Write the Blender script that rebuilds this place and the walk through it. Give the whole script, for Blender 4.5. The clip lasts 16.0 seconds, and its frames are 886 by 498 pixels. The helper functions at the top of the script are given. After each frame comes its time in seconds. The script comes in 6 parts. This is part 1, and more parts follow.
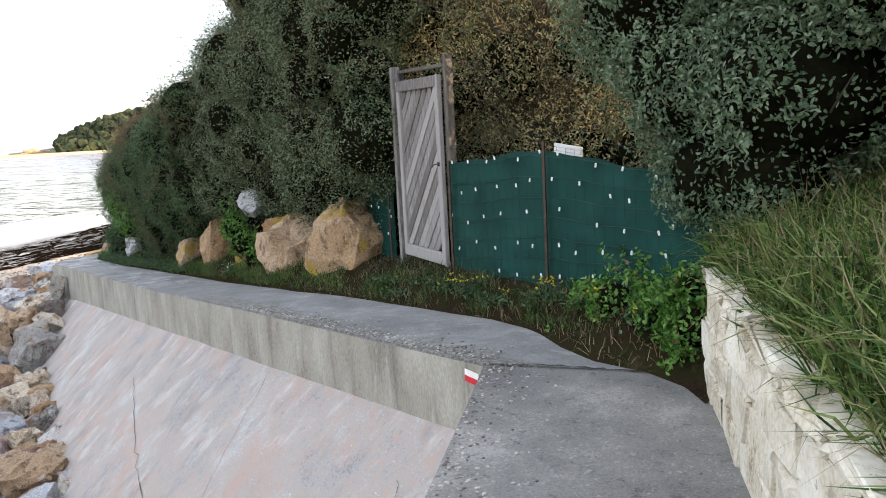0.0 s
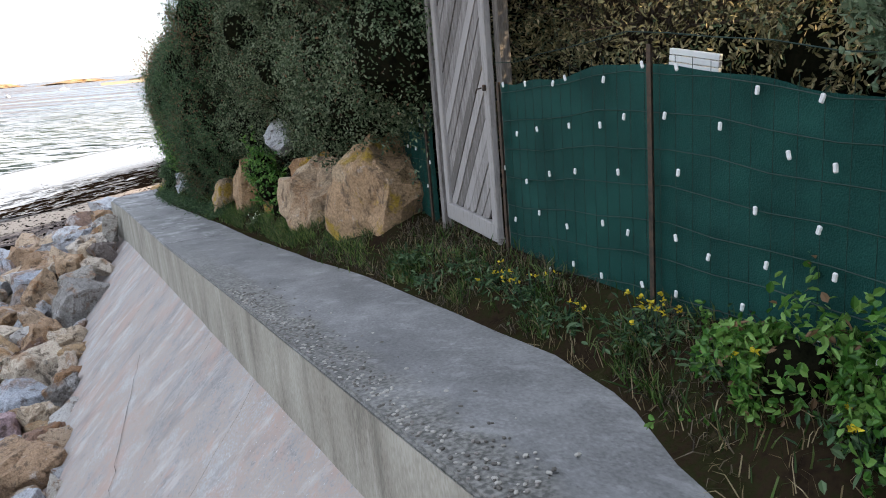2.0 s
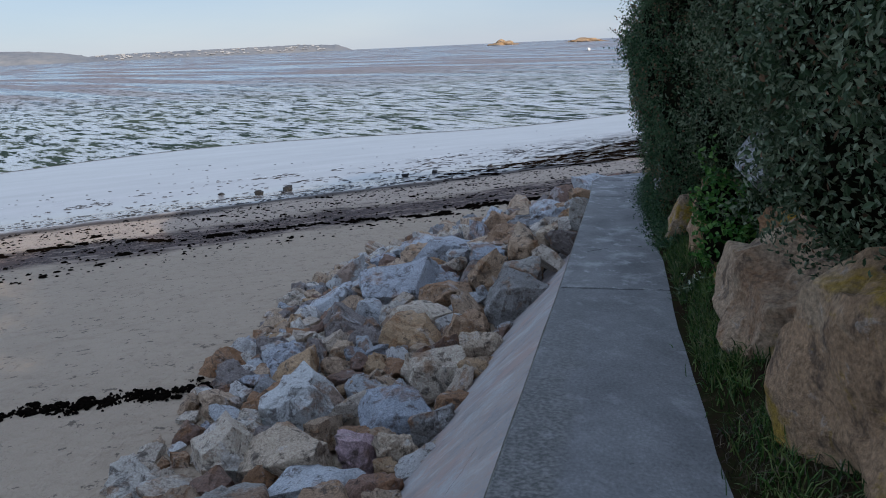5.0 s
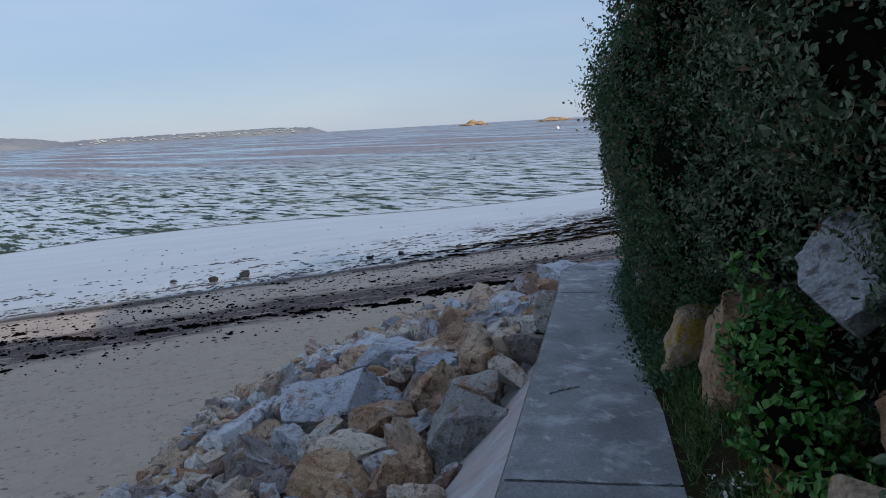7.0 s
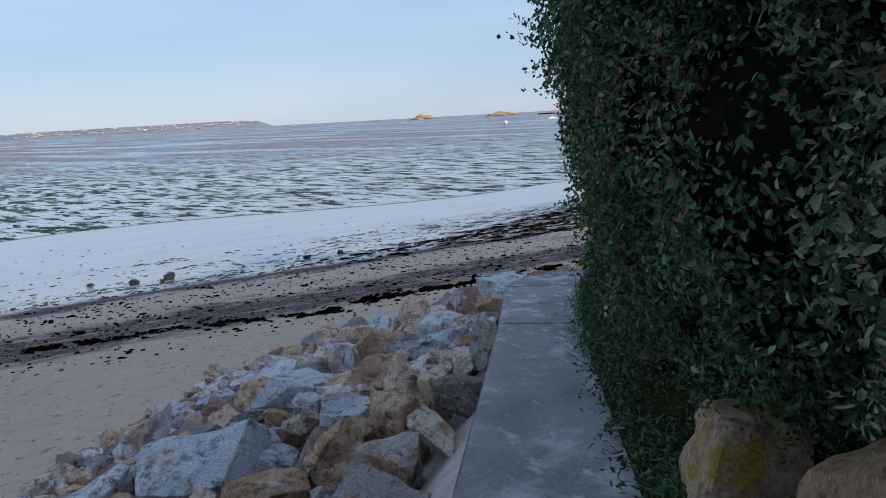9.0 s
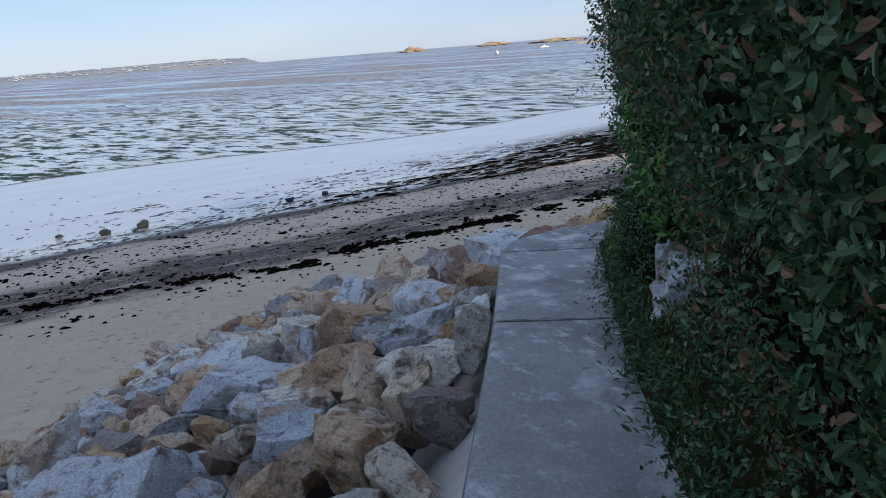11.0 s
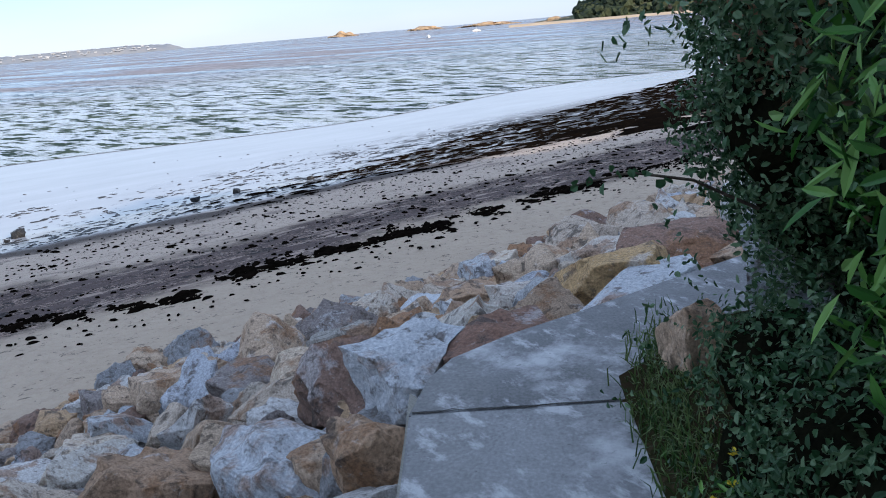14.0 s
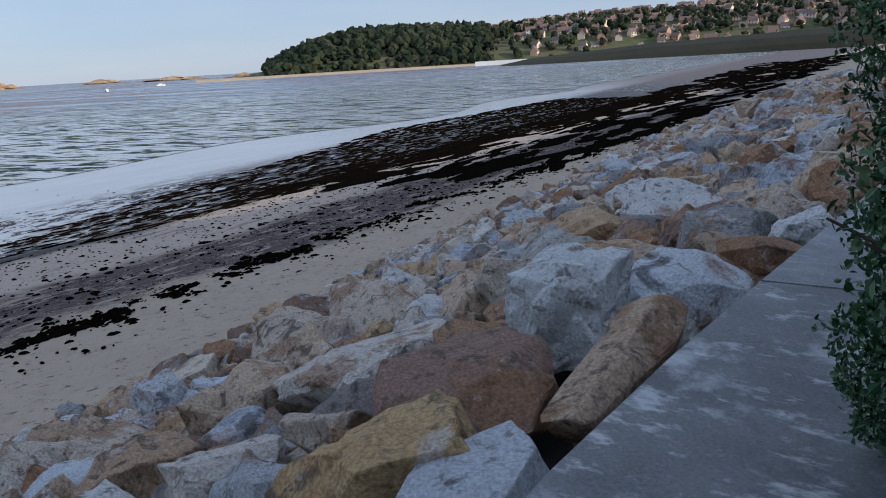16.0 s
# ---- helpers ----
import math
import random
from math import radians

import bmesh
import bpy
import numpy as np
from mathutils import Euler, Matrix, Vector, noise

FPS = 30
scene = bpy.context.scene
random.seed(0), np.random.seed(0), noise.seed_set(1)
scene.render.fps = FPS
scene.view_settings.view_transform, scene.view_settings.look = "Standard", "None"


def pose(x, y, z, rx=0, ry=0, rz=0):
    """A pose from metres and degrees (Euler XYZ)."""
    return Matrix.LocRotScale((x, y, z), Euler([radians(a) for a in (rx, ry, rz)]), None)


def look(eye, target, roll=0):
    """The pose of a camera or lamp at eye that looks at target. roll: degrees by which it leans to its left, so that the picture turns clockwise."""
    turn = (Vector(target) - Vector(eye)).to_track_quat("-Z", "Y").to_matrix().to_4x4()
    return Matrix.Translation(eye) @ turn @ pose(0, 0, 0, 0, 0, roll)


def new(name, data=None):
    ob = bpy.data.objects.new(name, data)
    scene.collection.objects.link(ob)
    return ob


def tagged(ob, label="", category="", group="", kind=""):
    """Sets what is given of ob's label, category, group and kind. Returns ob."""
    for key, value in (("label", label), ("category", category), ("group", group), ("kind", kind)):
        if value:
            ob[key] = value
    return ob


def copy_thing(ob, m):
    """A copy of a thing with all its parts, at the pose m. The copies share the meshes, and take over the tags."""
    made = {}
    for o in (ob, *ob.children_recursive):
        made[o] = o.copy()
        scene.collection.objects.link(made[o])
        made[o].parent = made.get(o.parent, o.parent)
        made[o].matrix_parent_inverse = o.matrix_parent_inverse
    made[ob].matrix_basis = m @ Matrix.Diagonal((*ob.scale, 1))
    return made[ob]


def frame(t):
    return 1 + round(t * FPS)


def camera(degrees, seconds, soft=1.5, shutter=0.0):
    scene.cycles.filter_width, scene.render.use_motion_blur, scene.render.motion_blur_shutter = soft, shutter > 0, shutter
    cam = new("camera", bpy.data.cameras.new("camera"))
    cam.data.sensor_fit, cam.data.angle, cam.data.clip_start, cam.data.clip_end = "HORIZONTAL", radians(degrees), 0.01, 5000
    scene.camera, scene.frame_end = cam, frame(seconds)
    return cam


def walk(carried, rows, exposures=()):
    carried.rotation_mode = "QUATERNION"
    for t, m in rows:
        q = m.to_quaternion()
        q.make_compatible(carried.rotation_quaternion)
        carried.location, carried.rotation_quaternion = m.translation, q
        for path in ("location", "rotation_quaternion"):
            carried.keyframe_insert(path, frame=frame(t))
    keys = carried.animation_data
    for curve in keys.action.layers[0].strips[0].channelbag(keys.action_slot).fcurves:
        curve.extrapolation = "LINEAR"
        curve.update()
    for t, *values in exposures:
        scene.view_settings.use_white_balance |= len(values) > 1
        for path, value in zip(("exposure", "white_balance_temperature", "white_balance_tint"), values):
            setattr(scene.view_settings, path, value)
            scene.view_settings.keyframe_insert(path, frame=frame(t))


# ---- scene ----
import itertools

cam = camera(59.1, 16.0, soft=1.0)
PATH = [
    (0, (-2.535, -3.451, 2.058), (-1.441, -1.805, 1.746), -3.0),
    (0.5, (-2.117, -2.979, 2.03), (-1.111, -1.278, 1.723), -3.4),
    (1, (-1.676, -2.569, 2.009), (-0.678, -0.873, 1.652), -5.0),
    (1.5, (-1.305, -2.1, 1.976), (-0.396, -0.369, 1.556), -4.3),
    (2, (-0.911, -1.631, 1.97), (-0.082, 0.119, 1.47), -4.9),
    (2.5, (-0.517, -1.119, 1.967), (0.029, 0.732, 1.442), -3.9),
    (3, (-0.186, -0.647, 2.011), (0.133, 1.248, 1.455), -4.8),
    (3.5, (0.107, -0.113, 2.007), (0.135, 1.797, 1.416), -4.5),
    (4, (0.328, 0.485, 2.003), (0.326, 2.386, 1.382), -1.8),
    (4.5, (0.435, 1.106, 2.031), (0.07, 3.011, 1.543), -2.0),
    (4.7, (0.458, 1.371, 2.004), (0.017, 3.252, 1.488), -2.5),
    (6.8, (0.48, 4.011, 1.75), (0.063, 5.94, 1.428), -3.1),
    (7, (0.467, 4.281, 1.737), (0.084, 6.218, 1.421), -3.3),
    (7.5, (0.466, 4.949, 1.684), (0.095, 6.894, 1.401), -3.7),
    (8, (0.439, 5.632, 1.604), (0.076, 7.581, 1.341), -2.6),
    (8.5, (0.45, 6.283, 1.584), (0.175, 8.239, 1.266), -2.6),
    (9, (0.422, 6.901, 1.521), (0.166, 8.856, 1.184), -3.1),
    (9.2, (0.417, 7.072, 1.51), (0.217, 9.027, 1.141), -1.5),
    (11.3, (0.289, 9.806, 1.281), (0.05, 11.727, 0.779), -5.2),
    (11.5, (0.282, 10.11, 1.278), (0.068, 12.035, 0.78), -5.4),
    (12, (0.251, 10.838, 1.203), (0.078, 12.77, 0.714), -4.4),
    (12.5, (0.216, 11.516, 1.151), (0.076, 13.43, 0.588), -1.9),
    (13, (0.243, 12.222, 1.077), (0.089, 14.15, 0.567), -1.0),
    (13.5, (0.249, 12.928, 0.991), (0.255, 14.838, 0.397), -0.6),
    (14, (0.272, 13.653, 0.929), (0.181, 15.574, 0.38), -4.9),
    (14.5, (0.234, 14.334, 0.85), (0.198, 16.268, 0.342), -2.3),
    (15, (0.256, 15.056, 0.787), (0.334, 16.969, 0.206), -4.6),
    (15.5, (0.309, 15.697, 0.738), (0.675, 17.599, 0.238), -1.6),
    (16, (0.547, 16.387, 0.68), (1.201, 18.218, 0.211), -3.4),
]
EXPOSURES = [(0, 1.52, 8000, 12), (0.5, 1.08, 7900, 12), (1.0, 1.04, 7800, 12), (1.5, 1.18, 7700, 12), (2.5, 1.14, 7500, 12), (3.0, 0.66, 7350, 12), (3.5, 0.14, 6800, 11), (4.0, 0.24, 6550, 10), (4.5, -0.02, 6300, 10), (7, -0.36, 5850, 9), (7.5, -0.16, 5850, 9), (8.0, -0.12, 5850, 9), (9, -0.14, 5850, 9), (11.5, 0.02, 5850, 9), (12.0, -0.06, 5850, 9), (12.5, 0.12, 5850, 9), (13.5, 0.18, 5900, 9), (14.0, 0.42, 5950, 10), (14.5, 0.06, 5950, 10), (15, -0.10, 5900, 10), (15.5, -0.10, 5950, 10), (16, -0.20, 5950, 10)]
walk(cam, [(t, look(eye, target, roll)) for t, eye, target, roll in PATH], EXPOSURES)

# ---- light ----
SUN_EL, SUN_AZ = radians(18), math.atan2(0.72, -0.69)
world = bpy.data.worlds.new("world")
scene.world = world
world.use_nodes = True
wn = world.node_tree.nodes
sky = wn.new("ShaderNodeTexSky")
sky.sky_type = "NISHITA"
sky.sun_disc = False
sky.sun_elevation, sky.sun_rotation = SUN_EL, SUN_AZ
sky.air_density, sky.dust_density, sky.ozone_density = 1.0, 0.2, 2.0
wn["Background"].inputs[1].default_value = 0.15
# thin high cloud veils the whole sky evenly
veil = wn.new("ShaderNodeMix")
veil.data_type = "RGBA"
veil.inputs[0].default_value = 0.78
veil.inputs[7].default_value = (2.9, 3.5, 4.6, 1)
sky_co, sky_map, sky_noise, sky_tone = [wn.new("ShaderNode" + k) for k in ("TexCoord", "Mapping", "TexNoise", "Mix")]
sky_map.inputs["Scale"].default_value = (1.6, 1.6, 9.0)
sky_noise.inputs["Scale"].default_value, sky_noise.inputs["Detail"].default_value = 1.6, 6
sky_tone.data_type = "RGBA"
sky_tone.inputs[6].default_value, sky_tone.inputs[7].default_value = (2.2, 3.05, 4.5, 1), (3.9, 4.2, 4.9, 1)
world.node_tree.links.new(sky_co.outputs["Generated"], sky_map.inputs[0])
world.node_tree.links.new(sky_map.outputs[0], sky_noise.inputs["Vector"])
world.node_tree.links.new(sky_noise.outputs[0], sky_tone.inputs[0])
world.node_tree.links.new(sky_tone.outputs[2], veil.inputs[7])
world.node_tree.links.new(sky.outputs[0], veil.inputs[6])
# an overcast sky is brighter overhead than at the horizon
sky_sep, sky_rise, sky_gain = [wn.new("ShaderNode" + k) for k in ("SeparateXYZ", "MapRange", "VectorMath")]
sky_rise.inputs[1].default_value, sky_rise.inputs[2].default_value, sky_rise.inputs[3].default_value, sky_rise.inputs[4].default_value = 0.08, 1.0, 1.06, 1.62
sky_gain.operation = "SCALE"
world.node_tree.links.new(sky_co.outputs["Generated"], sky_sep.inputs[0])
world.node_tree.links.new(sky_sep.outputs["Z"], sky_rise.inputs[0])
world.node_tree.links.new(veil.outputs[2], sky_gain.inputs[0])
world.node_tree.links.new(sky_rise.outputs[0], sky_gain.inputs["Scale"])
world.node_tree.links.new(sky_gain.outputs[0], wn["Background"].inputs[0])
sun_data = bpy.data.lights.new("sun", "SUN")
sun_data.energy, sun_data.angle, sun_data.color = 5.0, radians(0.5), (1.0, 0.82, 0.62)
sun = new("sun", sun_data)
sun_dir = Vector((math.sin(SUN_AZ) * math.cos(SUN_EL), math.cos(SUN_AZ) * math.cos(SUN_EL), math.sin(SUN_EL)))
sun.matrix_world = look((0, 0, 60), Vector((0, 0, 60)) - sun_dir)

# ---- materials ----


def material(name, colours, scale=6.0, rough=0.85, bump=0.3, fine=60.0, spec=0.3, vary=0.0, by="", metal=0.0, stretch=(1, 1, 1), fine_amount=0.35):
    """Two scales of noise through a colour ramp, with fine relief. by: 'object' or 'island' for a random tint per piece."""
    m = bpy.data.materials.new(name)
    m.use_nodes = True
    nt = m.node_tree
    n, l = nt.nodes, nt.links
    bsdf = n["Principled BSDF"]
    bsdf.inputs["Roughness"].default_value = rough
    bsdf.inputs["Metallic"].default_value = metal
    bsdf.inputs["Specular IOR Level"].default_value = spec
    co = n.new("ShaderNodeTexCoord")
    mp = n.new("ShaderNodeMapping")
    mp.inputs["Scale"].default_value = stretch
    l.new(co.outputs["Object"], mp.inputs[0])
    big, small = n.new("ShaderNodeTexNoise"), n.new("ShaderNodeTexNoise")
    big.inputs["Scale"].default_value, big.inputs["Detail"].default_value, big.inputs["Roughness"].default_value = scale, 6, 0.65
    small.inputs["Scale"].default_value, small.inputs["Detail"].default_value = fine, 4
    l.new(mp.outputs[0], big.inputs["Vector"])
    l.new(mp.outputs[0], small.inputs["Vector"])
    mixv = n.new("ShaderNodeMix")
    mixv.inputs[0].default_value = fine_amount
    l.new(big.outputs[0], mixv.inputs[2])
    l.new(small.outputs[0], mixv.inputs[3])
    value = mixv.outputs[0]
    if by:
        src = n.new("ShaderNodeObjectInfo") if by == "object" else n.new("ShaderNodeNewGeometry")
        rnd = src.outputs["Random"] if by == "object" else src.outputs["Random Per Island"]
        ma = n.new("ShaderNodeMath")
        ma.operation = "MULTIPLY_ADD"
        ma.inputs[1].default_value, ma.inputs[2].default_value = vary, -vary / 2
        l.new(rnd, ma.inputs[0])
        ad = n.new("ShaderNodeMath")
        l.new(value, ad.inputs[0])
        l.new(ma.outputs[0], ad.inputs[1])
        value = ad.outputs[0]
    ramp = n.new("ShaderNodeValToRGB")
    els = ramp.color_ramp.elements
    k = len(colours)
    while len(els) < k:
        els.new(0.5)
    for i, c in enumerate(colours):
        els[i].position = 0.5 if k == 1 else 0.37 + 0.26 * i / (k - 1)
        els[i].color = (*c, 1)
    l.new(value, ramp.inputs[0])
    l.new(ramp.outputs[0], bsdf.inputs["Base Color"])
    if bump:
        b = n.new("ShaderNodeBump")
        b.inputs["Strength"].default_value, b.inputs["Distance"].default_value = bump, 0.02
        l.new(mixv.outputs[0], b.inputs["Height"])
        l.new(b.outputs[0], bsdf.inputs["Normal"])
    return m


def leaf_material(name, colours, gloss=0.55, vary=0.5):
    m = material(name, colours, scale=1.7, rough=gloss, bump=0, fine=14, spec=0.28, vary=vary, by="island", fine_amount=0.25)
    n, l = m.node_tree.nodes, m.node_tree.links
    bsdf, out = n["Principled BSDF"], n["Material Output"]
    tr, mx = n.new("ShaderNodeBsdfTranslucent"), n.new("ShaderNodeMixShader")
    ramp = [x for x in n if x.type == "VALTORGB"][0]
    l.new(ramp.outputs[0], tr.inputs[0])
    mx.inputs[0].default_value = 0.2
    l.new(bsdf.outputs[0], mx.inputs[1])
    l.new(tr.outputs[0], mx.inputs[2])
    l.new(mx.outputs[0], out.inputs[0])
    return m


def rock_material(name, sets, scale=2.2, lichen=0.0, by="object"):
    """Quarried rock: each piece takes its own main tone, with rust, pale quartz and dark seams across it."""
    m = bpy.data.materials.new(name)
    m.use_nodes = True
    n, l = m.node_tree.nodes, m.node_tree.links
    bsdf = n["Principled BSDF"]
    bsdf.inputs["Roughness"].default_value, bsdf.inputs["Specular IOR Level"].default_value = 0.8, 0.35
    info, co = n.new("ShaderNodeObjectInfo" if by == "object" else "ShaderNodeNewGeometry"), n.new("ShaderNodeTexCoord")
    own = info.outputs["Random"] if by == "object" else info.outputs["Random Per Island"]
    off = n.new("ShaderNodeVectorMath")
    off.operation = "MULTIPLY_ADD"
    l.new(own, off.inputs[0])
    off.inputs[1].default_value = (37, 51, 23)
    l.new(co.outputs["Object"], off.inputs[2])
    tone = n.new("ShaderNodeValToRGB")
    tone.color_ramp.interpolation = "CONSTANT"
    els = tone.color_ramp.elements
    while len(els) < len(sets):
        els.new(0.5)
    for i, c in enumerate(sets):
        els[i].position, els[i].color = i / len(sets), (*c, 1)
    l.new(own, tone.inputs[0])

    def noise_node(sc, det=6, dist=0.0):
        t = n.new("ShaderNodeTexNoise")
        t.inputs["Scale"].default_value, t.inputs["Detail"].default_value, t.inputs["Distortion"].default_value = sc, det, dist
        t.inputs["Roughness"].default_value = 0.68
        l.new(off.outputs[0], t.inputs["Vector"])
        return t

    def layer(below, colour, sc, lo, hi, dist=0.0, amount=1.0):
        t, r, x = noise_node(sc, 6, dist), n.new("ShaderNodeValToRGB"), n.new("ShaderNodeMix")
        x.data_type = "RGBA"
        r.color_ramp.elements[0].position, r.color_ramp.elements[1].position = lo, hi
        r.color_ramp.elements[1].color = (amount, amount, amount, 1)
        l.new(t.outputs[0], r.inputs[0])
        l.new(r.outputs[0], x.inputs[0])
        l.new(below, x.inputs[6])
        x.inputs[7].default_value = (*colour, 1)
        return x.outputs[2]

    c = layer(tone.outputs[0], (0.27, 0.135, 0.06), scale * 0.6, 0.535, 0.60, 0.3, 0.7)
    c = layer(c, (0.58, 0.47, 0.33) if lichen else (0.60, 0.60, 0.61), scale * 0.9, 0.585, 0.65, 0.4, 0.45)
    c = layer(c, (0.05, 0.042, 0.038), scale * 1.5, 0.56, 0.64, 0.8, 0.75)
    c = layer(c, (0.62, 0.60, 0.57), scale * 6.0, 0.61, 0.68, 0.6, 0.35)
    c = layer(c, (0.10, 0.07, 0.05), scale * 4.0, 0.545, 0.64, 0.4, 0.75)
    if lichen:
        c = layer(c, (0.40, 0.26, 0.03), scale * 1.1, 0.64 - lichen * 0.1, 0.70 - lichen * 0.1, 0.5, 0.9)
    fine = noise_node(48, 8)
    hue = n.new("ShaderNodeMix")
    hue.data_type, hue.blend_type = "RGBA", "OVERLAY"
    hue.inputs[0].default_value = 0.9
    l.new(c, hue.inputs[6])
    grain = n.new("ShaderNodeMapRange")
    grain.inputs[1].default_value, grain.inputs[2].default_value, grain.inputs[3].default_value, grain.inputs[4].default_value = 0.36, 0.64, 0.30, 0.70
    l.new(fine.outputs[0], grain.inputs[0])
    l.new(grain.outputs[0], hue.inputs[7])
    l.new(hue.outputs[2], bsdf.inputs["Base Color"])
    b, mid, chip, add = n.new("ShaderNodeBump"), noise_node(16, 10, 0.2), n.new("ShaderNodeTexVoronoi"), n.new("ShaderNodeMath")
    chip.inputs["Scale"].default_value = 5.5
    l.new(off.outputs[0], chip.inputs["Vector"])
    add.operation = "MULTIPLY_ADD"
    add.inputs[1].default_value = 0.45
    l.new(chip.outputs["Distance"], add.inputs[0])
    l.new(mid.outputs[0], add.inputs[2])
    b.inputs["Strength"].default_value, b.inputs["Distance"].default_value = 1.0, 0.06
    l.new(add.outputs[0], b.inputs["Height"])
    l.new(b.outputs[0], bsdf.inputs["Normal"])
    return m




def worn_band(m, width, reach):
    """The outer strip of the path, worn down to its darker aggregate, fading out along the way."""
    n, l = m.node_tree.nodes, m.node_tree.links
    co, sep, nz = n.new("ShaderNodeTexCoord"), n.new("ShaderNodeSeparateXYZ"), n.new("ShaderNodeTexNoise")
    nz.inputs["Scale"].default_value, nz.inputs["Detail"].default_value = 3.0, 6
    l.new(co.outputs["Object"], sep.inputs[0])
    l.new(co.outputs["Object"], nz.inputs["Vector"])
    ad = n.new("ShaderNodeMath")
    ad.operation = "MULTIPLY_ADD"
    ad.inputs[1].default_value = 0.35
    l.new(nz.outputs[0], ad.inputs[0])
    l.new(sep.outputs[0], ad.inputs[2])
    a, y = n.new("ShaderNodeMapRange"), n.new("ShaderNodeMapRange")
    a.inputs[1].default_value, a.inputs[2].default_value, a.inputs[3].default_value, a.inputs[4].default_value = width + 0.13, width + 0.22, 1, 0
    y.inputs[1].default_value, y.inputs[2].default_value, y.inputs[3].default_value, y.inputs[4].default_value = reach, reach + 3, 1, 0.25
    l.new(ad.outputs[0], a.inputs[0])
    l.new(sep.outputs[1], y.inputs[0])
    f, grit = n.new("ShaderNodeMath"), n.new("ShaderNodeTexNoise")
    f.operation = "MULTIPLY"
    l.new(a.outputs[0], f.inputs[0])
    l.new(y.outputs[0], f.inputs[1])
    grit.inputs["Scale"].default_value, grit.inputs["Detail"].default_value = 45, 3
    l.new(co.outputs["Object"], grit.inputs["Vector"])
    r = n.new("ShaderNodeValToRGB")
    r.color_ramp.elements[0].position, r.color_ramp.elements[1].position = 0.38, 0.66
    r.color_ramp.elements[0].color, r.color_ramp.elements[1].color = (0.10, 0.10, 0.095, 1), (0.27, 0.265, 0.25, 1)
    l.new(grit.outputs[0], r.inputs[0])
    mx, ramp = n.new("ShaderNodeMix"), [q for q in n if q.type == "VALTORGB"][0]
    mx.data_type = "RGBA"
    l.new(f.outputs[0], mx.inputs[0])
    l.new(ramp.outputs[0], mx.inputs[6])
    l.new(r.outputs[0], mx.inputs[7])
    l.new(mx.outputs[2], n["Principled BSDF"].inputs["Base Color"])


def overlay(m, colour, scale, stretch, lo, hi, amount=1.0, turn=0.0, detail=7):
    """Lays one more stain over a material: noise above lo, full at hi."""
    n, l = m.node_tree.nodes, m.node_tree.links
    bsdf = n["Principled BSDF"]
    below = bsdf.inputs["Base Color"].links[0].from_socket
    co, mp, q, t, r, x = [n.new("ShaderNode" + k) for k in ("TexCoord", "Mapping", "Mapping", "TexNoise", "MapRange", "Mix")]
    mp.inputs["Rotation"].default_value = (0, 0, radians(turn))
    q.inputs["Scale"].default_value = stretch
    l.new(co.outputs["Object"], mp.inputs[0])
    l.new(mp.outputs[0], q.inputs[0])
    l.new(q.outputs[0], t.inputs["Vector"])
    t.inputs["Scale"].default_value, t.inputs["Detail"].default_value, t.inputs["Roughness"].default_value = scale, detail, 0.68
    r.inputs[1].default_value, r.inputs[2].default_value, r.inputs[4].default_value = lo, hi, amount
    l.new(t.outputs[0], r.inputs[0])
    x.data_type = "RGBA"
    l.new(r.outputs[0], x.inputs[0])
    l.new(below, x.inputs[6])
    x.inputs[7].default_value = (*colour, 1)
    l.new(x.outputs[2], bsdf.inputs["Base Color"])




def path_concrete(name, pale, dark, tone=1.0):
    """Cast concrete; pale and dark set how strongly whitish and dark stains show."""
    m = material(name, [(v * tone, v * tone * 1.01, v * tone * 1.03) for v in (0.165, 0.215, 0.250, 0.320)], scale=2.4, rough=0.75, bump=0.35, fine=70, stretch=(1, 0.7, 1), fine_amount=0.45)
    worn_band(m, 0.24, 4.0)
    overlay(m, (0.09, 0.093, 0.098), 1.1, (1, 0.6, 1), 0.49, 0.68, dark)
    overlay(m, (0.46, 0.465, 0.475), 1.9, (1, 0.8, 1), 0.54, 0.68, pale, 20)
    overlay(m, (0.46, 0.465, 0.475), 5.5, (1.4, 0.7, 1), 0.555, 0.66, pale, -25, 9)
    overlay(m, (0.44, 0.445, 0.45), 14.0, (1, 1, 1), 0.62, 0.70, 0.4)
    overlay(m, (0.05, 0.05, 0.05), 24.0, (1, 1, 1), 0.63, 0.71, 0.6)
    return m


CONCRETE = path_concrete("path_concrete", 0.30, 0.40, 0.90)
CONCRETE_PALE = path_concrete("path_concrete_whitened", 0.85, 0.50, 0.98)
# stained slab at the turn; its lower tone also holds the hedge's shade
CONCRETE_TURN = path_concrete("path_concrete_stained_shaded", 0.85, 0.75, 0.70)

CONCRETE_DARK = material("slab_concrete_dark", [(0.11, 0.11, 0.11), (0.16, 0.158, 0.155), (0.2, 0.198, 0.19), (0.30, 0.29, 0.28)], scale=2.0, rough=0.8, bump=0.5, fine=90)
WALL_FACE = material("sea_wall_concrete", [(0.184, 0.175, 0.152), (0.267, 0.253, 0.221), (0.313, 0.304, 0.267), (0.386, 0.377, 0.340)], scale=2.2, rough=0.8, bump=0.3, fine=60, stretch=(1, 1, 0.5))
REVETMENT = material("revetment_concrete", [(0.221, 0.214, 0.214), (0.295, 0.288, 0.292), (0.339, 0.288, 0.258), (0.325, 0.321, 0.325), (0.406, 0.403, 0.406)], scale=1.6, rough=0.7, bump=0.25, fine=55, stretch=(1, 0.8, 1))
overlay(WALL_FACE, (0.10, 0.10, 0.085), 3.0, (1.2, 1.6, 0.18), 0.54, 0.68, 0.55)
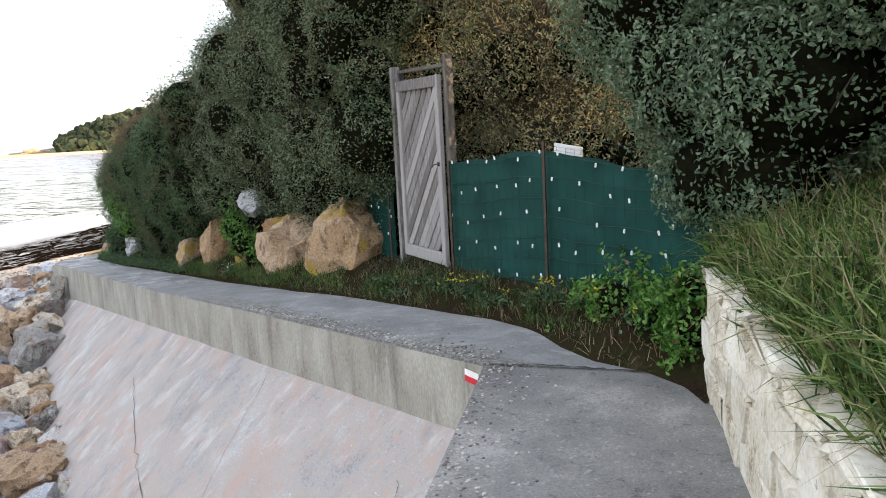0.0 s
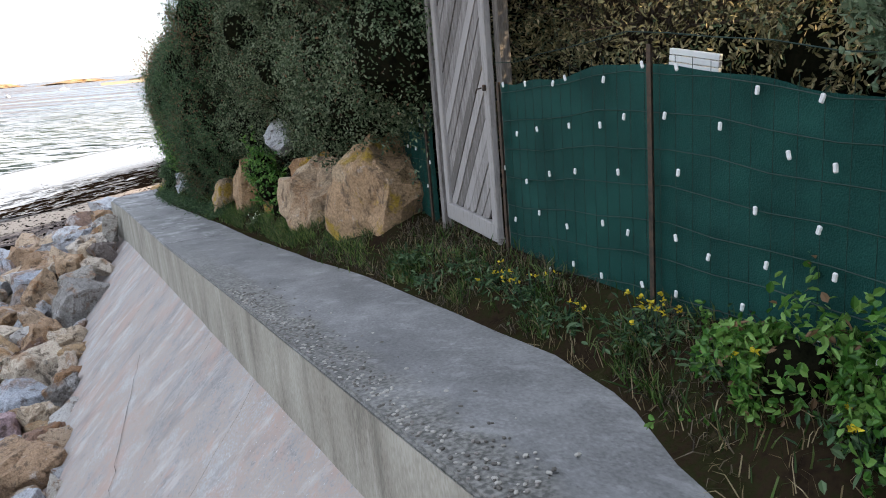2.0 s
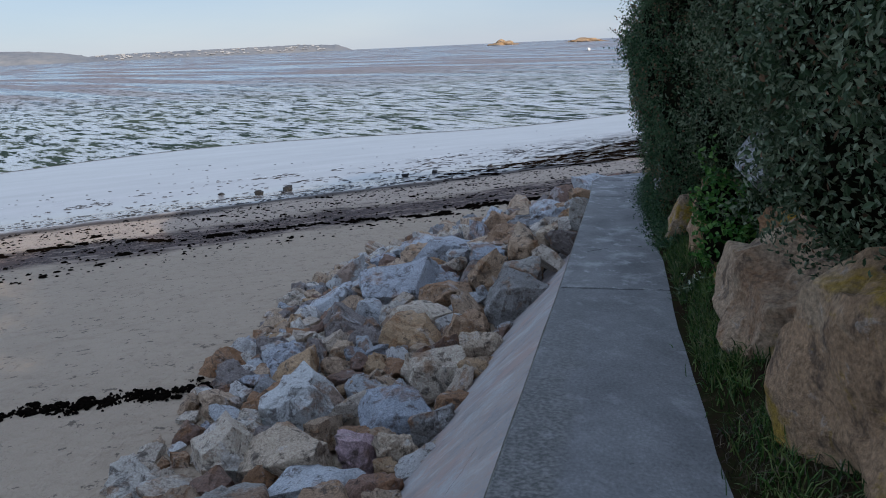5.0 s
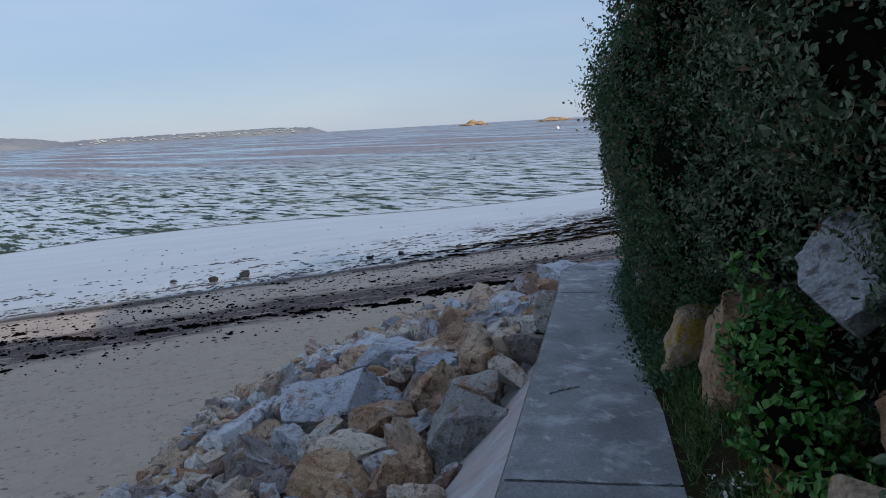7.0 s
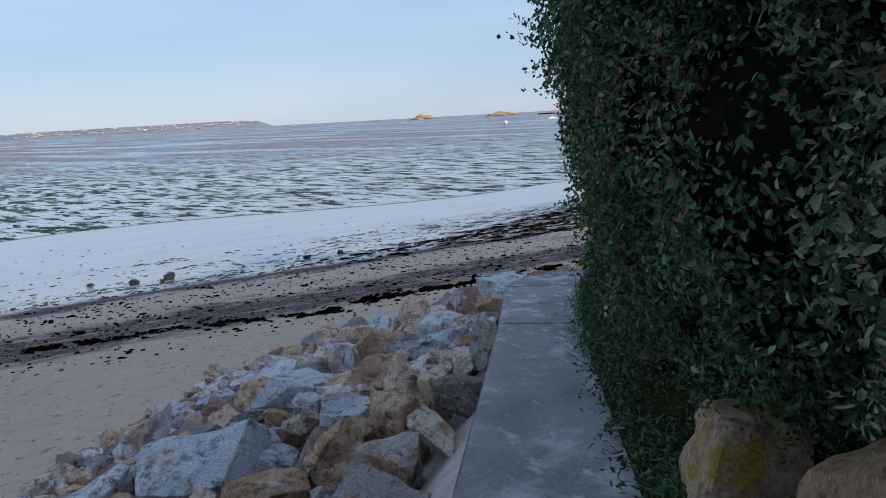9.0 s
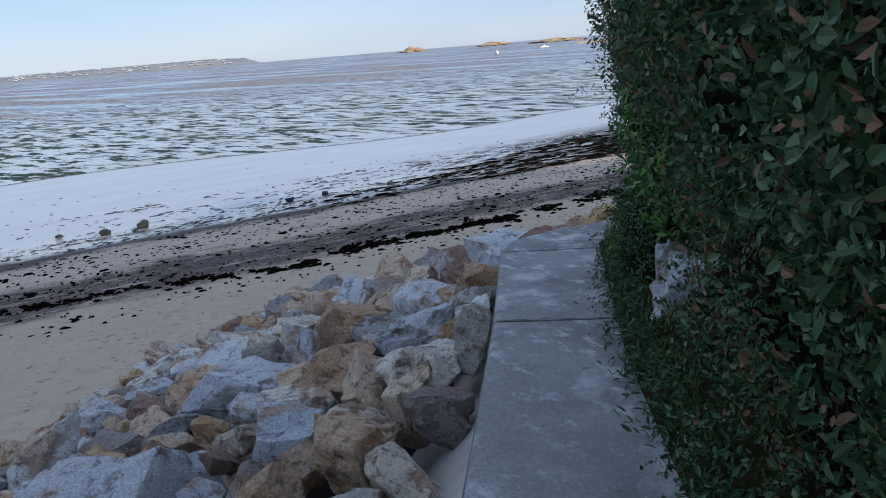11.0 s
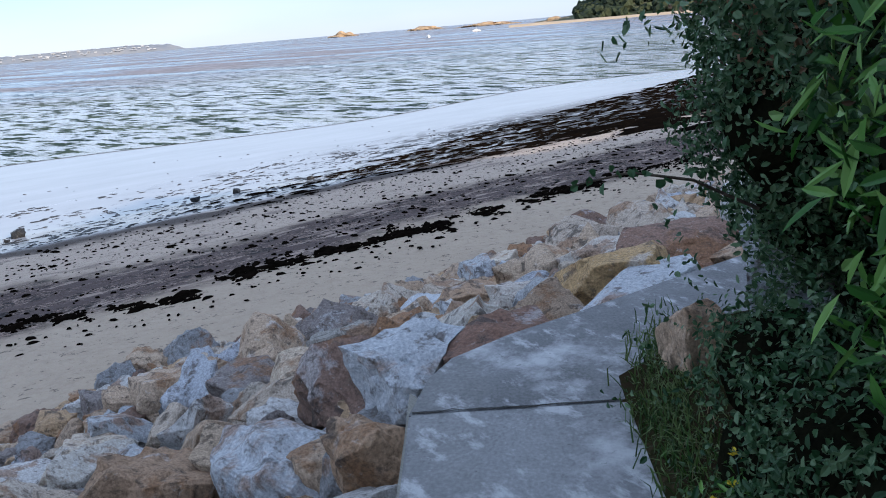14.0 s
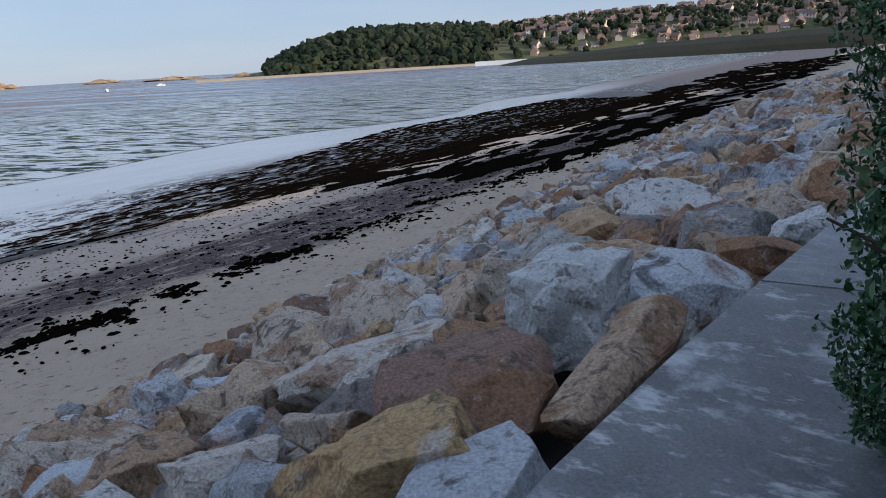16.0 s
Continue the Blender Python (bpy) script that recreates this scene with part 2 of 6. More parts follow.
overlay(WALL_FACE, (0.46, 0.45, 0.42), 6.0, (1, 1.5, 0.3), 0.60, 0.70, 0.5)
overlay(REVETMENT, (0.38, 0.25, 0.205), 1.5, (0.8, 1, 1), 0.50, 0.62, 0.5)
overlay(REVETMENT, (0.15, 0.15, 0.155), 2.4, (0.6, 1.2, 0.6), 0.52, 0.66, 0.45, 25)
overlay(REVETMENT, (0.47, 0.46, 0.46), 2.8, (0.55, 1.3, 0.6), 0.54, 0.66, 0.55, 25)
overlay(REVETMENT, (0.40, 0.27, 0.225), 8.0, (0.7, 1, 1), 0.56, 0.64, 0.55)
overlay(REVETMENT, (0.58, 0.58, 0.58), 34.0, (1, 1, 1), 0.68, 0.71, 0.9, 0, 3)
overlay(REVETMENT, (0.12, 0.12, 0.12), 20.0, (0.7, 1, 1), 0.63, 0.70, 0.45, 0, 4)
overlay(CONCRETE_DARK, (0.30, 0.30, 0.30), 30.0, (1, 1, 1), 0.60, 0.66, 0.7, 0, 4)
overlay(CONCRETE_DARK, (0.04, 0.04, 0.04), 17.0, (1, 1, 1), 0.58, 0.68, 0.6, 0, 5)
ROCK_TONES = [(0.45, 0.46, 0.475), (0.51, 0.385, 0.275), (0.60, 0.58, 0.56), (0.335, 0.19, 0.105), (0.55, 0.475, 0.395), (0.25, 0.215, 0.20), (0.41, 0.43, 0.475), (0.47, 0.32, 0.19), (0.23, 0.145, 0.11), (0.60, 0.555, 0.495), (0.435, 0.315, 0.22), (0.51, 0.42, 0.335), (0.285, 0.285, 0.29), (0.52, 0.385, 0.275)]
ROCK = rock_material("quarried_rock", ROCK_TONES)
ROCK_FAR = rock_material("quarried_rock_far", ROCK_TONES, scale=3.0, by="island")
GRANITE = rock_material("granite", [(0.40, 0.21, 0.095), (0.46, 0.33, 0.22), (0.37, 0.215, 0.115), (0.43, 0.28, 0.165)], scale=1.5, lichen=0.9)
ORANGE_ROCK = rock_material("orange_rock", [(0.50, 0.33, 0.16), (0.54, 0.37, 0.20)])
RED_ROCK = rock_material("red_brown_rock", [(0.24, 0.135, 0.095), (0.28, 0.17, 0.125)])
WHITE_ROCK = rock_material("white_grey_rock", [(0.54, 0.56, 0.59), (0.60, 0.60, 0.59)], scale=1.6)
BLUE_ROCK = rock_material("blue_grey_rock", [(0.38, 0.41, 0.46), (0.44, 0.46, 0.50)], scale=1.5)
BROWN_ROCK = rock_material("brown_rock", [(0.42, 0.28, 0.18), (0.48, 0.34, 0.23), (0.38, 0.25, 0.16)])
TAN_ROCK = rock_material("tan_rock", [(0.60, 0.51, 0.41), (0.56, 0.45, 0.34), (0.57, 0.51, 0.45)])
GREY_ROCK = rock_material("dark_grey_rock", [(0.27, 0.26, 0.25), (0.34, 0.32, 0.29)])
PINK_ROCK = rock_material("pink_rock", [(0.50, 0.36, 0.38)], scale=1.2)
PALE_STONE = rock_material("pale_granite", [(0.46, 0.49, 0.53), (0.50, 0.51, 0.52)], scale=2.0)
LIME = material("limewashed_stone", [(0.313, 0.258, 0.193), (0.534, 0.463, 0.361), (0.607, 0.552, 0.454), (0.662, 0.623, 0.538), (0.699, 0.667, 0.596)], scale=4, rough=0.9, bump=0.8, fine=50)
overlay(LIME, (0.26, 0.21, 0.15), 6.0, (1, 1, 1), 0.54, 0.66, 0.6)
overlay(LIME, (0.12, 0.10, 0.08), 16.0, (1, 1, 1), 0.60, 0.68, 0.6)
SOIL = material("soil_and_grass_bank", [(0.016, 0.011, 0.008), (0.026, 0.018, 0.011), (0.018, 0.020, 0.008), (0.046, 0.034, 0.021)], scale=3.0, rough=0.95, bump=1.0, fine=40, spec=0.0)
TIMBER = material("weathered_grey_timber", [(0.122, 0.113, 0.107), (0.196, 0.184, 0.178), (0.257, 0.245, 0.239), (0.331, 0.318, 0.312)], scale=7, rough=0.85, bump=0.5, fine=45, stretch=(6, 6, 0.7), vary=0.35, by="object")
TIMBER_DARK = material("dark_timber", [(0.06, 0.055, 0.05), (0.11, 0.10, 0.09), (0.17, 0.155, 0.14)], scale=7, rough=0.85, bump=0.5, fine=45, stretch=(6, 6, 0.7))
IRON = material("rusty_iron", [(0.03, 0.025, 0.02), (0.06, 0.045, 0.035), (0.10, 0.06, 0.04)], scale=20, rough=0.7, bump=0.3, metal=0.3)
NET = material("green_windbreak_net", [(0.003, 0.033, 0.028), (0.006, 0.050, 0.043), (0.009, 0.068, 0.057)], scale=2.5, rough=0.65, bump=0.6, fine=160, spec=0.08)
WIRE = material("green_coated_wire", [(0.006, 0.025, 0.020), (0.010, 0.040, 0.030)], scale=30, rough=0.5, bump=0)
CLIP = material("white_plastic_clip", [(0.66, 0.68, 0.68), (0.76, 0.77, 0.77)], scale=20, rough=0.4, bump=0)
PAINT_RED = material("waymark_red_paint", [(0.5, 0.02, 0.03), (0.62, 0.03, 0.05)], scale=30, rough=0.6, bump=0.2)
PAINT_WHITE = material("waymark_white_paint", [(0.68, 0.68, 0.66), (0.8, 0.8, 0.78)], scale=30, rough=0.6, bump=0.2)
BARK = material("bark", [(0.035, 0.026, 0.02), (0.07, 0.052, 0.04), (0.11, 0.085, 0.065)], scale=9, rough=0.9, bump=0.7, stretch=(1, 1, 0.3))
# near-black filling: the shade inside the shrubs, put into a colour
CORE = material("inner_shade", [(0.005, 0.005, 0.004), (0.008, 0.009, 0.005), (0.013, 0.011, 0.007)], scale=12, rough=1.0, bump=1.0, spec=0.0)
LEAF_HEDGE = leaf_material("hedge_leaf", [(0.038, 0.070, 0.031), (0.068, 0.110, 0.053), (0.110, 0.160, 0.084), (0.200, 0.245, 0.155)], vary=0.7)
LEAF_DARK = leaf_material("dark_hedge_leaf", [(0.020, 0.058, 0.022), (0.036, 0.088, 0.036), (0.058, 0.122, 0.052), (0.105, 0.170, 0.085)], gloss=0.5)
LEAF_GREY = leaf_material("grey_green_leaf", [(0.063, 0.114, 0.062), (0.095, 0.154, 0.088), (0.133, 0.200, 0.123), (0.196, 0.261, 0.170)])
LEAF_BRIGHT = leaf_material("bright_leaf", [(0.044, 0.133, 0.018), (0.069, 0.196, 0.027), (0.107, 0.260, 0.043), (0.163, 0.314, 0.067)], gloss=0.35)
LEAF_BUSH = leaf_material("glossy_bush_leaf", [(0.032, 0.115, 0.018), (0.055, 0.170, 0.028), (0.092, 0.225, 0.042), (0.150, 0.290, 0.070)], gloss=0.38)
LEAF_OLIVE = leaf_material("olive_twig_leaf", [(0.135, 0.128, 0.061), (0.216, 0.203, 0.095), (0.297, 0.270, 0.135), (0.405, 0.338, 0.189)])
LEAF_BROWN = leaf_material("browned_leaf", [(0.096, 0.056, 0.034), (0.165, 0.100, 0.056), (0.234, 0.138, 0.079)])
GRASS = leaf_material("grass_blade", [(0.022, 0.066, 0.010), (0.045, 0.112, 0.017), (0.080, 0.160, 0.028), (0.160, 0.205, 0.064)], vary=0.9)
# darker copy of the grass, with the shade under the bush in its greens
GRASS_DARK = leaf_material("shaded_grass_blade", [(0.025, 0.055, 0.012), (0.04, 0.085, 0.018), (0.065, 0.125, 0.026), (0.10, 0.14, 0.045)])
GRASS_VERGE = leaf_material("verge_grass_blade", [(0.018, 0.052, 0.009), (0.032, 0.085, 0.014), (0.056, 0.125, 0.021), (0.095, 0.135, 0.042)], vary=0.8)
GRASS_DEAD = leaf_material("dead_grass_blade", [(0.022, 0.016, 0.010), (0.045, 0.033, 0.020), (0.080, 0.060, 0.039), (0.125, 0.100, 0.068)], vary=0.8)
GRASS_DRY = leaf_material("dry_grass_blade", [(0.16, 0.12, 0.06), (0.24, 0.18, 0.10), (0.32, 0.26, 0.16)])
PETAL = leaf_material("yellow_petal", [(0.55, 0.42, 0.03), (0.70, 0.56, 0.05)], vary=0.3)
PETAL_WHITE = leaf_material("white_petal", [(0.62, 0.64, 0.58), (0.74, 0.76, 0.70)], vary=0.3)
WEED = material("wet_black_seaweed", [(0.003, 0.002, 0.002), (0.005, 0.004, 0.003), (0.009, 0.006, 0.005)], scale=5, rough=0.85, bump=1.0, fine=30, spec=0.0)
BLACK_STONE = material("wet_dark_stone", [(0.012, 0.012, 0.013), (0.03, 0.03, 0.03)], scale=10, rough=0.5, bump=0.8)
PEBBLE = material("shingle", [(0.12, 0.11, 0.10), (0.20, 0.18, 0.17), (0.28, 0.26, 0.24), (0.42, 0.40, 0.37)], scale=3, rough=0.7, bump=0.3, vary=0.9, by="island")
FAR_ROOF = material("slate_roof", [(0.143, 0.098, 0.086), (0.242, 0.153, 0.124)], scale=0.6, rough=0.7, bump=0)
FAR_WALL = material("house_wall", [(0.475, 0.310, 0.192), (0.646, 0.466, 0.314), (0.760, 0.605, 0.470)], scale=0.02, rough=0.85, bump=0, vary=0.9, by="object")
FAR_GLASS = material("dark_window", [(0.03, 0.035, 0.04)], rough=0.2, bump=0)
FAR_GREEN = material("far_woods", [(0.012, 0.020, 0.009), (0.022, 0.033, 0.014), (0.036, 0.044, 0.019)], scale=0.25, rough=0.95, bump=0, fine=1.5, vary=0.5, by="island")
FAR_FIELD = material("far_fields", [(0.05, 0.065, 0.025), (0.085, 0.10, 0.04), (0.13, 0.11, 0.06), (0.08, 0.07, 0.04)], scale=0.012, rough=0.95, bump=0, fine=0.2)
FAR_DIKE = material("grassy_dike", [(0.012, 0.014, 0.007), (0.021, 0.023, 0.010), (0.028, 0.023, 0.014)], scale=0.05, rough=0.95, bump=0, fine=0.6)
FAR_SAND = material("far_sand", [(0.42, 0.31, 0.20), (0.52, 0.40, 0.27)], scale=0.05, rough=0.9, bump=0)
FAR_ROCK = material("far_rock", [(0.20, 0.14, 0.09), (0.36, 0.25, 0.15), (0.45, 0.33, 0.2)], scale=0.15, rough=0.9, bump=0)
# the haze over the far coast is mixed into the next two colours
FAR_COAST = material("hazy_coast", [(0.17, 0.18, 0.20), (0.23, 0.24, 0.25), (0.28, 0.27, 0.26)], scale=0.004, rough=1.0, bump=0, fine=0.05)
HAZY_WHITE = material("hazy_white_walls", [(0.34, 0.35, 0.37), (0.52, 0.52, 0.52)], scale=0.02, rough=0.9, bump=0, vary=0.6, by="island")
WHITE_PAINT = material("white_render", [(0.72, 0.72, 0.70), (0.82, 0.82, 0.80)], scale=3, rough=0.7, bump=0.1)

# ---- making meshes ----


def mesh_from(name, verts, faces, mat, smooth=False):
    me = bpy.data.meshes.new(name)
    verts, faces = np.asarray(verts, dtype=np.float32), np.asarray(faces, dtype=np.int32)
    k = faces.shape[1]
    me.vertices.add(len(verts))
    me.vertices.foreach_set("co", verts.ravel())
    me.loops.add(faces.size)
    me.loops.foreach_set("vertex_index", faces.ravel())
    me.polygons.add(len(faces))
    me.polygons.foreach_set("loop_start", np.arange(0, faces.size, k, dtype=np.int32))
    me.polygons.foreach_set("use_smooth", np.full(len(faces), smooth))
    me.update(calc_edges=True)
    me.materials.append(mat)
    return me


def part(name, bm, mat, parent, label=""):
    """Links a bmesh (or a ready mesh) as one mesh object under a thing or a part."""
    if isinstance(bm, bpy.types.Mesh):
        me = bm
    else:
        me = bpy.data.meshes.new(name)
        bm.to_mesh(me)
        bm.free()
        me.materials.append(mat)
    ob = new(name, me)
    ob.parent = parent
    return tagged(ob, label)


def thing(name, at, label, category, group="", kind=""):
    ob = new(name)
    ob.location = at
    ob.empty_display_size = 0.1
    return tagged(ob, label, category, group, kind)


def box(bm, size, m=Matrix(), bevel=0.0):
    r = bmesh.ops.create_cube(bm, size=1.0, matrix=m @ Matrix.Diagonal((*size, 1)))
    if bevel:
        edges = list({e for v in r["verts"] for e in v.link_edges})
        bmesh.ops.bevel(bm, geom=edges, offset=bevel, segments=1, affect="EDGES")


def tube(bm, pts, radii, sides=6):
    rings = []
    for i, p in enumerate(pts):
        a = Vector(pts[min(i + 1, len(pts) - 1)]) - Vector(pts[max(i - 1, 0)])
        q = a.to_track_quat("Z", "Y")
        rings.append([bm.verts.new(Vector(p) + q @ Vector((math.cos(2 * math.pi * j / sides) * radii[i], math.sin(2 * math.pi * j / sides) * radii[i], 0))) for j in range(sides)])
    for a, b in zip(rings, rings[1:]):
        for j in range(sides):
            bm.faces.new((a[j], a[(j + 1) % sides], b[(j + 1) % sides], b[j]))
    bm.faces.new(rings[0][::-1])
    bm.faces.new(rings[-1])


def blade_mesh(name, roots, ups, length, width, mat, rng, droop=0.5):
    """Blades of grass: each a narrow bent strip from its root."""
    k = len(roots)
    ups = ups + rng.normal(0, 0.35, (k, 3))
    ups /= np.linalg.norm(ups, axis=1)[:, None]
    side = np.cross(ups, rng.normal(0, 1, (k, 3)))
    side /= np.linalg.norm(side, axis=1)[:, None]
    out = np.cross(side, ups)
    ln = (length * rng.uniform(0.5, 1.2, k))[:, None]
    w = width * rng.uniform(0.7, 1.2, k)[:, None]
    bend = droop * rng.uniform(0.3, 1.3, k)[:, None]
    mid = roots + ups * ln * 0.55 + out * ln * bend * 0.22
    tip = roots + ups * ln * (1 - 0.45 * bend) + out * ln * bend * 0.75
    v = np.stack([roots - side * w, roots + side * w, mid + side * w * 0.8, mid - side * w * 0.8, tip], axis=1).reshape(-1, 3)
    b = np.arange(k)[:, None] * 5
    f = np.concatenate([np.stack([b + 0, b + 1, b + 2], 1)[:, :, 0], np.stack([b + 0, b + 2, b + 3], 1)[:, :, 0], np.stack([b + 3, b + 2, b + 4], 1)[:, :, 0]])
    return mesh_from(name, v, f, mat)


def leaf_mesh(name, pts, nrm, length, width, mat, rng):
    """Many folded leaves, one at each point, turned roughly outwards."""
    k = len(pts)
    nrm = nrm + rng.normal(0, 0.55, (k, 3))
    nrm /= np.linalg.norm(nrm, axis=1)[:, None]
    ax = np.cross(nrm, rng.normal(0, 1, (k, 3)))
    ax /= np.linalg.norm(ax, axis=1)[:, None]
    ax = ax + nrm * 0.35
    sd = np.cross(ax, nrm)
    ln = (length * rng.uniform(0.55, 1.25, k))[:, None]
    w = (width * rng.uniform(0.6, 1.2, k))[:, None] * 0.5
    lift = nrm * w * 0.45
    base, tip = pts, pts + ax * ln
    l1, l2 = pts + ax * ln * 0.3 - sd * w + lift, pts + ax * ln * 0.7 - sd * w * 0.8 + lift
    r1, r2 = pts + ax * ln * 0.3 + sd * w + lift, pts + ax * ln * 0.7 + sd * w * 0.8 + lift
    v = np.stack([base, l1, l2, tip, r2, r1], axis=1).reshape(-1, 3)
    b = np.arange(k) * 6
    f = np.concatenate([np.stack([b, b + 1, b + 2, b + 3], 1), np.stack([b, b + 3, b + 4, b + 5], 1)])
    return mesh_from(name, v, f, mat)


def lump_points(lumps, density, rng, depth=0.25):
    """Points and outward normals over a set of ellipsoids (x, y, z, rx, ry, rz), left out where one lies deep in another."""
    P, N = [], []
    arr = np.array(lumps)
    for i, (x, y, z, a, b, c) in enumerate(lumps):
        k = int(density * 4.2 * (a * b + b * c + a * c))
        d = rng.normal(0, 1, (k, 3))
        d /= np.linalg.norm(d, axis=1)[:, None]
        r = 1 - depth * rng.random(k) ** 1.5 + 0.10 * rng.random(k) ** 4
        r *= 1 + 0.12 * np.sin(d[:, 0] * 9 + i) * np.sin(d[:, 1] * 8 + 2 * i) * np.sin(d[:, 2] * 10 + i)
        p = np.array([x, y, z]) + d * np.array([a, b, c]) * r[:, None]
        keep = np.ones(k, bool)
        for j in range(len(arr)):
            if j != i:
                q = (p - arr[j, :3]) / (arr[j, 3:] * 0.80)
                keep &= (q * q).sum(1) > 1
        w = p + np.array([3.1, 1.7, 0.4])
        g = np.sin(6.3 * w[:, 0] + 1.7 * np.sin(4.1 * w[:, 1])) * np.sin(5.2 * w[:, 1] + 1.9 * np.sin(4.7 * w[:, 2])) + 0.6 * np.sin(11 * w[:, 2] + 2 * np.sin(7 * w[:, 1])) * np.sin(9.5 * w[:, 1] + w[:, 0])
        tuft = np.sin(29 * w[:, 0] + 2.5 * np.sin(9 * w[:, 1])) * np.sin(26 * w[:, 1] + 2.5 * np.sin(10 * w[:, 2])) + np.sin(31 * w[:, 2] + 2.5 * np.sin(11 * w[:, 0])) * np.sin(23 * w[:, 1] + 2 * np.sin(8 * w[:, 0]))
        keep &= (g > -0.25) | (rng.random(k) < 0.16)
        keep &= (tuft > -0.15) | (rng.random(k) < 0.30)
        p = p + d * (0.035 * np.clip(tuft, -1, 1.4))[:, None]
        nn = d / np.array([a, b, c])
        nn /= np.linalg.norm(nn, axis=1)[:, None]
        P.append(p[keep])
        N.append(nn[keep])
    return np.concatenate(P), np.concatenate(N)


def core_mesh(lumps, shrink=0.80):
    bm = bmesh.new()
    for x, y, z, a, b, c in lumps:
        r = bmesh.ops.create_icosphere(bm, subdivisions=2, radius=1.0)
        for v in r["verts"]:
            f = shrink * (1 + 0.16 * noise.noise(Vector((v.co.x * 2 + x * 3, v.co.y * 2 + y * 3, v.co.z * 2 + z))))
            v.co = Vector((x + v.co.x * a * f, y + v.co.y * b * f, z + v.co.z * c * f))
    return bm


def shrub(name, at, lumps, mat, leaf, density, label, seed, twigs=14, category="shrub", group="", shrink=0.80, depth=0.25, second=None, sprigs=160):
    """A shrub: stems, a solid core coloured for the shade inside, and a coat of leaves. Lumps are given in world
    places.
    """
    rng = np.random.default_rng(seed)
    ob = thing(name, at, label, category, group)
    loc = [(x - at[0], y - at[1], z - at[2], a, b, c) for x, y, z, a, b, c in lumps]
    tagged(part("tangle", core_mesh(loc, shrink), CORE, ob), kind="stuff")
    P, N = lump_points(loc, density, rng, depth)
    k = min(sprigs, len(P))
    if k:
        pick = rng.integers(0, len(P), k)
        d = N[pick] + rng.normal(0, 0.3, (k, 3)) + np.array([0, 0, 0.45])
        d /= np.linalg.norm(d, axis=1)[:, None]
        ln = rng.uniform(0.12, 0.36, k)
        steps = np.linspace(0.0, 1, 24)
        q = P[pick][:, None, :] + d[:, None, :] * ln[:, None, None] * steps[None, :, None]
        P = np.concatenate([P, q.reshape(-1, 3) + rng.normal(0, 0.010, (k * 24, 3))])
        N = np.concatenate([N, np.repeat(d, 24, axis=0) + rng.normal(0, 0.5, (k * 24, 3))])
    # the way is kept clear of foliage
    wx, wy, wz = P[:, 0] + at[0], P[:, 1] + at[1], P[:, 2] + at[2]
    clear = (wx < 0.53) & (wy > 8) & (wy < 17) & (wz < 1.6)
    P, N = P[~clear], N[~clear]
    if second:
        zz = (P[:, 2] - P[:, 2].min()) / max(0.1, float(np.ptp(P[:, 2])))
        patch = 0.5 + 0.5 * np.sin(P[:, 0] * 3.1 + P[:, 1] * 2.3 + 1.7 * np.sin(P[:, 2] * 2.9 + seed))
        # browned leaves thicken upwards, partly standing in for sunlit tops
        pick = rng.random(len(P)) < second[1] * (0.3 + 2.4 * zz ** 3) * (0.2 + 1.8 * patch ** 2)
        tagged(part("browned_foliage", leaf_mesh("browned_foliage", P[pick], N[pick], leaf[0], leaf[1], second[0], rng), None, ob), kind="stuff")
        P, N = P[~pick], N[~pick]
    tagged(part("foliage", leaf_mesh("foliage", P, N, leaf[0], leaf[1], mat, rng), None, ob), kind="stuff")
    bm = bmesh.new()
    for i in range(twigs):
        x, y, z, a, b, c = loc[rng.integers(len(loc))]
        d = Vector(rng.normal(0, 1, 3)).normalized()
        d.z = abs(d.z) * 0.7
        end = Vector((x + d.x * a * 1.18, y + d.y * b * 1.18, z + d.z * c * 1.18))
        start = Vector((x + 0.25, y * 0.85, z - 0.5))
        mid = start.lerp(end, 0.55) + Vector(rng.normal(0, 0.06, 3))
        tube(bm, [start, mid, end], [0.014, 0.009, 0.003], 5)
    tagged(part("stem_tangle", bm, BARK, ob), kind="stuff")
    return ob

# ---- the lie of the land ----
NS, US = Vector((-0.62, 0.78, 0)), Vector((0.78, 0.62, 0))
SEA = -6.5


def su(x, y):
    return -0.62 * x + 0.78 * y, 0.78 * x + 0.62 * y


def xy(s, u):
    d = 0.62 * 0.62 + 0.78 * 0.78
    return (-0.62 * s + 0.78 * u) / d, (0.78 * s + 0.62 * u) / d


def beach_z(x, y):
    s, u = su(x, y)
    return max(SEA, -2.5 - 0.111 * max(s - 12.7, 0.15 * (s - 12.7)))


def path_z(y):
    return float(np.interp(y, [-5, 0, 4, 7.85, 14.24, 16.76, 19, 25], [0.74, 0.71, 0.36, 0, -0.5, -0.70, -0.79, -0.83]))


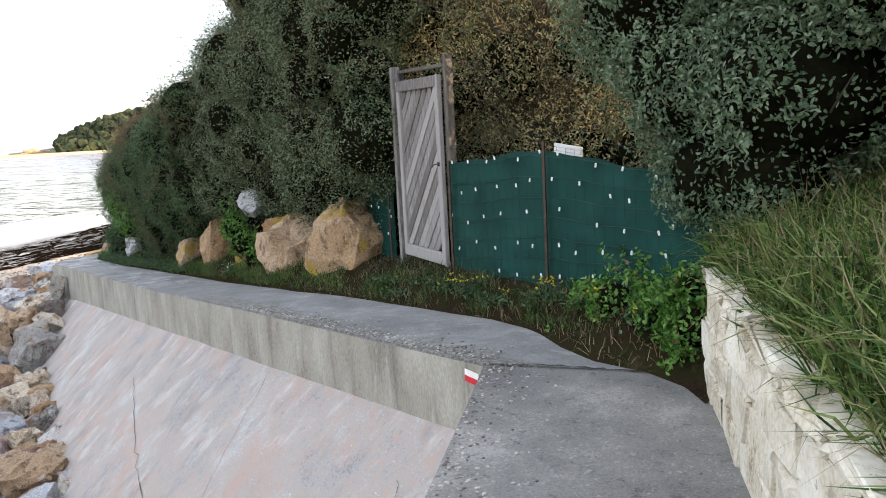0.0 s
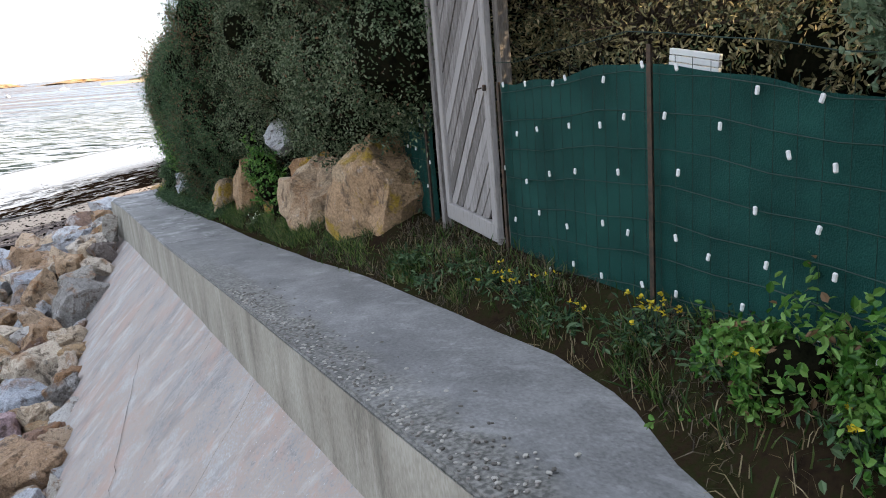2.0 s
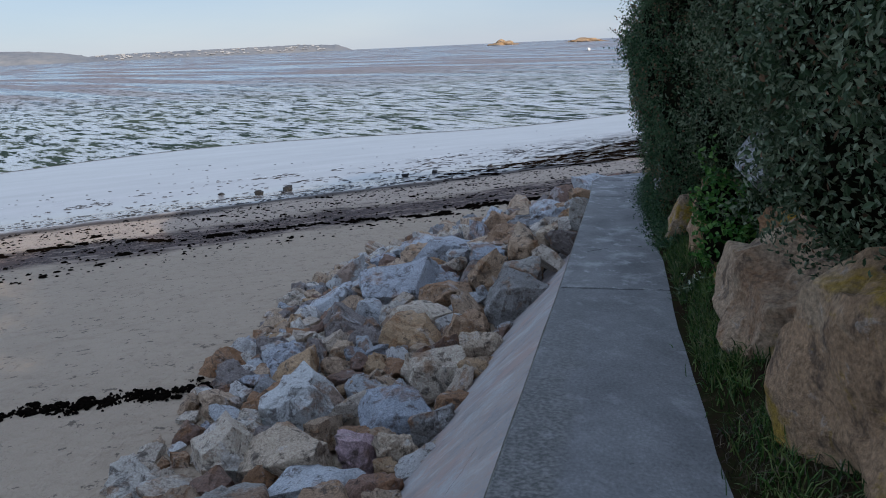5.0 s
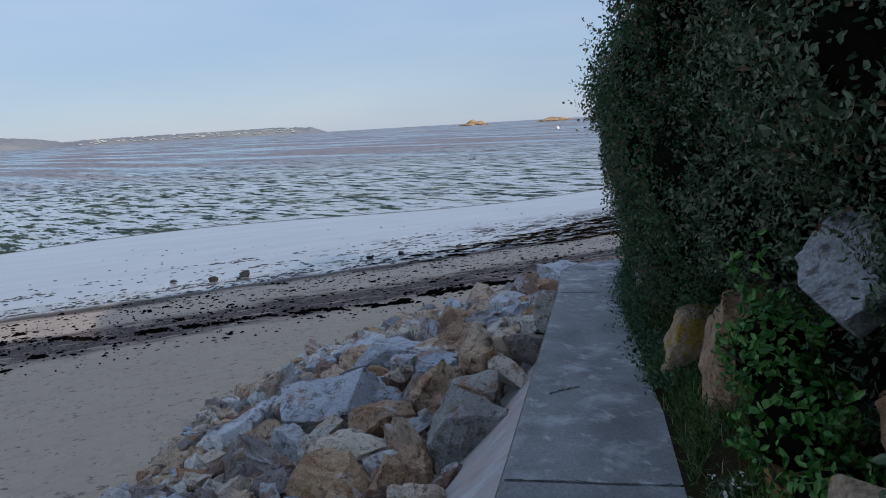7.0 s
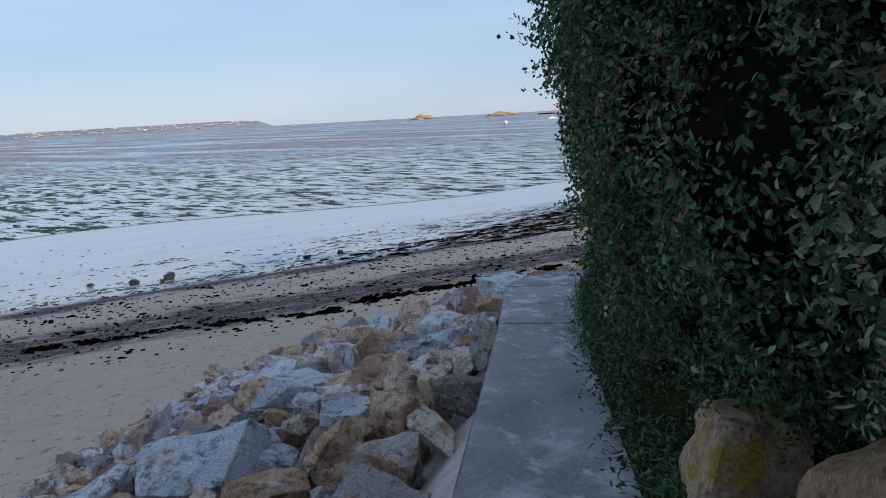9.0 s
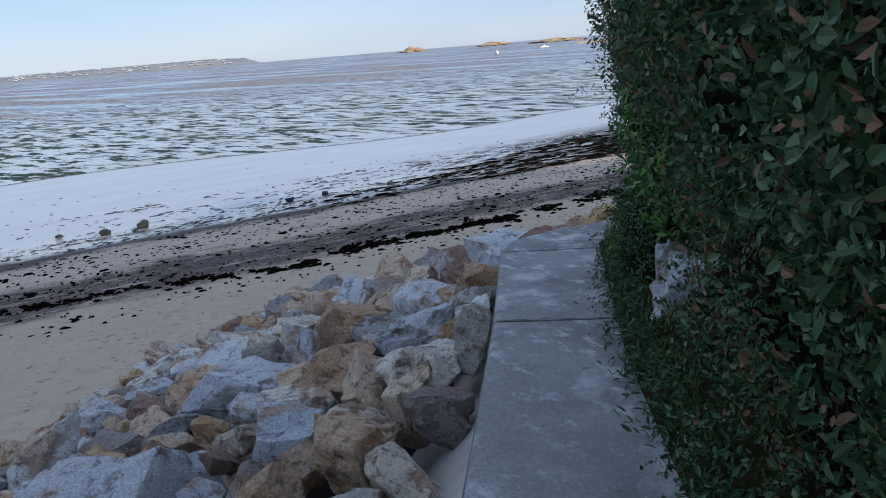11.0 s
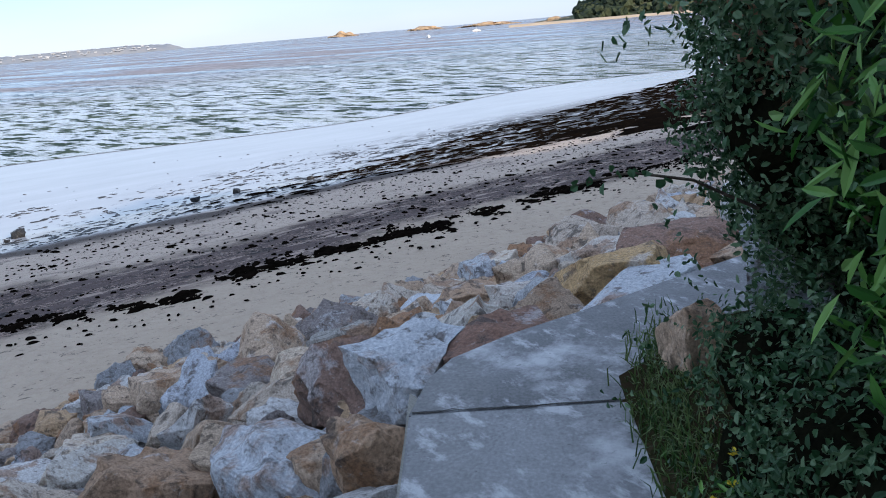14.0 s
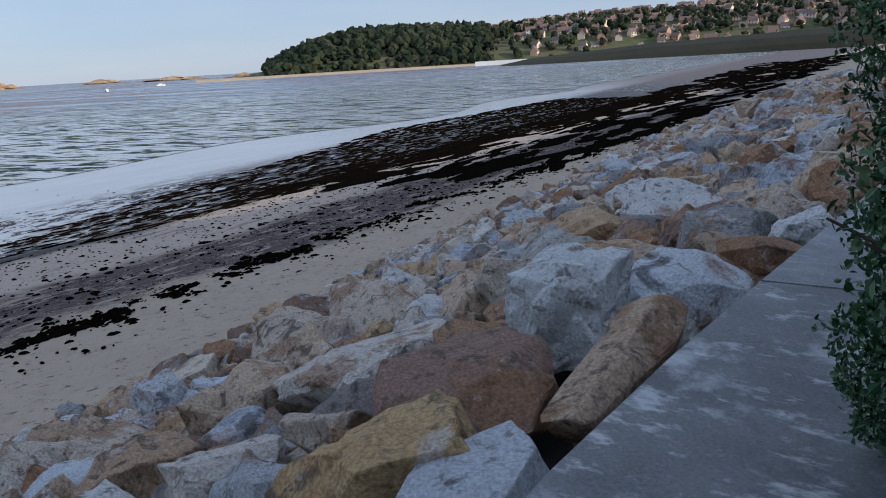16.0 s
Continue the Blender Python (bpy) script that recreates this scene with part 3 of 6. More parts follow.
def ground_material():
    """Beach: dry sand, a band of shingle and weed, speckled sand, then the wet flat and thin water over it."""
    m = bpy.data.materials.new("beach")
    m.use_nodes = True
    n, l = m.node_tree.nodes, m.node_tree.links
    bsdf = n["Principled BSDF"]
    bsdf.inputs["Specular IOR Level"].default_value = 0.3
    co = n.new("ShaderNodeTexCoord")

    def dot(v):
        d = n.new("ShaderNodeVectorMath")
        d.operation = "DOT_PRODUCT"
        d.inputs[1].default_value = v
        l.new(co.outputs["Object"], d.inputs[0])
        return d.outputs["Value"]

    def math_node(op, a, b=None, c=None):
        x = n.new("ShaderNodeMath")
        x.operation = op
        for i, val in enumerate((a, b, c)):
            if val is None:
                continue
            if isinstance(val, (int, float)):
                x.inputs[i].default_value = val
            else:
                l.new(val, x.inputs[i])
        return x.outputs[0]

    def noise_node(sc, det=5, stretch=None, rough=0.6):
        t = n.new("ShaderNodeTexNoise")
        t.inputs["Scale"].default_value, t.inputs["Detail"].default_value, t.inputs["Roughness"].default_value = sc, det, rough
        if stretch:
            cb = n.new("ShaderNodeCombineXYZ")
            l.new(math_node("MULTIPLY", s, stretch[0]), cb.inputs[0])
            l.new(math_node("MULTIPLY", u, stretch[1]), cb.inputs[1])
            l.new(cb.outputs[0], t.inputs["Vector"])
        else:
            l.new(co.outputs["Object"], t.inputs["Vector"])
        return t.outputs[0]

    def mix(f, a, b):
        x = n.new("ShaderNodeMix")
        x.data_type = "RGBA"
        l.new(f, x.inputs[0])
        for i, val in ((6, a), (7, b)):
            if isinstance(val, tuple):
                x.inputs[i].default_value = (*val, 1)
            else:
                l.new(val, x.inputs[i])
        return x.outputs[2]

    def step(v, lo, hi):
        x = n.new("ShaderNodeMapRange")
        x.interpolation_type = "SMOOTHSTEP"
        l.new(v, x.inputs[0])
        x.inputs[1].default_value, x.inputs[2].default_value = lo, hi
        return x.outputs[0]

    s, u = dot(NS), dot(US)
    wob = math_node("MULTIPLY_ADD", noise_node(0.16, 4), 6.0, -3.0)
    wob2 = math_node("MULTIPLY_ADD", noise_node(0.9, 5), 3.0, -1.5)
    sw = math_node("ADD", math_node("ADD", s, wob), wob2)
    speck = noise_node(4.5, 4, None, 0.75)
    grain = noise_node(60, 3)
    sand = mix(noise_node(0.7, 5), (0.38, 0.295, 0.215), (0.51, 0.41, 0.31))
    sand = mix(math_node("MULTIPLY", step(noise_node(2.6, 5, None, 0.7), 0.52, 0.62), 0.5), sand, (0.34, 0.26, 0.19))
    sand = mix(step(grain, 0.35, 0.75), sand, (0.45, 0.36, 0.27))
    sand = mix(math_node("MULTIPLY", step(speck, 0.60, 0.64), 0.75), sand, (0.09, 0.07, 0.055))
    shing = mix(step(noise_node(8, 5, None, 0.85), 0.47, 0.58), (0.045, 0.029, 0.024), (0.32, 0.23, 0.19))
    shing = mix(step(noise_node(2.4, 6, None, 0.8), 0.50, 0.56), shing, (0.015, 0.011, 0.010))
    streaks = noise_node(1.0, 6, (0.9, 0.28), 0.75)
    shing = mix(step(streaks, 0.46, 0.56), shing, (0.085, 0.058, 0.052))
    shing = mix(step(noise_node(1.0, 5, (1.3, 0.4), 0.75), 0.55, 0.60), shing, (0.33, 0.255, 0.21))
    band = math_node("MULTIPLY", step(sw, 25.5, 27.5), math_node("SUBTRACT", 1.0, step(sw, 31.5, 34.0)))
    c = mix(band, sand, shing)
    mixed = mix(step(noise_node(6, 6, None, 0.85), 0.55, 0.62), (0.50, 0.40, 0.32), (0.08, 0.06, 0.05))
    mixed = mix(math_node("MULTIPLY", step(streaks, 0.56, 0.63), 0.7), mixed, (0.13, 0.095, 0.085))
    c = mix(math_node("MULTIPLY", step(sw, 31.5, 34), 0.9), c, mixed)
    edge = math_node("MULTIPLY", step(sw, 39.0, 41.0), math_node("SUBTRACT", 1.0, step(sw, 42.5, 43.5)))
    c = mix(edge, c, (0.085, 0.066, 0.055))
    wet = step(math_node("ADD", s, math_node("MULTIPLY", wob2, 0.6)), 41.5, 44.0)
    flat = mix(noise_node(0.5, 5, (1.0, 0.25)), (0.30, 0.29, 0.285), (0.46, 0.455, 0.46))
    weedy = noise_node(1.0, 6, (1.7, 0.5), 0.75)
    dark_u = step(u, 4.0, 62.0)
    lim = math_node("SUBTRACT", 0.63, math_node("MULTIPLY", dark_u, 0.19))
    near = math_node("SUBTRACT", 1.0, step(math_node("SUBTRACT", s, math_node("MULTIPLY", u, 0.07)), 50.0, 57.0))
    patch = math_node("MULTIPLY", math_node("GREATER_THAN", weedy, lim), near)
    flat = mix(patch, flat, (0.010, 0.008, 0.007))
    drained = step(u, 115.0, 210.0)
    flat = mix(math_node("MULTIPLY", drained, 0.8), flat, (0.13, 0.10, 0.09))
    c = mix(wet, c, flat)
    far = noise_node(1.0, 4, (0.035, 0.006))
    c = mix(math_node("MULTIPLY", step(s, 100, 180), step(far, 0.5, 0.6)), c, (0.20, 0.165, 0.15))
    l.new(c, bsdf.inputs["Base Color"])
    rough = math_node("SUBTRACT", 0.9, math_node("MULTIPLY", wet, 0.74))
    rough = math_node("ADD", rough, math_node("MULTIPLY", math_node("MAXIMUM", patch, drained), 0.45))
    l.new(rough, bsdf.inputs["Roughness"])
    b = n.new("ShaderNodeBump")
    b.inputs["Distance"].default_value = 0.2
    hgt = math_node("ADD", math_node("MULTIPLY", noise_node(3.4, 6), 1.4), math_node("MULTIPLY", speck, 0.6))
    l.new(math_node("SUBTRACT", 0.8, math_node("MULTIPLY", wet, 0.79)), b.inputs["Strength"])
    l.new(hgt, b.inputs["Height"])
    l.new(b.outputs[0], bsdf.inputs["Normal"])
    return m


def water_material():
    m = bpy.data.materials.new("rippled_sea")
    m.use_nodes = True
    n, l = m.node_tree.nodes, m.node_tree.links
    bsdf = n["Principled BSDF"]
    bsdf.inputs["IOR"].default_value = 1.33
    co = n.new("ShaderNodeTexCoord")
    mp = n.new("ShaderNodeMapping")
    mp.inputs["Rotation"].default_value = (0, 0, radians(-52))
    l.new(co.outputs["Object"], mp.inputs[0])

    def tex(sc, stretch, det, rough=0.6):
        q, t = n.new("ShaderNodeMapping"), n.new("ShaderNodeTexNoise")
        q.inputs["Scale"].default_value = stretch
        l.new(mp.outputs[0], q.inputs[0])
        l.new(q.outputs[0], t.inputs["Vector"])
        t.inputs["Scale"].default_value, t.inputs["Detail"].default_value, t.inputs["Roughness"].default_value = sc, det, rough
        return t.outputs[0]

    ripple, swell = tex(1.0, (1.6, 0.28, 1), 5, 0.6), tex(0.13, (1.0, 0.3, 1), 4)
    streak = tex(1.0, (0.85, 0.25, 1), 6, 0.70)

    def ramp2(src, lo, hi, c0, c1):
        r = n.new("ShaderNodeValToRGB")
        e = r.color_ramp.elements
        e[0].position, e[1].position = lo, hi
        e[0].color, e[1].color = (*c0, 1), (*c1, 1)
        l.new(src, r.inputs[0])
        return r.outputs[0]

    def mixc(f, a, b_):
        x = n.new("ShaderNodeMix")
        x.data_type = "RGBA"
        l.new(f, x.inputs[0])
        l.new(a, x.inputs[6])
        l.new(b_, x.inputs[7])
        return x.outputs[2]

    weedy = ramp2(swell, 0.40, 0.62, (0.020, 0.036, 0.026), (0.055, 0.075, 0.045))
    # pale base adds the sky's reflection to the water as colour
    sky_pools = ramp2(swell, 0.40, 0.62, (0.42, 0.435, 0.46), (0.36, 0.365, 0.35))
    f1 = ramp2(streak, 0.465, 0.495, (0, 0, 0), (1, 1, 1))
    near = mixc(f1, weedy, sky_pools)
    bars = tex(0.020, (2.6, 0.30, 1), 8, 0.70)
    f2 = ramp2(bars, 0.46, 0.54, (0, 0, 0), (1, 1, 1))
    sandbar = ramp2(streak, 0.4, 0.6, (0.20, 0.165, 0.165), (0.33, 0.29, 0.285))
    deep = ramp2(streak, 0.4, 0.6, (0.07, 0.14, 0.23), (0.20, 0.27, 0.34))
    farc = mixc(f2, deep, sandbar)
    sep = n.new("ShaderNodeSeparateXYZ")
    dotn = n.new("ShaderNodeVectorMath")
    dotn.operation = "DOT_PRODUCT"
    dotn.inputs[1].default_value = NS
    l.new(co.outputs["Object"], dotn.inputs[0])
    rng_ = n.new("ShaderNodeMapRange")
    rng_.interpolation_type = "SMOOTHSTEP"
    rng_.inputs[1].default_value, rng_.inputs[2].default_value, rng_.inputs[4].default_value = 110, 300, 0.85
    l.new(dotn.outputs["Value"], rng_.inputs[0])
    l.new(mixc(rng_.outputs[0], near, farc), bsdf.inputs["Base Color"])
    rr = ramp2(streak, 0.465, 0.495, (0.75, 0.75, 0.75), (0.12, 0.12, 0.12))
    dull = ramp2(bars, 0.46, 0.54, (0.14, 0.14, 0.14), (0.8, 0.8, 0.8))
    l.new(mixc(rng_.outputs[0], rr, dull), bsdf.inputs["Roughness"])
    shine = ramp2(bars, 0.46, 0.54, (0.5, 0.5, 0.5), (0.2, 0.2, 0.2))
    wet_all = ramp2(streak, 0.465, 0.495, (0.1, 0.1, 0.1), (0.5, 0.5, 0.5))
    l.new(mixc(rng_.outputs[0], wet_all, shine), bsdf.inputs["Specular IOR Level"])
    b = n.new("ShaderNodeBump")
    b.inputs["Strength"].default_value, b.inputs["Distance"].default_value = 0.5, 0.2
    l.new(ripple, b.inputs["Height"])
    l.new(b.outputs[0], bsdf.inputs["Normal"])
    return m


def sheet(name, svals, uvals, height, mat, smooth=True):
    V = []
    for s in svals:
        for u in uvals:
            x, y = xy(s, u)
            V.append((x, y, height(x, y, s, u)))
    k = len(uvals)
    F = [(i * k + j, (i + 1) * k + j, (i + 1) * k + j + 1, i * k + j + 1) for i in range(len(svals) - 1) for j in range(k - 1)]
    return new(name, mesh_from(name, V, F, mat, smooth))


def beach_height(x, y, s, u):
    z = beach_z(x, y)
    if 0 < s < 45:
        z += 0.05 * noise.noise(Vector((x * 0.5, y * 0.5, 0))) + 0.025 * noise.noise(Vector((x * 2.1, y * 2.1, 3)))
    return z


S_LINES = [-3000, -900, -200, -40, -10, 0] + [0.5 * i for i in range(1, 92)] + [46, 47, 48, 48.8, 52, 60, 75, 100, 160, 300, 700, 1500, 3000]
U_LINES = [-3000, -1200, -400, -120, -50, -25, -12] + [-8 + 0.5 * i for i in range(0, 117)] + [54, 60, 70, 85, 110, 150, 220, 400, 900, 1800, 3500]
ground = tagged(sheet("ground", S_LINES, U_LINES, beach_height, ground_material()), "tan sand beach with shingle band and wet flats", "beach", kind="structure")


def shore(u):
    return 72 + 3 * math.sin(u * 0.11) + 2 * math.sin(u * 0.037 + 1) + 0.00009 * max(0, u - 60) ** 2


WU = [-4000, -1500, -500, -200, -100] + list(range(-60, 160, 4)) + [170, 200, 240, 300, 360, 450, 600, 1200, 4000]
WV, WF = [], []
for u in WU:
    for k, far in enumerate((0, 40, 200, 1000, 4800)):
        x, y = xy(shore(u) + far, u)
        WV.append((x, y, SEA + 0.03))
for i in range(len(WU) - 1):
    for k in range(4):
        WF.append((i * 5 + k, i * 5 + k + 1, i * 5 + k + 6, i * 5 + k + 5))
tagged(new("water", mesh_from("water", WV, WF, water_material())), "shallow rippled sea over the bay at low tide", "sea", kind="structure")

# ---- path, sea wall and revetment ----
RIGHT = [(-0.38, 0.53), (0.36, 0.77), (1.06, 0.89), (2.6, 0.93), (3.6, 0.94), (4.8, 0.89), (6.7, 0.86), (9, 0.88), (11, 0.82), (13.5, 0.77), (15, 0.82), (17.0, 0.90)]


def right_x(y):
    return float(np.interp(y, [p[0] for p in RIGHT], [p[1] for p in RIGHT]))


def left_x(y):
    return float(np.interp(y, [0, 14.2, 17.3], [0, -0.03, -0.10]))


def slab_mesh(name, rows, mat, thick=0.16, wob=0.006):
    """rows: pairs of left and right points (x, y) along the path; the top follows the fall of the path."""
    bm = bmesh.new()
    top, cols = [], 7
    for (ax, ay), (bx, by) in rows:
        line = []
        for j in range(cols):
            t = j / (cols - 1)
            x, y = ax + (bx - ax) * t, ay + (by - ay) * t
            line.append(bm.verts.new((x, y, path_z(y) + wob * noise.noise(Vector((x * 2, y * 2, 7))))))
        top.append(line)
    low = [[bm.verts.new((v.co.x, v.co.y, v.co.z - thick)) for v in line] for line in top]
    n = len(top)
    for i in range(n - 1):
        for j in range(cols - 1):
            bm.faces.new((top[i][j], top[i][j + 1], top[i + 1][j + 1], top[i + 1][j]))
            bm.faces.new((low[i][j], low[i + 1][j], low[i + 1][j + 1], low[i][j + 1]))
        bm.faces.new((top[i][0], top[i + 1][0], low[i + 1][0], low[i][0]))
        bm.faces.new((top[i][-1], low[i][-1], low[i + 1][-1], top[i + 1][-1]))
    for i in (0, n - 1):
        for j in range(cols - 1):
            bm.faces.new((top[i][j], low[i][j], low[i][j + 1], top[i][j + 1]))
    bmesh.ops.recalc_face_normals(bm, faces=bm.faces)
    edges = [e for e in bm.edges if len(e.link_faces) == 2 and e.calc_face_angle(0) > 1.0 and max(e.verts[0].co.z - path_z(e.verts[0].co.y), e.verts[1].co.z - path_z(e.verts[1].co.y)) > -0.05 and abs(e.verts[0].co.z - e.verts[1].co.z) < 0.1]
    bmesh.ops.bevel(bm, geom=edges, offset=0.012, segments=2, affect="EDGES")
    return bm


pavement = tagged(thing("pavement", (0, 0, 0), "worn grey concrete coastal path in cast slabs", "path", kind="structure"))


def straight_rows(y0, y1, k):
    return [((left_x(y0 + (y1 - y0) * i / k), y0 + (y1 - y0) * i / k), (right_x(y0 + (y1 - y0) * i / k) + 0.25, y0 + (y1 - y0) * i / k)) for i in range(k + 1)]


first = [((0.0, 0.012), (0.62, -0.80))] + straight_rows(0.55, 7.847, 14)
part("slab", slab_mesh("slab", first, CONCRETE), CONCRETE, pavement)
part("slab", slab_mesh("slab", straight_rows(7.853, 14.234, 12), CONCRETE_PALE), CONCRETE_PALE, pavement)
part("slab", slab_mesh("slab", straight_rows(14.246, 16.744, 6), CONCRETE_PALE), CONCRETE_PALE, pavement)
turn = [((-0.09, 16.756), (1.2, 16.756)), ((-0.02, 17.15), (1.3, 17.0)), ((0.08, 17.38), (1.45, 17.2)), ((0.40, 17.68), (1.65, 17.34)), ((0.84, 18.0), (1.9, 17.46)), ((1.75, 18.70), (2.5, 17.75)), ((2.82, 19.44), (3.65, 18.42)), ((4.03, 20.20), (4.75, 19.15))]
part("slab", slab_mesh("slab", turn, CONCRETE_TURN), CONCRETE_TURN, pavement)
part("slab", slab_mesh("slab", [((4.04 + 1.3 * i, 20.21 + 0.8 * i), (4.76 + 1.3 * i, 19.16 + 0.8 * i)) for i in range(4)], CONCRETE), CONCRETE, pavement)
near_rows = [((-6 + 0.5 * i, -6 + 0.5 * i), (-5.2 + 0.48 * i, -6.85 + 0.48 * i)) for i in range(12)] + [((-0.012, -0.004), (0.72, -0.93))]
near_slab = part("slab", slab_mesh("slab", near_rows, CONCRETE_DARK), CONCRETE_DARK, pavement, "darker coarse concrete slab with pebbly edge")
# pebbles showing along the worn outer edge of the near slab and the path
rng = np.random.default_rng(5)
bm = bmesh.new()
for i in range(1500):
    if i < 1000:
        t, d = rng.uniform(-4.5, 0), rng.exponential(0.09)
        x, y = t + d * 0.7 + 0.02, t - d * 0.7
        if d > 0.42:
            continue
    else:
        y, d = rng.uniform(0.1, 4.2), rng.exponential(0.10)
        x = 0.02 + d
        if d > 0.38:
            continue
    r = rng.uniform(0.004, 0.011)
    q = bmesh.ops.create_icosphere(bm, subdivisions=1, radius=r, matrix=pose(x, y, path_z(y) + 0.001, 0, 0, rng.uniform(0, 360)) @ Matrix.Diagonal((1.3, 0.9, 0.6, 1)))
tagged(part("exposed_pebbles", bm, PEBBLE, pavement), kind="stuff")


def base_z(y):
    return 0.27 - 0.098 * y


def grid_mesh(rows, thick=None):
    bm = bmesh.new()
    vs = [[bm.verts.new(p) for p in r] for r in rows]
    for a, b in zip(vs, vs[1:]):
        for j in range(len(a) - 1):
            bm.faces.new((a[j], a[j + 1], b[j + 1], b[j]))
    bmesh.ops.recalc_face_normals(bm, faces=bm.faces)
    if thick:
        bmesh.ops.solidify(bm, geom=bm.faces[:], thickness=thick)
    return bm


bm = bmesh.new()
ys = [0.004 + i * 0.5 for i in range(35)]
prof = []
for y in ys:
    top = path_z(y) - 0.004
    prof.append([bm.verts.new((left_x(y) + dx + 0.004 * noise.noise(Vector((y, z, 1))), y, z)) for dx, z in ((0.003, top - 0.008), (0.0, top - 0.16), (0.0, (top + base_z(y)) / 2), (-0.004, base_z(y) - 0.12), (0.2, base_z(y) - 0.12), (0.2, top - 0.17))])
for a, b in zip(prof, prof[1:]):
    for j in range(6):
        bm.faces.new((a[j], b[j], b[(j + 1) % 6], a[(j + 1) % 6]))
bm.faces.new(prof[0])
bm.faces.new(prof[-1][::-1])
bmesh.ops.recalc_face_normals(bm, faces=bm.faces)
sea_wall = new("wall_sea", bpy.data.meshes.new("wall_sea"))
bm.to_mesh(sea_wall.data)
bm.free()
sea_wall.data.materials.append(WALL_FACE)
for v in sea_wall.data.vertices:
    v.co.x -= 0.012
tagged(sea_wall, "streaked concrete sea wall below the path edge", "sea wall", kind="structure")
# face under the near slab
bm = bmesh.new()
box(bm, (8.4, 0.25, 4.0), pose(-2.86, -3.05, -1.32, 0, 0, 45))
wall_near = new("wall_slab", bpy.data.meshes.new("wall_slab"))
bm.to_mesh(wall_near.data)
bm.free()
wall_near.data.materials.append(WALL_FACE)
tagged(wall_near, "concrete face under the slab edge", "sea wall", kind="structure")


def slope_z(x, y):
    return base_z(y) + x * 1.0


rev = thing("revetment", (0, 0, 0), "smooth sloping concrete revetment with cracks and pink stains", "revetment", kind="structure")
cuts = [-4.2, -0.9, 4.2, 9.6, 16.8]
for y0, y1 in zip(cuts, cuts[1:]):
    rows = []
    k = max(4, int((y1 - y0) / 0.3))
    for i in range(k + 1):
        y = y0 + 0.001 + (y1 - y0 - 0.002) * i / k
        xs = [-0.012 + (-3.4) * j / 12 for j in range(13)]
        rows.append([(x, y, slope_z(x, y) + 0.012 * noise.noise(Vector((x * 1.3, y * 1.3, 5)))) for x in xs])
    part("panel", grid_mesh(rows, 0.14), REVETMENT, rev)


def crack(pts, width, seed, mat, parent, zf):
    r = np.random.default_rng(seed)
    bm = bmesh.new()
    line = []
    for a, b in zip(pts, pts[1:]):
        for t in np.linspace(0, 1, 9)[:-1]:
            line.append((a[0] + (b[0] - a[0]) * t + r.normal(0, 0.012), a[1] + (b[1] - a[1]) * t + r.normal(0, 0.012)))
    prev = None
    for i, (x, y) in enumerate(line):
        w = width * r.uniform(0.2, 1.0)
        dx, dy = (line[min(i + 1, len(line) - 1)][0] - line[max(i - 1, 0)][0], line[min(i + 1, len(line) - 1)][1] - line[max(i - 1, 0)][1])
        q = math.hypot(dx, dy) or 1
        ox, oy = -dy / q * w, dx / q * w
        cur = (bm.verts.new((x + ox, y + oy, zf(x + ox, y + oy) + 0.004)), bm.verts.new((x - ox, y - oy, zf(x - ox, y - oy) + 0.004)))
        if prev:
            bm.faces.new((prev[0], cur[0], cur[1], prev[1]))
        prev = cur
    return part("crack", bm, mat, parent)


CRACK = material("crack_dirt", [(0.02, 0.018, 0.015), (0.05, 0.045, 0.04)], scale=30, rough=1, bump=0)
crack([(-0.55, 6.9), (-0.85, 5.6), (-1.1, 4.4), (-1.25, 3.0), (-1.9, 1.5)], 0.0032, 2, CRACK, rev, lambda x, y: slope_z(x, y) + 0.008)
crack([(-1.3, 5.0), (-1.7, 4.2), (-2.2, 3.2)], 0.0025, 3, CRACK, rev, lambda x, y: slope_z(x, y) + 0.008)
for pts_, sd in (([(-0.05, 4.9), (-0.6, 4.55), (-1.3, 4.1), (-2.0, 3.75)], 11), ([(-0.03, 3.3), (-0.7, 2.95), (-1.5, 2.5), (-2.2, 2.1)], 12), ([(-1.5, 2.1), (-2.0, 1.75), (-2.5, 1.6)], 13), ([(-0.05, 8.9), (-0.7, 8.5), (-1.3, 8.2)], 14), ([(-0.3, 0.55), (-0.55, 0.2), (-0.75, -0.25), (-1.2, -0.5)], 15)):
    crack(pts_, 0.0022, sd, CRACK, rev, lambda x, y: slope_z(x, y) + 0.008)
for pts, w, sd in (([(0.02, 7.85), (0.4, 7.84), (0.85, 7.86)], 0.006, 4), ([(0.14, 9.42), (0.26, 9.55), (0.36, 9.6)], 0.012, 5), ([(0.0, 14.24), (0.35, 14.25), (0.78, 14.23)], 0.009, 6), ([(-0.07, 16.75), (0.4, 16.75), (0.9, 16.75)], 0.008, 7), ([(0.01, 0.0), (0.35, -0.46), (0.55, -0.74)], 0.014, 8)):
    crack(pts, w, sd, CRACK, pavement, lambda x, y: path_z(y) + 0.003)

# red and white waymark on the corner of the wall
mark = thing("waymark", (-0.022, 0.10, 0.60), "red and white painted trail waymark on the wall corner", "waymark")
for name, mat_, dz in (("white_band", PAINT_WHITE, 0.030), ("red_band", PAINT_RED, -0.008)):
    bm = bmesh.new()
    box(bm, (0.006, 0.135, 0.037), pose(0, 0, dz, 2, 0, 0), 0.002)
    part(name, bm, mat_, mark)

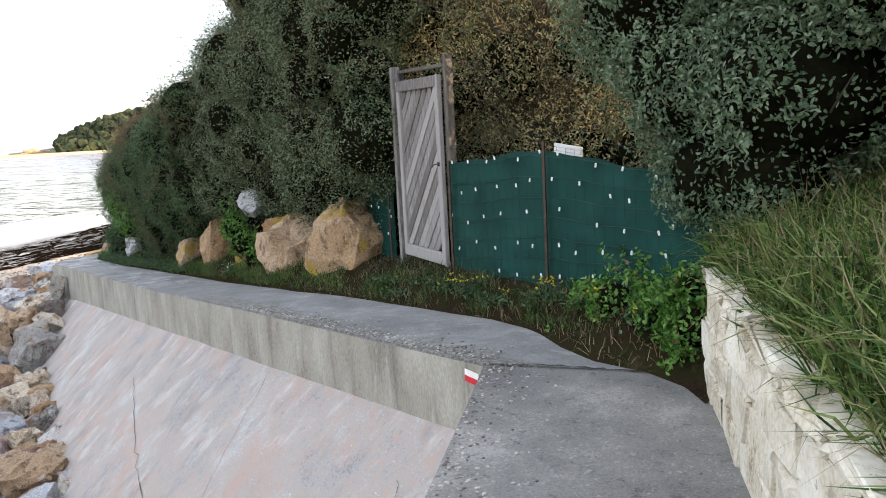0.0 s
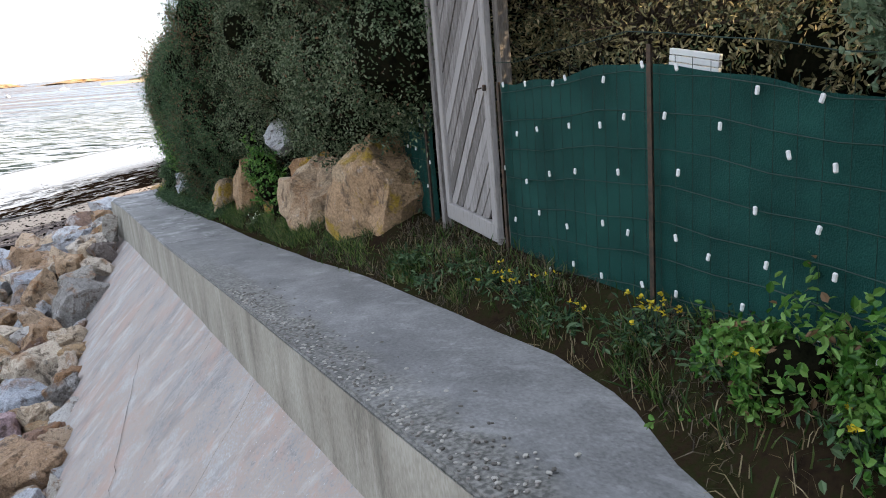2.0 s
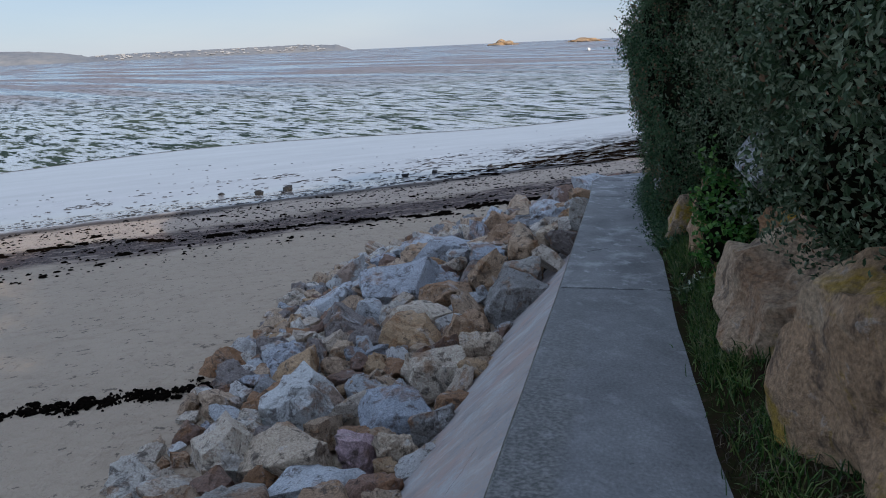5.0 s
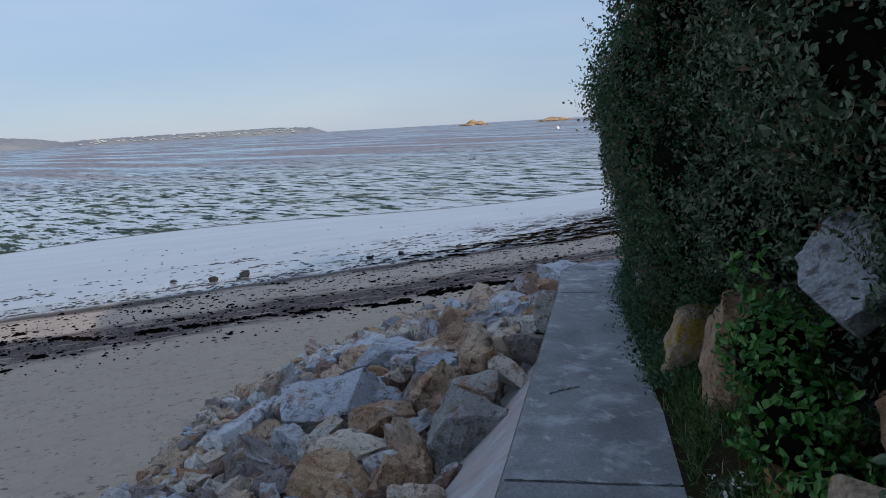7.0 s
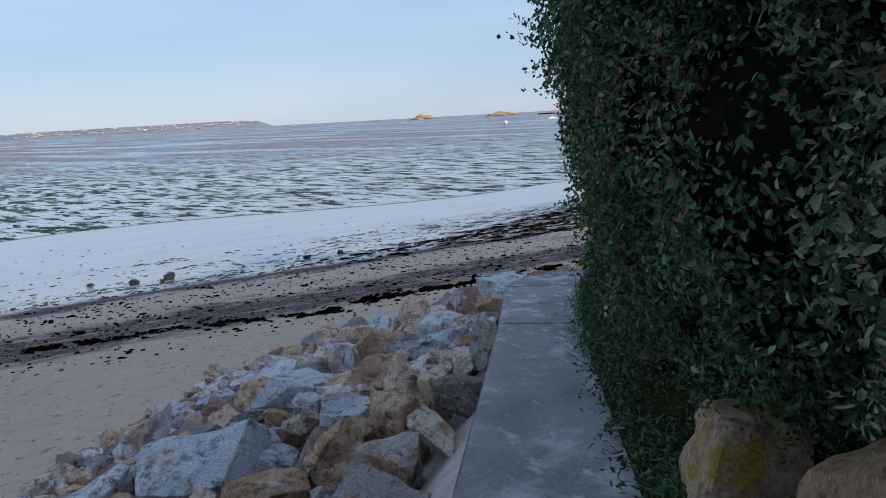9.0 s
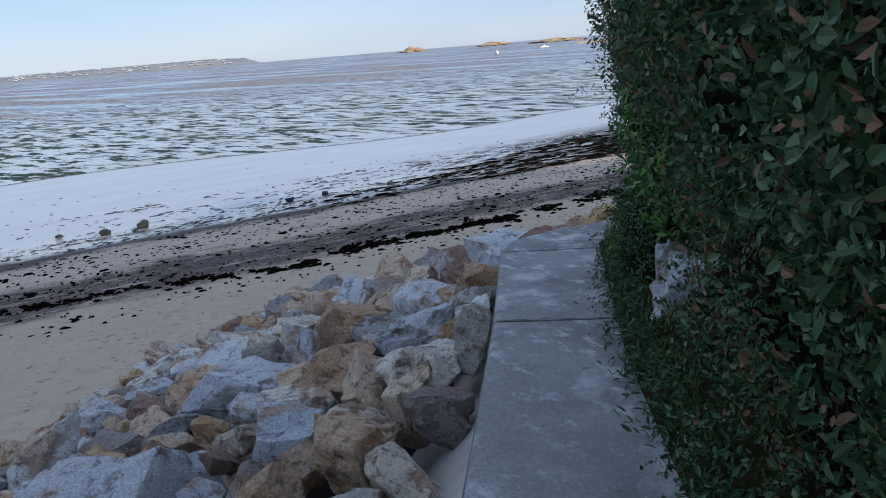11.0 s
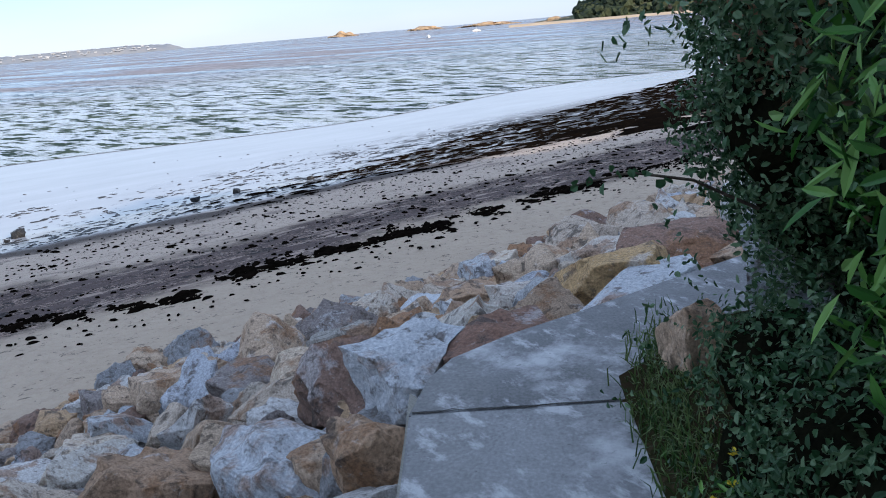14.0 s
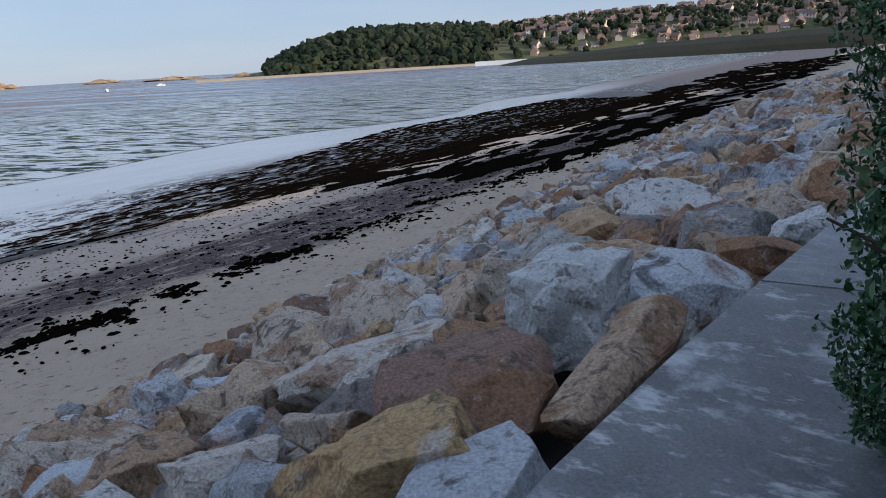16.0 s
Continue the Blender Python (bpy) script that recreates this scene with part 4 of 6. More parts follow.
# ---- bank behind the path ----
EDGE = [(0.40, -1.22), (0.52, -1.0), (0.56, -0.75)] + [(x, y) for y, x in RIGHT] + [(1.25, 17.35), (1.7, 17.45), (2.5, 17.85), (3.75, 18.55), (4.95, 19.3), (8.9, 21.7), (20, 28.4), (45, 46), (110, 95), (260, 200)]
# beyond 3.5 m the slope is unseen, its heights set to hold back sun
PROF = [(-0.12, -0.05), (0.03, 0.03), (0.2, 0.17), (0.4, 0.26), (0.8, 0.36), (1.6, 0.6), (3.5, 1.4), (7, 4.0), (14, 9.0), (22, 12.0), (60, 13.0)]


def resample(line, step):
    out = []
    for (ax, ay), (bx, by) in zip(line, line[1:]):
        k = max(1, int(min(math.hypot(bx - ax, by - ay) / step, 30)))
        out += [(ax + (bx - ax) * i / k, ay + (by - ay) * i / k) for i in range(k)]
    return out + [line[-1]]


def hill(x, y, h):
    """Unseen height added to block the sun, with a low shoulder behind the walk's start."""
    across = 0.69 * (x + 18) + 0.72 * (y - 30)
    k = min(1.0, max(0.0, (across + 1.0) / 3.0))
    return h if h < 7.4 else 7.4 + (h - 7.4) * k


pts = resample(EDGE, 0.3)
rows = []
for i, (x, y) in enumerate(pts):
    a, b = pts[max(0, i - 3)], pts[min(len(pts) - 1, i + 3)]
    q = math.hypot(b[0] - a[0], b[1] - a[1])
    nx, ny = (b[1] - a[1]) / q, -(b[0] - a[0]) / q
    rows.append([(x + nx * d, y + ny * d, path_z(y) + hill(x + nx * d, y + ny * d, h) + (0.05 * noise.noise(Vector((x + d, y * 2, 2))) if d > 0.1 else 0.0)) for d, h in PROF])
bank = new("bank", bpy.data.meshes.new("bank"))
bm = grid_mesh(rows)
bm.to_mesh(bank.data)
bm.free()
bank.data.materials.append(SOIL)
tagged(bank, "rough soil bank with weeds rising beside the path", "bank", kind="structure")


def bank_z(x, y):
    d = x - right_x(y)
    return path_z(y) + float(np.interp(d, [p[0] for p in PROF], [p[1] for p in PROF]))


# low limewashed wall and the grass bank behind it
low_wall = thing("wall_low", (0, 0, 0), "low rough limewashed stone wall with weathered coping", "wall", kind="structure")


def wall_pt(t, d, z):
    return (0.53 - 0.7071 * t + 0.7071 * d, -1.09 - 0.7071 * t - 0.7071 * d, z)


rng = np.random.default_rng(11)
for course, (z0, z1) in enumerate(((0.55, 0.87), (0.87, 1.08), (1.08, 1.26))):
    t = -0.02
    while t < 5.5:
        w = rng.uniform(0.22, 0.48)
        bm = bmesh.new()
        box(bm, (w - 0.012, 0.28, z1 - z0 - 0.008), Matrix(), 0.02)
        bmesh.ops.subdivide_edges(bm, edges=bm.edges[:], cuts=1)
        for v in bm.verts:
            v.co += Vector(rng.normal(0, 0.009, 3))
        c = wall_pt(t + w / 2, 0.14 + rng.uniform(-0.012, 0.012), (z0 + z1) / 2)
        bmesh.ops.transform(bm, matrix=pose(*c, 0, 0, 45), verts=bm.verts)
        part("stone", bm, LIME, low_wall)
        t += w
bm = bmesh.new()
box(bm, (5.6, 0.262, 0.72), pose(*wall_pt(2.8, 0.14, 0.9), 0, 0, 45))
part("mortar", bm, LIME, low_wall)
t = -0.03
while t < 5.5:
    w = rng.uniform(0.35, 0.6)
    bm = bmesh.new()
    box(bm, (w - 0.006, 0.22, 0.06), Matrix(), 0.012)
    bmesh.ops.subdivide_edges(bm, edges=bm.edges[:], cuts=2)
    for v in bm.verts:
        v.co += Vector(rng.normal(0, 0.012, 3))
    bmesh.ops.transform(bm, matrix=pose(*wall_pt(t + w / 2, 0.11, 1.292), rng.uniform(-2, 2), 0, 45), verts=bm.verts)
    part("coping_stone", bm, LIME, low_wall)
    t += w
rows = []
# the last two columns are unseen, capped to place the shadow's edge
for i in range(30):
    t = -0.6 + i * 0.22
    rows.append([wall_pt(t, d, z + 0.04 * noise.noise(Vector((t * 2, d * 2, 4)))) for d, z in ((0.16, 1.22), (0.28, 1.36), (0.7, 1.5), (1.2, 1.75), (2.2, 2.1), (5, 4.0), (12, 7.4), (30, 7.4))])
bank2 = new("bank_upper", bpy.data.meshes.new("bank_upper"))
bm = grid_mesh(rows)
bm.to_mesh(bank2.data)
bm.free()
bank2.data.materials.append(SOIL)
tagged(bank2, "grassy bank behind the low wall", "bank", kind="structure")

# ---- gate ----


def fence_x(y):
    return 1.07 + 0.13 * y


gate = thing("gate", (1.372, 2.33, 0.66), "tall weathered grey timber gate with diagonal boards", "gate")
gate.rotation_euler.z = radians(-7.4)


def beam(name, size, at, mat, rx=0.0, parent=gate, bevel=0.006, label=""):
    bm = bmesh.new()
    box(bm, size, pose(0, 0, 0), bevel)
    ob = part(name, bm, mat, parent, label)
    ob.location, ob.rotation_euler.x = at, radians(rx)
    return ob


beam("post", (0.07, 0.07, 2.10), (0.055, -0.035, 0.95), TIMBER_DARK)
beam("post", (0.09, 0.055, 2.14), (0.02, 1.05, 0.92), TIMBER, label="grey timber gate post standing on soil")
beam("post", (0.075, 0.06, 2.05), (0.10, 1.11, 0.92), TIMBER_DARK)
beam("crossbar", (0.04, 1.10, 0.035), (0.06, 0.50, 1.93), TIMBER_DARK, 1.0)
DW, DH, DZ = 0.90, 1.70, 0.14
beam("stile", (0.045, 0.075, DH), (-0.01, 0.045, DZ + DH / 2), TIMBER)
beam("stile", (0.045, 0.065, DH), (-0.01, DW - 0.01, DZ + DH / 2), TIMBER)
beam("stile_foot", (0.04, 0.05, 0.22), (0.0, 0.03, 0.06), TIMBER)
beam("rail", (0.048, DW - 0.04, 0.10), (-0.012, DW / 2 + 0.02, DZ + DH - 0.05), TIMBER)
beam("rail", (0.048, DW - 0.04, 0.11), (-0.012, DW / 2 + 0.02, DZ + 0.055), TIMBER)
# diagonal boards, cut to the frame
y0, y1, z0, z1 = 0.075, DW - 0.045, DZ + 0.105, DZ + DH - 0.095
pitch, slope = 0.142, math.tan(radians(51))
rng = np.random.default_rng(21)
c = z0 - slope * (y1 - y0)
while c < z1:
    lo, hi = c + 0.013, c + pitch - 0.003
    poly = []
    for y in np.linspace(y0, y1, 15):
        poly.append((y, min(max(lo + slope * (y1 - y), z0), z1), min(max(hi + slope * (y1 - y), z0), z1)))
    poly = [p for p in poly if p[2] - p[1] > 0.004]
    c += pitch
    if len(poly) < 2:
        continue
    bm = bmesh.new()
    off = rng.uniform(-0.003, 0.003)
    prev = None
    for y, a, b in poly:
        cur = [bm.verts.new((off + dx, y, z)) for dx, z in ((-0.009, a), (-0.009, b), (0.009, b), (0.009, a))]
        if prev:
            for j in range(4):
                bm.faces.new((prev[j], prev[(j + 1) % 4], cur[(j + 1) % 4], cur[j]))
        else:
            bm.faces.new(cur)
        prev = cur
    bm.faces.new(prev[::-1])
    bmesh.ops.recalc_face_normals(bm, faces=bm.faces)
    part("board", bm, TIMBER, gate)
bm = bmesh.new()
box(bm, (0.02, 0.025, 0.035), pose(-0.040, 0.045, 1.06), 0.004)
tube(bm, [(-0.06, 0.045, 1.06), (-0.075, 0.075, 1.055), (-0.075, 0.10, 1.03)], [0.005, 0.005, 0.004])
part("latch", bm, IRON, gate, "black iron latch")

# ---- windbreak fence ----


def fence(name, y0, y1, top, bottom, posts, label, seed, clip_rows=5):
    r = np.random.default_rng(seed)
    ob = thing(name, (fence_x(y0), y0, bottom(y0)), label, "fence")
    o = Vector(ob.location)
    ny, nz = int((y1 - y0) / 0.05) + 1, 22
    V, F = [], []
    for back in (0, 1):
        for i in range(ny):
            y = y0 + (y1 - y0) * i / (ny - 1)
            for j in range(nz):
                t = j / (nz - 1)
                tp = top(y) + 0.03 * noise.noise(Vector((y * 3, 0, seed)))
                z = bottom(y) - 0.05 + (tp - bottom(y) + 0.05) * t
                x = fence_x(y) + 0.012 * noise.noise(Vector((y * 2.2, z * 1.6, seed))) + 0.006 * math.sin(z * 38) * (0.6 + 0.4 * noise.noise(Vector((y, z, 3)))) + 0.004 * back + 0.005
                V.append((x - o.x, y - o.y, z - o.z))
    h = ny * nz
    for i in range(ny - 1):
        for j in range(nz - 1):
            a = i * nz + j
            F.append((a, a + nz, a + nz + 1, a + 1))
            F.append((h + a, h + a + 1, h + a + nz + 1, h + a + nz))
    part("netting", mesh_from("netting", V, F, NET, True), None, ob, "dark green woven windbreak netting")
    for k in range(8):
        bm = bmesh.new()
        line = []
        for i in range(13):
            y = y0 + (y1 - y0) * i / 12
            z = bottom(y) + 0.06 + (top(y) - bottom(y) + 0.06) * k / 7
            line.append((fence_x(y) - 0.012 - o.x, y - o.y, z - o.z + 0.008 * math.sin(y * 8 + k)))
        tube(bm, line, [0.0022] * len(line), 4)
        part("wire", bm, WIRE, ob)
    for i in range(int((y1 - y0) / 0.10)):
        y = y0 + 0.05 + i * 0.10
        bm = bmesh.new()
        tube(bm, [(fence_x(y) - 0.010 - o.x, y - o.y, bottom(y) - o.z), (fence_x(y) - 0.012 - o.x, y - o.y, (bottom(y) + top(y)) / 2 - o.z), (fence_x(y) - 0.010 - o.x, y - o.y, top(y) - o.z + 0.04)], [0.0016] * 3, 4)
        part("wire", bm, WIRE, ob)
    for y, ht in posts:
        bm = bmesh.new()
        box(bm, (0.014, 0.014, ht), pose(fence_x(y) - 0.025 - o.x, y - o.y, bottom(y) - 0.12 + ht / 2 - o.z), 0.003)
        box(bm, (0.004, 0.024, ht), pose(fence_x(y) - 0.034 - o.x, y - o.y, bottom(y) - 0.12 + ht / 2 - o.z))
        part("fence_post", bm, IRON, ob, "thin rusty iron fence post")
    bm = bmesh.new()
    box(bm, (0.010, 0.017, 0.030), Matrix(), 0.004)
    me = bpy.data.meshes.new("clip")
    bm.to_mesh(me)
    bm.free()
    me.materials.append(CLIP)
    for j in range(clip_rows):
        for i in range(int((y1 - y0) / 0.28) + 1):
            y = y0 + 0.06 + i * 0.28 + r.uniform(-0.09, 0.09) + 0.1 * (j % 2)
            if y > y1 - 0.02:
                continue
            z = bottom(y) + 0.10 + (top(y) - bottom(y) - 0.12) * j / (clip_rows - 1) + r.uniform(-0.05, 0.05)
            q = part("clip", me, None, ob)
            q.location = (fence_x(y) - 0.022 - o.x, y - o.y, min(z, top(y)) - o.z)
            q.rotation_euler = (r.uniform(-0.4, 0.4), 0, 0)
    return ob


fence("fence", -0.95, 2.24, lambda y: 1.79 + 0.05 * math.sin((y - 0.2) * 2.4), lambda y: float(np.interp(y, [-1, 0.7, 2.3], [1.0, 0.88, 0.66])), [(0.735, 1.16), (2.2, 1.2)], "wire fence covered with green windbreak netting and white clips", 3)
fence("fence", 3.55, 4.75, lambda y: 1.73, lambda y: 0.55, [(3.6, 1.2)], "narrow green netting fence panel beside the gate", 4)
# pale board seen behind the fence
board = new("white_board")
for i in range(6):
    bm = bmesh.new()
    box(bm, (0.02, 0.30, 0.026), pose(0, 0, 0.03 * i), 0.002)
    part("slat", bm, WHITE_PAINT, board)
board.location = (1.62, 1.02, 1.70)
board.rotation_euler.x = radians(7)
tagged(board, "white slatted board standing behind the green fence", "board")
bm = bmesh.new()
box(bm, (0.03, 0.03, 1.3), pose(0, 0, -0.62))
part("board_post", bm, TIMBER_DARK, board)

# ---- boulders ----


def boulder_mesh(name, seed, mat, size=(1, 1, 1), cuts=8, rough=0.03, detail=0.14):
    """A quarried block: a box whose corners and edges are struck off by flat breaks, then roughened."""
    r = np.random.default_rng(seed)
    nrm = [np.array(a, float) + r.normal(0, 0.24, 3) for a in ((1, 0, 0), (-1, 0, 0), (0, 1, 0), (0, -1, 0), (0, 0, 1), (0, 0, -1))]
    dist = [0.5 * r.uniform(0.86, 1.0) for a in nrm]
    for k in range(cuts + 5):
        d = r.normal(0, 1, 3)
        d /= np.abs(d).max()
        nrm.append(d)
        dist.append(0.5 * np.linalg.norm(d) * r.uniform(0.62, 0.90))
    nrm = np.array([a / np.linalg.norm(a) for a in nrm])
    dist = np.array(dist)
    pts = []
    for a, b, c in itertools.combinations(range(len(nrm)), 3):
        m = nrm[[a, b, c]]
        if abs(np.linalg.det(m)) < 0.08:
            continue
        q = np.linalg.solve(m, dist[[a, b, c]])
        if (nrm @ q <= dist + 1e-6).all():
            pts.append(q)
    bm = bmesh.new()
    for q in pts:
        bm.verts.new((q[0] * size[0], q[1] * size[1], q[2] * size[2]))
    bmesh.ops.remove_doubles(bm, verts=bm.verts[:], dist=0.02 * min(size))
    bmesh.ops.convex_hull(bm, input=bm.verts[:])
    bmesh.ops.delete(bm, geom=[v for v in bm.verts if not v.link_faces], context="VERTS")
    bmesh.ops.dissolve_limit(bm, angle_limit=0.10, verts=bm.verts[:], edges=bm.edges[:])
    bmesh.ops.bevel(bm, geom=bm.edges[:], offset=0.045 * min(size), segments=2, profile=0.55, affect="EDGES", clamp_overlap=True)
    bmesh.ops.triangulate(bm, faces=bm.faces[:])
    for k in range(2):
        long = [e for e in bm.edges if e.calc_length() > detail * max(size)]
        bmesh.ops.subdivide_edges(bm, edges=long, cuts=1)
        bmesh.ops.triangulate(bm, faces=[f for f in bm.faces if len(f.verts) > 3])
    for v in bm.verts:
        q = v.co * (2.4 / max(size)) + Vector((seed * 7.3, seed, 0))
        v.co += v.co.normalized() * rough * min(size) * (1.5 * noise.noise(q) + 1.1 * noise.noise(q * 2.3) + 0.8 * noise.noise(q * 5.0) - 0.9 * max(0.0, 0.25 - abs(noise.noise(q * 1.6 + Vector((3, 9, 1))))))
    me = bpy.data.meshes.new(name)
    bm.to_mesh(me)
    bm.free()
    me.materials.append(mat)
    return me


OUTER = [(-3.9, 1.5), (-4.0, 4.2), (-4.3, 6.8), (-4.8, 8.9), (-5.3, 12.4), (-6.0, 15.7), (-6.0, 20.5), (-4.5, 24.0), (-1.6, 26.2), (0.4, 27.6), (3.9, 31.5), (12.8, 39.4), (27.4, 52.2), (60, 78)]
INNER = [(-2.2, 1.5), (-1.8, 4.0), (-1.42, 6.1), (-1.2, 8.0), (-1.05, 10), (-0.92, 12), (-0.50, 13.6), (-0.30, 15), (-0.2, 17.15), (0.45, 18.1), (1.6, 18.85), (3.95, 20.4), (8.7, 23.2), (20, 30.5), (38, 45)]
INNER_Z = [-1.95, -1.95, -1.9, -1.95, -2.0, -1.95, -1.42, -1.12, -1.0, -0.98, -0.95, -0.95, -0.95, -0.9, -0.8]


def along(line, t):
    k = (len(line) - 1) * t
    i = min(int(k), len(line) - 2)
    f = k - i
    return tuple(a + (b - a) * f for a, b in zip(line[i], line[i + 1]))


inner_line = [(x, y, z) for (x, y), z in zip(INNER, INNER_Z)]
STOCK = [boulder_mesh("boulder", 100 + i, ROCK, (1.0, rs[0], rs[1]), cuts=5 + i % 5, rough=0.09, detail=0.11) for i, rs in enumerate([(0.8, 0.6), (0.65, 0.5), (0.9, 0.7), (0.55, 0.55), (0.75, 0.45), (0.85, 0.8), (0.6, 0.4), (0.7, 0.65), (0.95, 0.5), (0.5, 0.45), (0.8, 0.75), (0.65, 0.6), (0.9, 0.45), (0.72, 0.52), (0.6, 0.7), (0.85, 0.55)])]
rng = np.random.default_rng(77)
LARGE = [
    (1.28, 19.42, -1.10, 1.00, 0.72, 0.56, -12, ORANGE_ROCK, 401, "large orange-brown rounded boulder beside the path"),
    (1.44, 18.80, -1.00, 1.30, 0.44, 0.32, 37, WHITE_ROCK, 402, "long white-grey slab of rock along the path edge"),
    (1.92, 20.05, -1.08, 1.05, 0.80, 0.42, 0, RED_ROCK, 403, "flat red-brown slab in the boulder heap"),
    (3.08, 20.75, -0.95, 0.80, 0.70, 0.66, 30, WHITE_ROCK, 404, "large white and grey boulder above the path edge"),
    (2.62, 19.60, -0.94, 1.55, 0.40, 0.46, 37, BROWN_ROCK, 405, "long rust-brown wedge of rock along the path edge"),
    (0.40, 17.98, -0.98, 0.98, 0.42, 0.44, 45, RED_ROCK, 406, "dark red slab of rock beside the path"),
    (-0.16, 17.90, -1.02, 0.70, 0.52, 0.54, 60, WHITE_ROCK, 407, "white and dark-streaked boulder beside the path"),
]
for x, y, z, a, b, c, turn_, mat_, sd, lab in LARGE:
    ob = new("boulder", boulder_mesh("boulder", sd, mat_, (a * 1.08, b * 1.08, c * 1.08), cuts=8, rough=0.085, detail=0.07))
    ob.location, ob.rotation_euler = (x, y, z), (0.05, -0.08, radians(turn_))
    tagged(ob, lab, "boulder", "sea-defence boulders")
TAKEN = [(x + math.cos(radians(w_)) * a * k, y + math.sin(radians(w_)) * a * k, b) for x, y, z, a, b, c, w_, *_ in LARGE for k in (-0.3, 0, 0.3)]
# the lie of the heap, from the wall's foot down to the sand
HEAP = []
for t in np.linspace(0, 1, 281):
    ix, iy, iz = along(inner_line, t)
    ox, oy = along(OUTER, t)
    HEAP += [(ix + (ox - ix) * w, iy + (oy - iy) * w, iz + (beach_z(ox, oy) - iz) * w ** 0.85) for w in np.linspace(0, 1, 31)]
HEAP = np.array(HEAP)


def heap_z(x, y):
    return float(HEAP[((HEAP[:, 0] - x) ** 2 + (HEAP[:, 1] - y) ** 2).argmin(), 2])


TONES = {"O": (ORANGE_ROCK, "orange-brown"), "W": (WHITE_ROCK, "white-grey"), "R": (RED_ROCK, "dark red-brown"), "U": (BLUE_ROCK, "blue-grey"), "B": (BROWN_ROCK, "rust-brown"), "T": (TAN_ROCK, "pale tan"), "D": (GREY_ROCK, "dark grey"), "P": (PINK_ROCK, "pink")}
# boulders that stand out in the heap: place, breadth, height, tone
BY_TURN = [(2.59, 21.64, 0.37, 0.26, "U"), (5.57, 22.30, 1.04, 0.60, "D"), (3.98, 20.92, 0.90, 0.30, "W"), (2.06, 22.05, 1.33, 0.59, "T"), (2.24, 21.77, 0.48, 0.22, "D"), (2.96, 22.00, 0.34, 0.26, "D"), (2.99, 23.86, 0.66, 0.30, "W"), (3.87, 24.64, 0.81, 0.34, "B"), (3.16, 28.0, 0.57, 0.41, "T"), (0.57, 26.0, 0.76, 0.46, "T"), (0.80, 24.53, 0.44, 0.30, "W"), (0.92, 22.23, 0.56, 0.26, "U"), (0.70, 20.94, 0.60, 0.40, "T"), (0.18, 22.15, 0.79, 0.39, "B"), (3.53, 20.57, 0.35, 0.22, "D"), (4.91, 24.27, 1.21, 0.54, "D"), (6.00, 24.50, 0.80, 0.44, "R"), (5.64, 21.54, 0.50, 0.26, "W"), (-0.41, 22.36, 0.68, 0.32, "W")]
BY_WALL = [(-1.64, 16.32, 0.79, 0.62, "B"), (-0.74, 15.41, 0.68, 0.49, "T"), (-0.27, 15.28, 0.30, 0.69, "D"), (-0.95, 16.50, 0.77, 0.50, "U"), (-0.95, 17.64, 0.83, 0.59, "W"), (-2.02, 18.17, 0.94, 0.72, "B"), (-2.44, 17.58, 0.53, 0.70, "U"), (-3.05, 17.09, 1.30, 0.60, "U"), (-0.36, 17.07, 0.41, 0.46, "B"), (-0.34, 16.16, 0.39, 0.36, "W"), (-1.35, 20.08, 0.77, 0.40, "T"), (-0.41, 19.68, 0.41, 0.30, "O"), (-3.40, 19.89, 0.78, 0.40, "T"), (-1.98, 15.9, 0.72, 0.36, "T"), (-3.78, 17.66, 0.68, 0.55, "B"), (-1.18, 21.36, 0.72, 0.36, "D")]
MIDWAY = [(-3.33, 14.81, 1.45, 0.75, "U"), (-1.10, 12.81, 0.85, 0.75, "D"), (-1.06, 14.39, 0.66, 0.80, "B"), (-0.76, 14.82, 0.38, 0.55, "T"), (-1.81, 18.62, 0.80, 0.50, "B"), (-2.88, 16.40, 0.80, 0.60, "R"), (-1.91, 15.16, 0.73, 0.49, "U"), (-2.36, 13.82, 0.70, 0.40, "B"), (-2.59, 13.02, 0.95, 0.45, "T"), (-4.66, 14.38, 0.85, 0.60, "W"), (-5.11, 16.24, 0.68, 0.50, "W"), (-2.69, 20.76, 0.66, 0.50, "U"), (-4.09, 18.76, 0.90, 0.50, "W"), (-1.68, 14.02, 0.50, 0.65, "B")]
BY_START = [(-3.05, 7.30, 1.20, 0.60, "D"), (-1.84, 7.01, 0.72, 0.50, "B"), (-1.90, 6.12, 0.55, 0.34, "U"), (-1.72, 7.75, 0.56, 0.37, "R"), (-2.12, 8.53, 0.37, 0.46, "P"), (-1.72, 8.62, 0.44, 0.44, "T"), (-1.43, 9.08, 0.46, 0.46, "D"), (-2.36, 8.01, 0.75, 0.36, "W"), (-2.90, 8.60, 0.85, 0.56, "T"), (-3.28, 9.81, 0.95, 0.70, "W"), (-3.64, 8.58, 0.76, 0.60, "T"), (-2.00, 9.60, 0.85, 0.45, "U"), (-1.69, 12.0, 0.66, 0.50, "B"), (-1.78, 10.68, 0.80, 0.49, "T"), (-1.25, 11.29, 0.46, 0.55, "T"), (-1.02, 13.5, 0.55, 0.55, "D")]
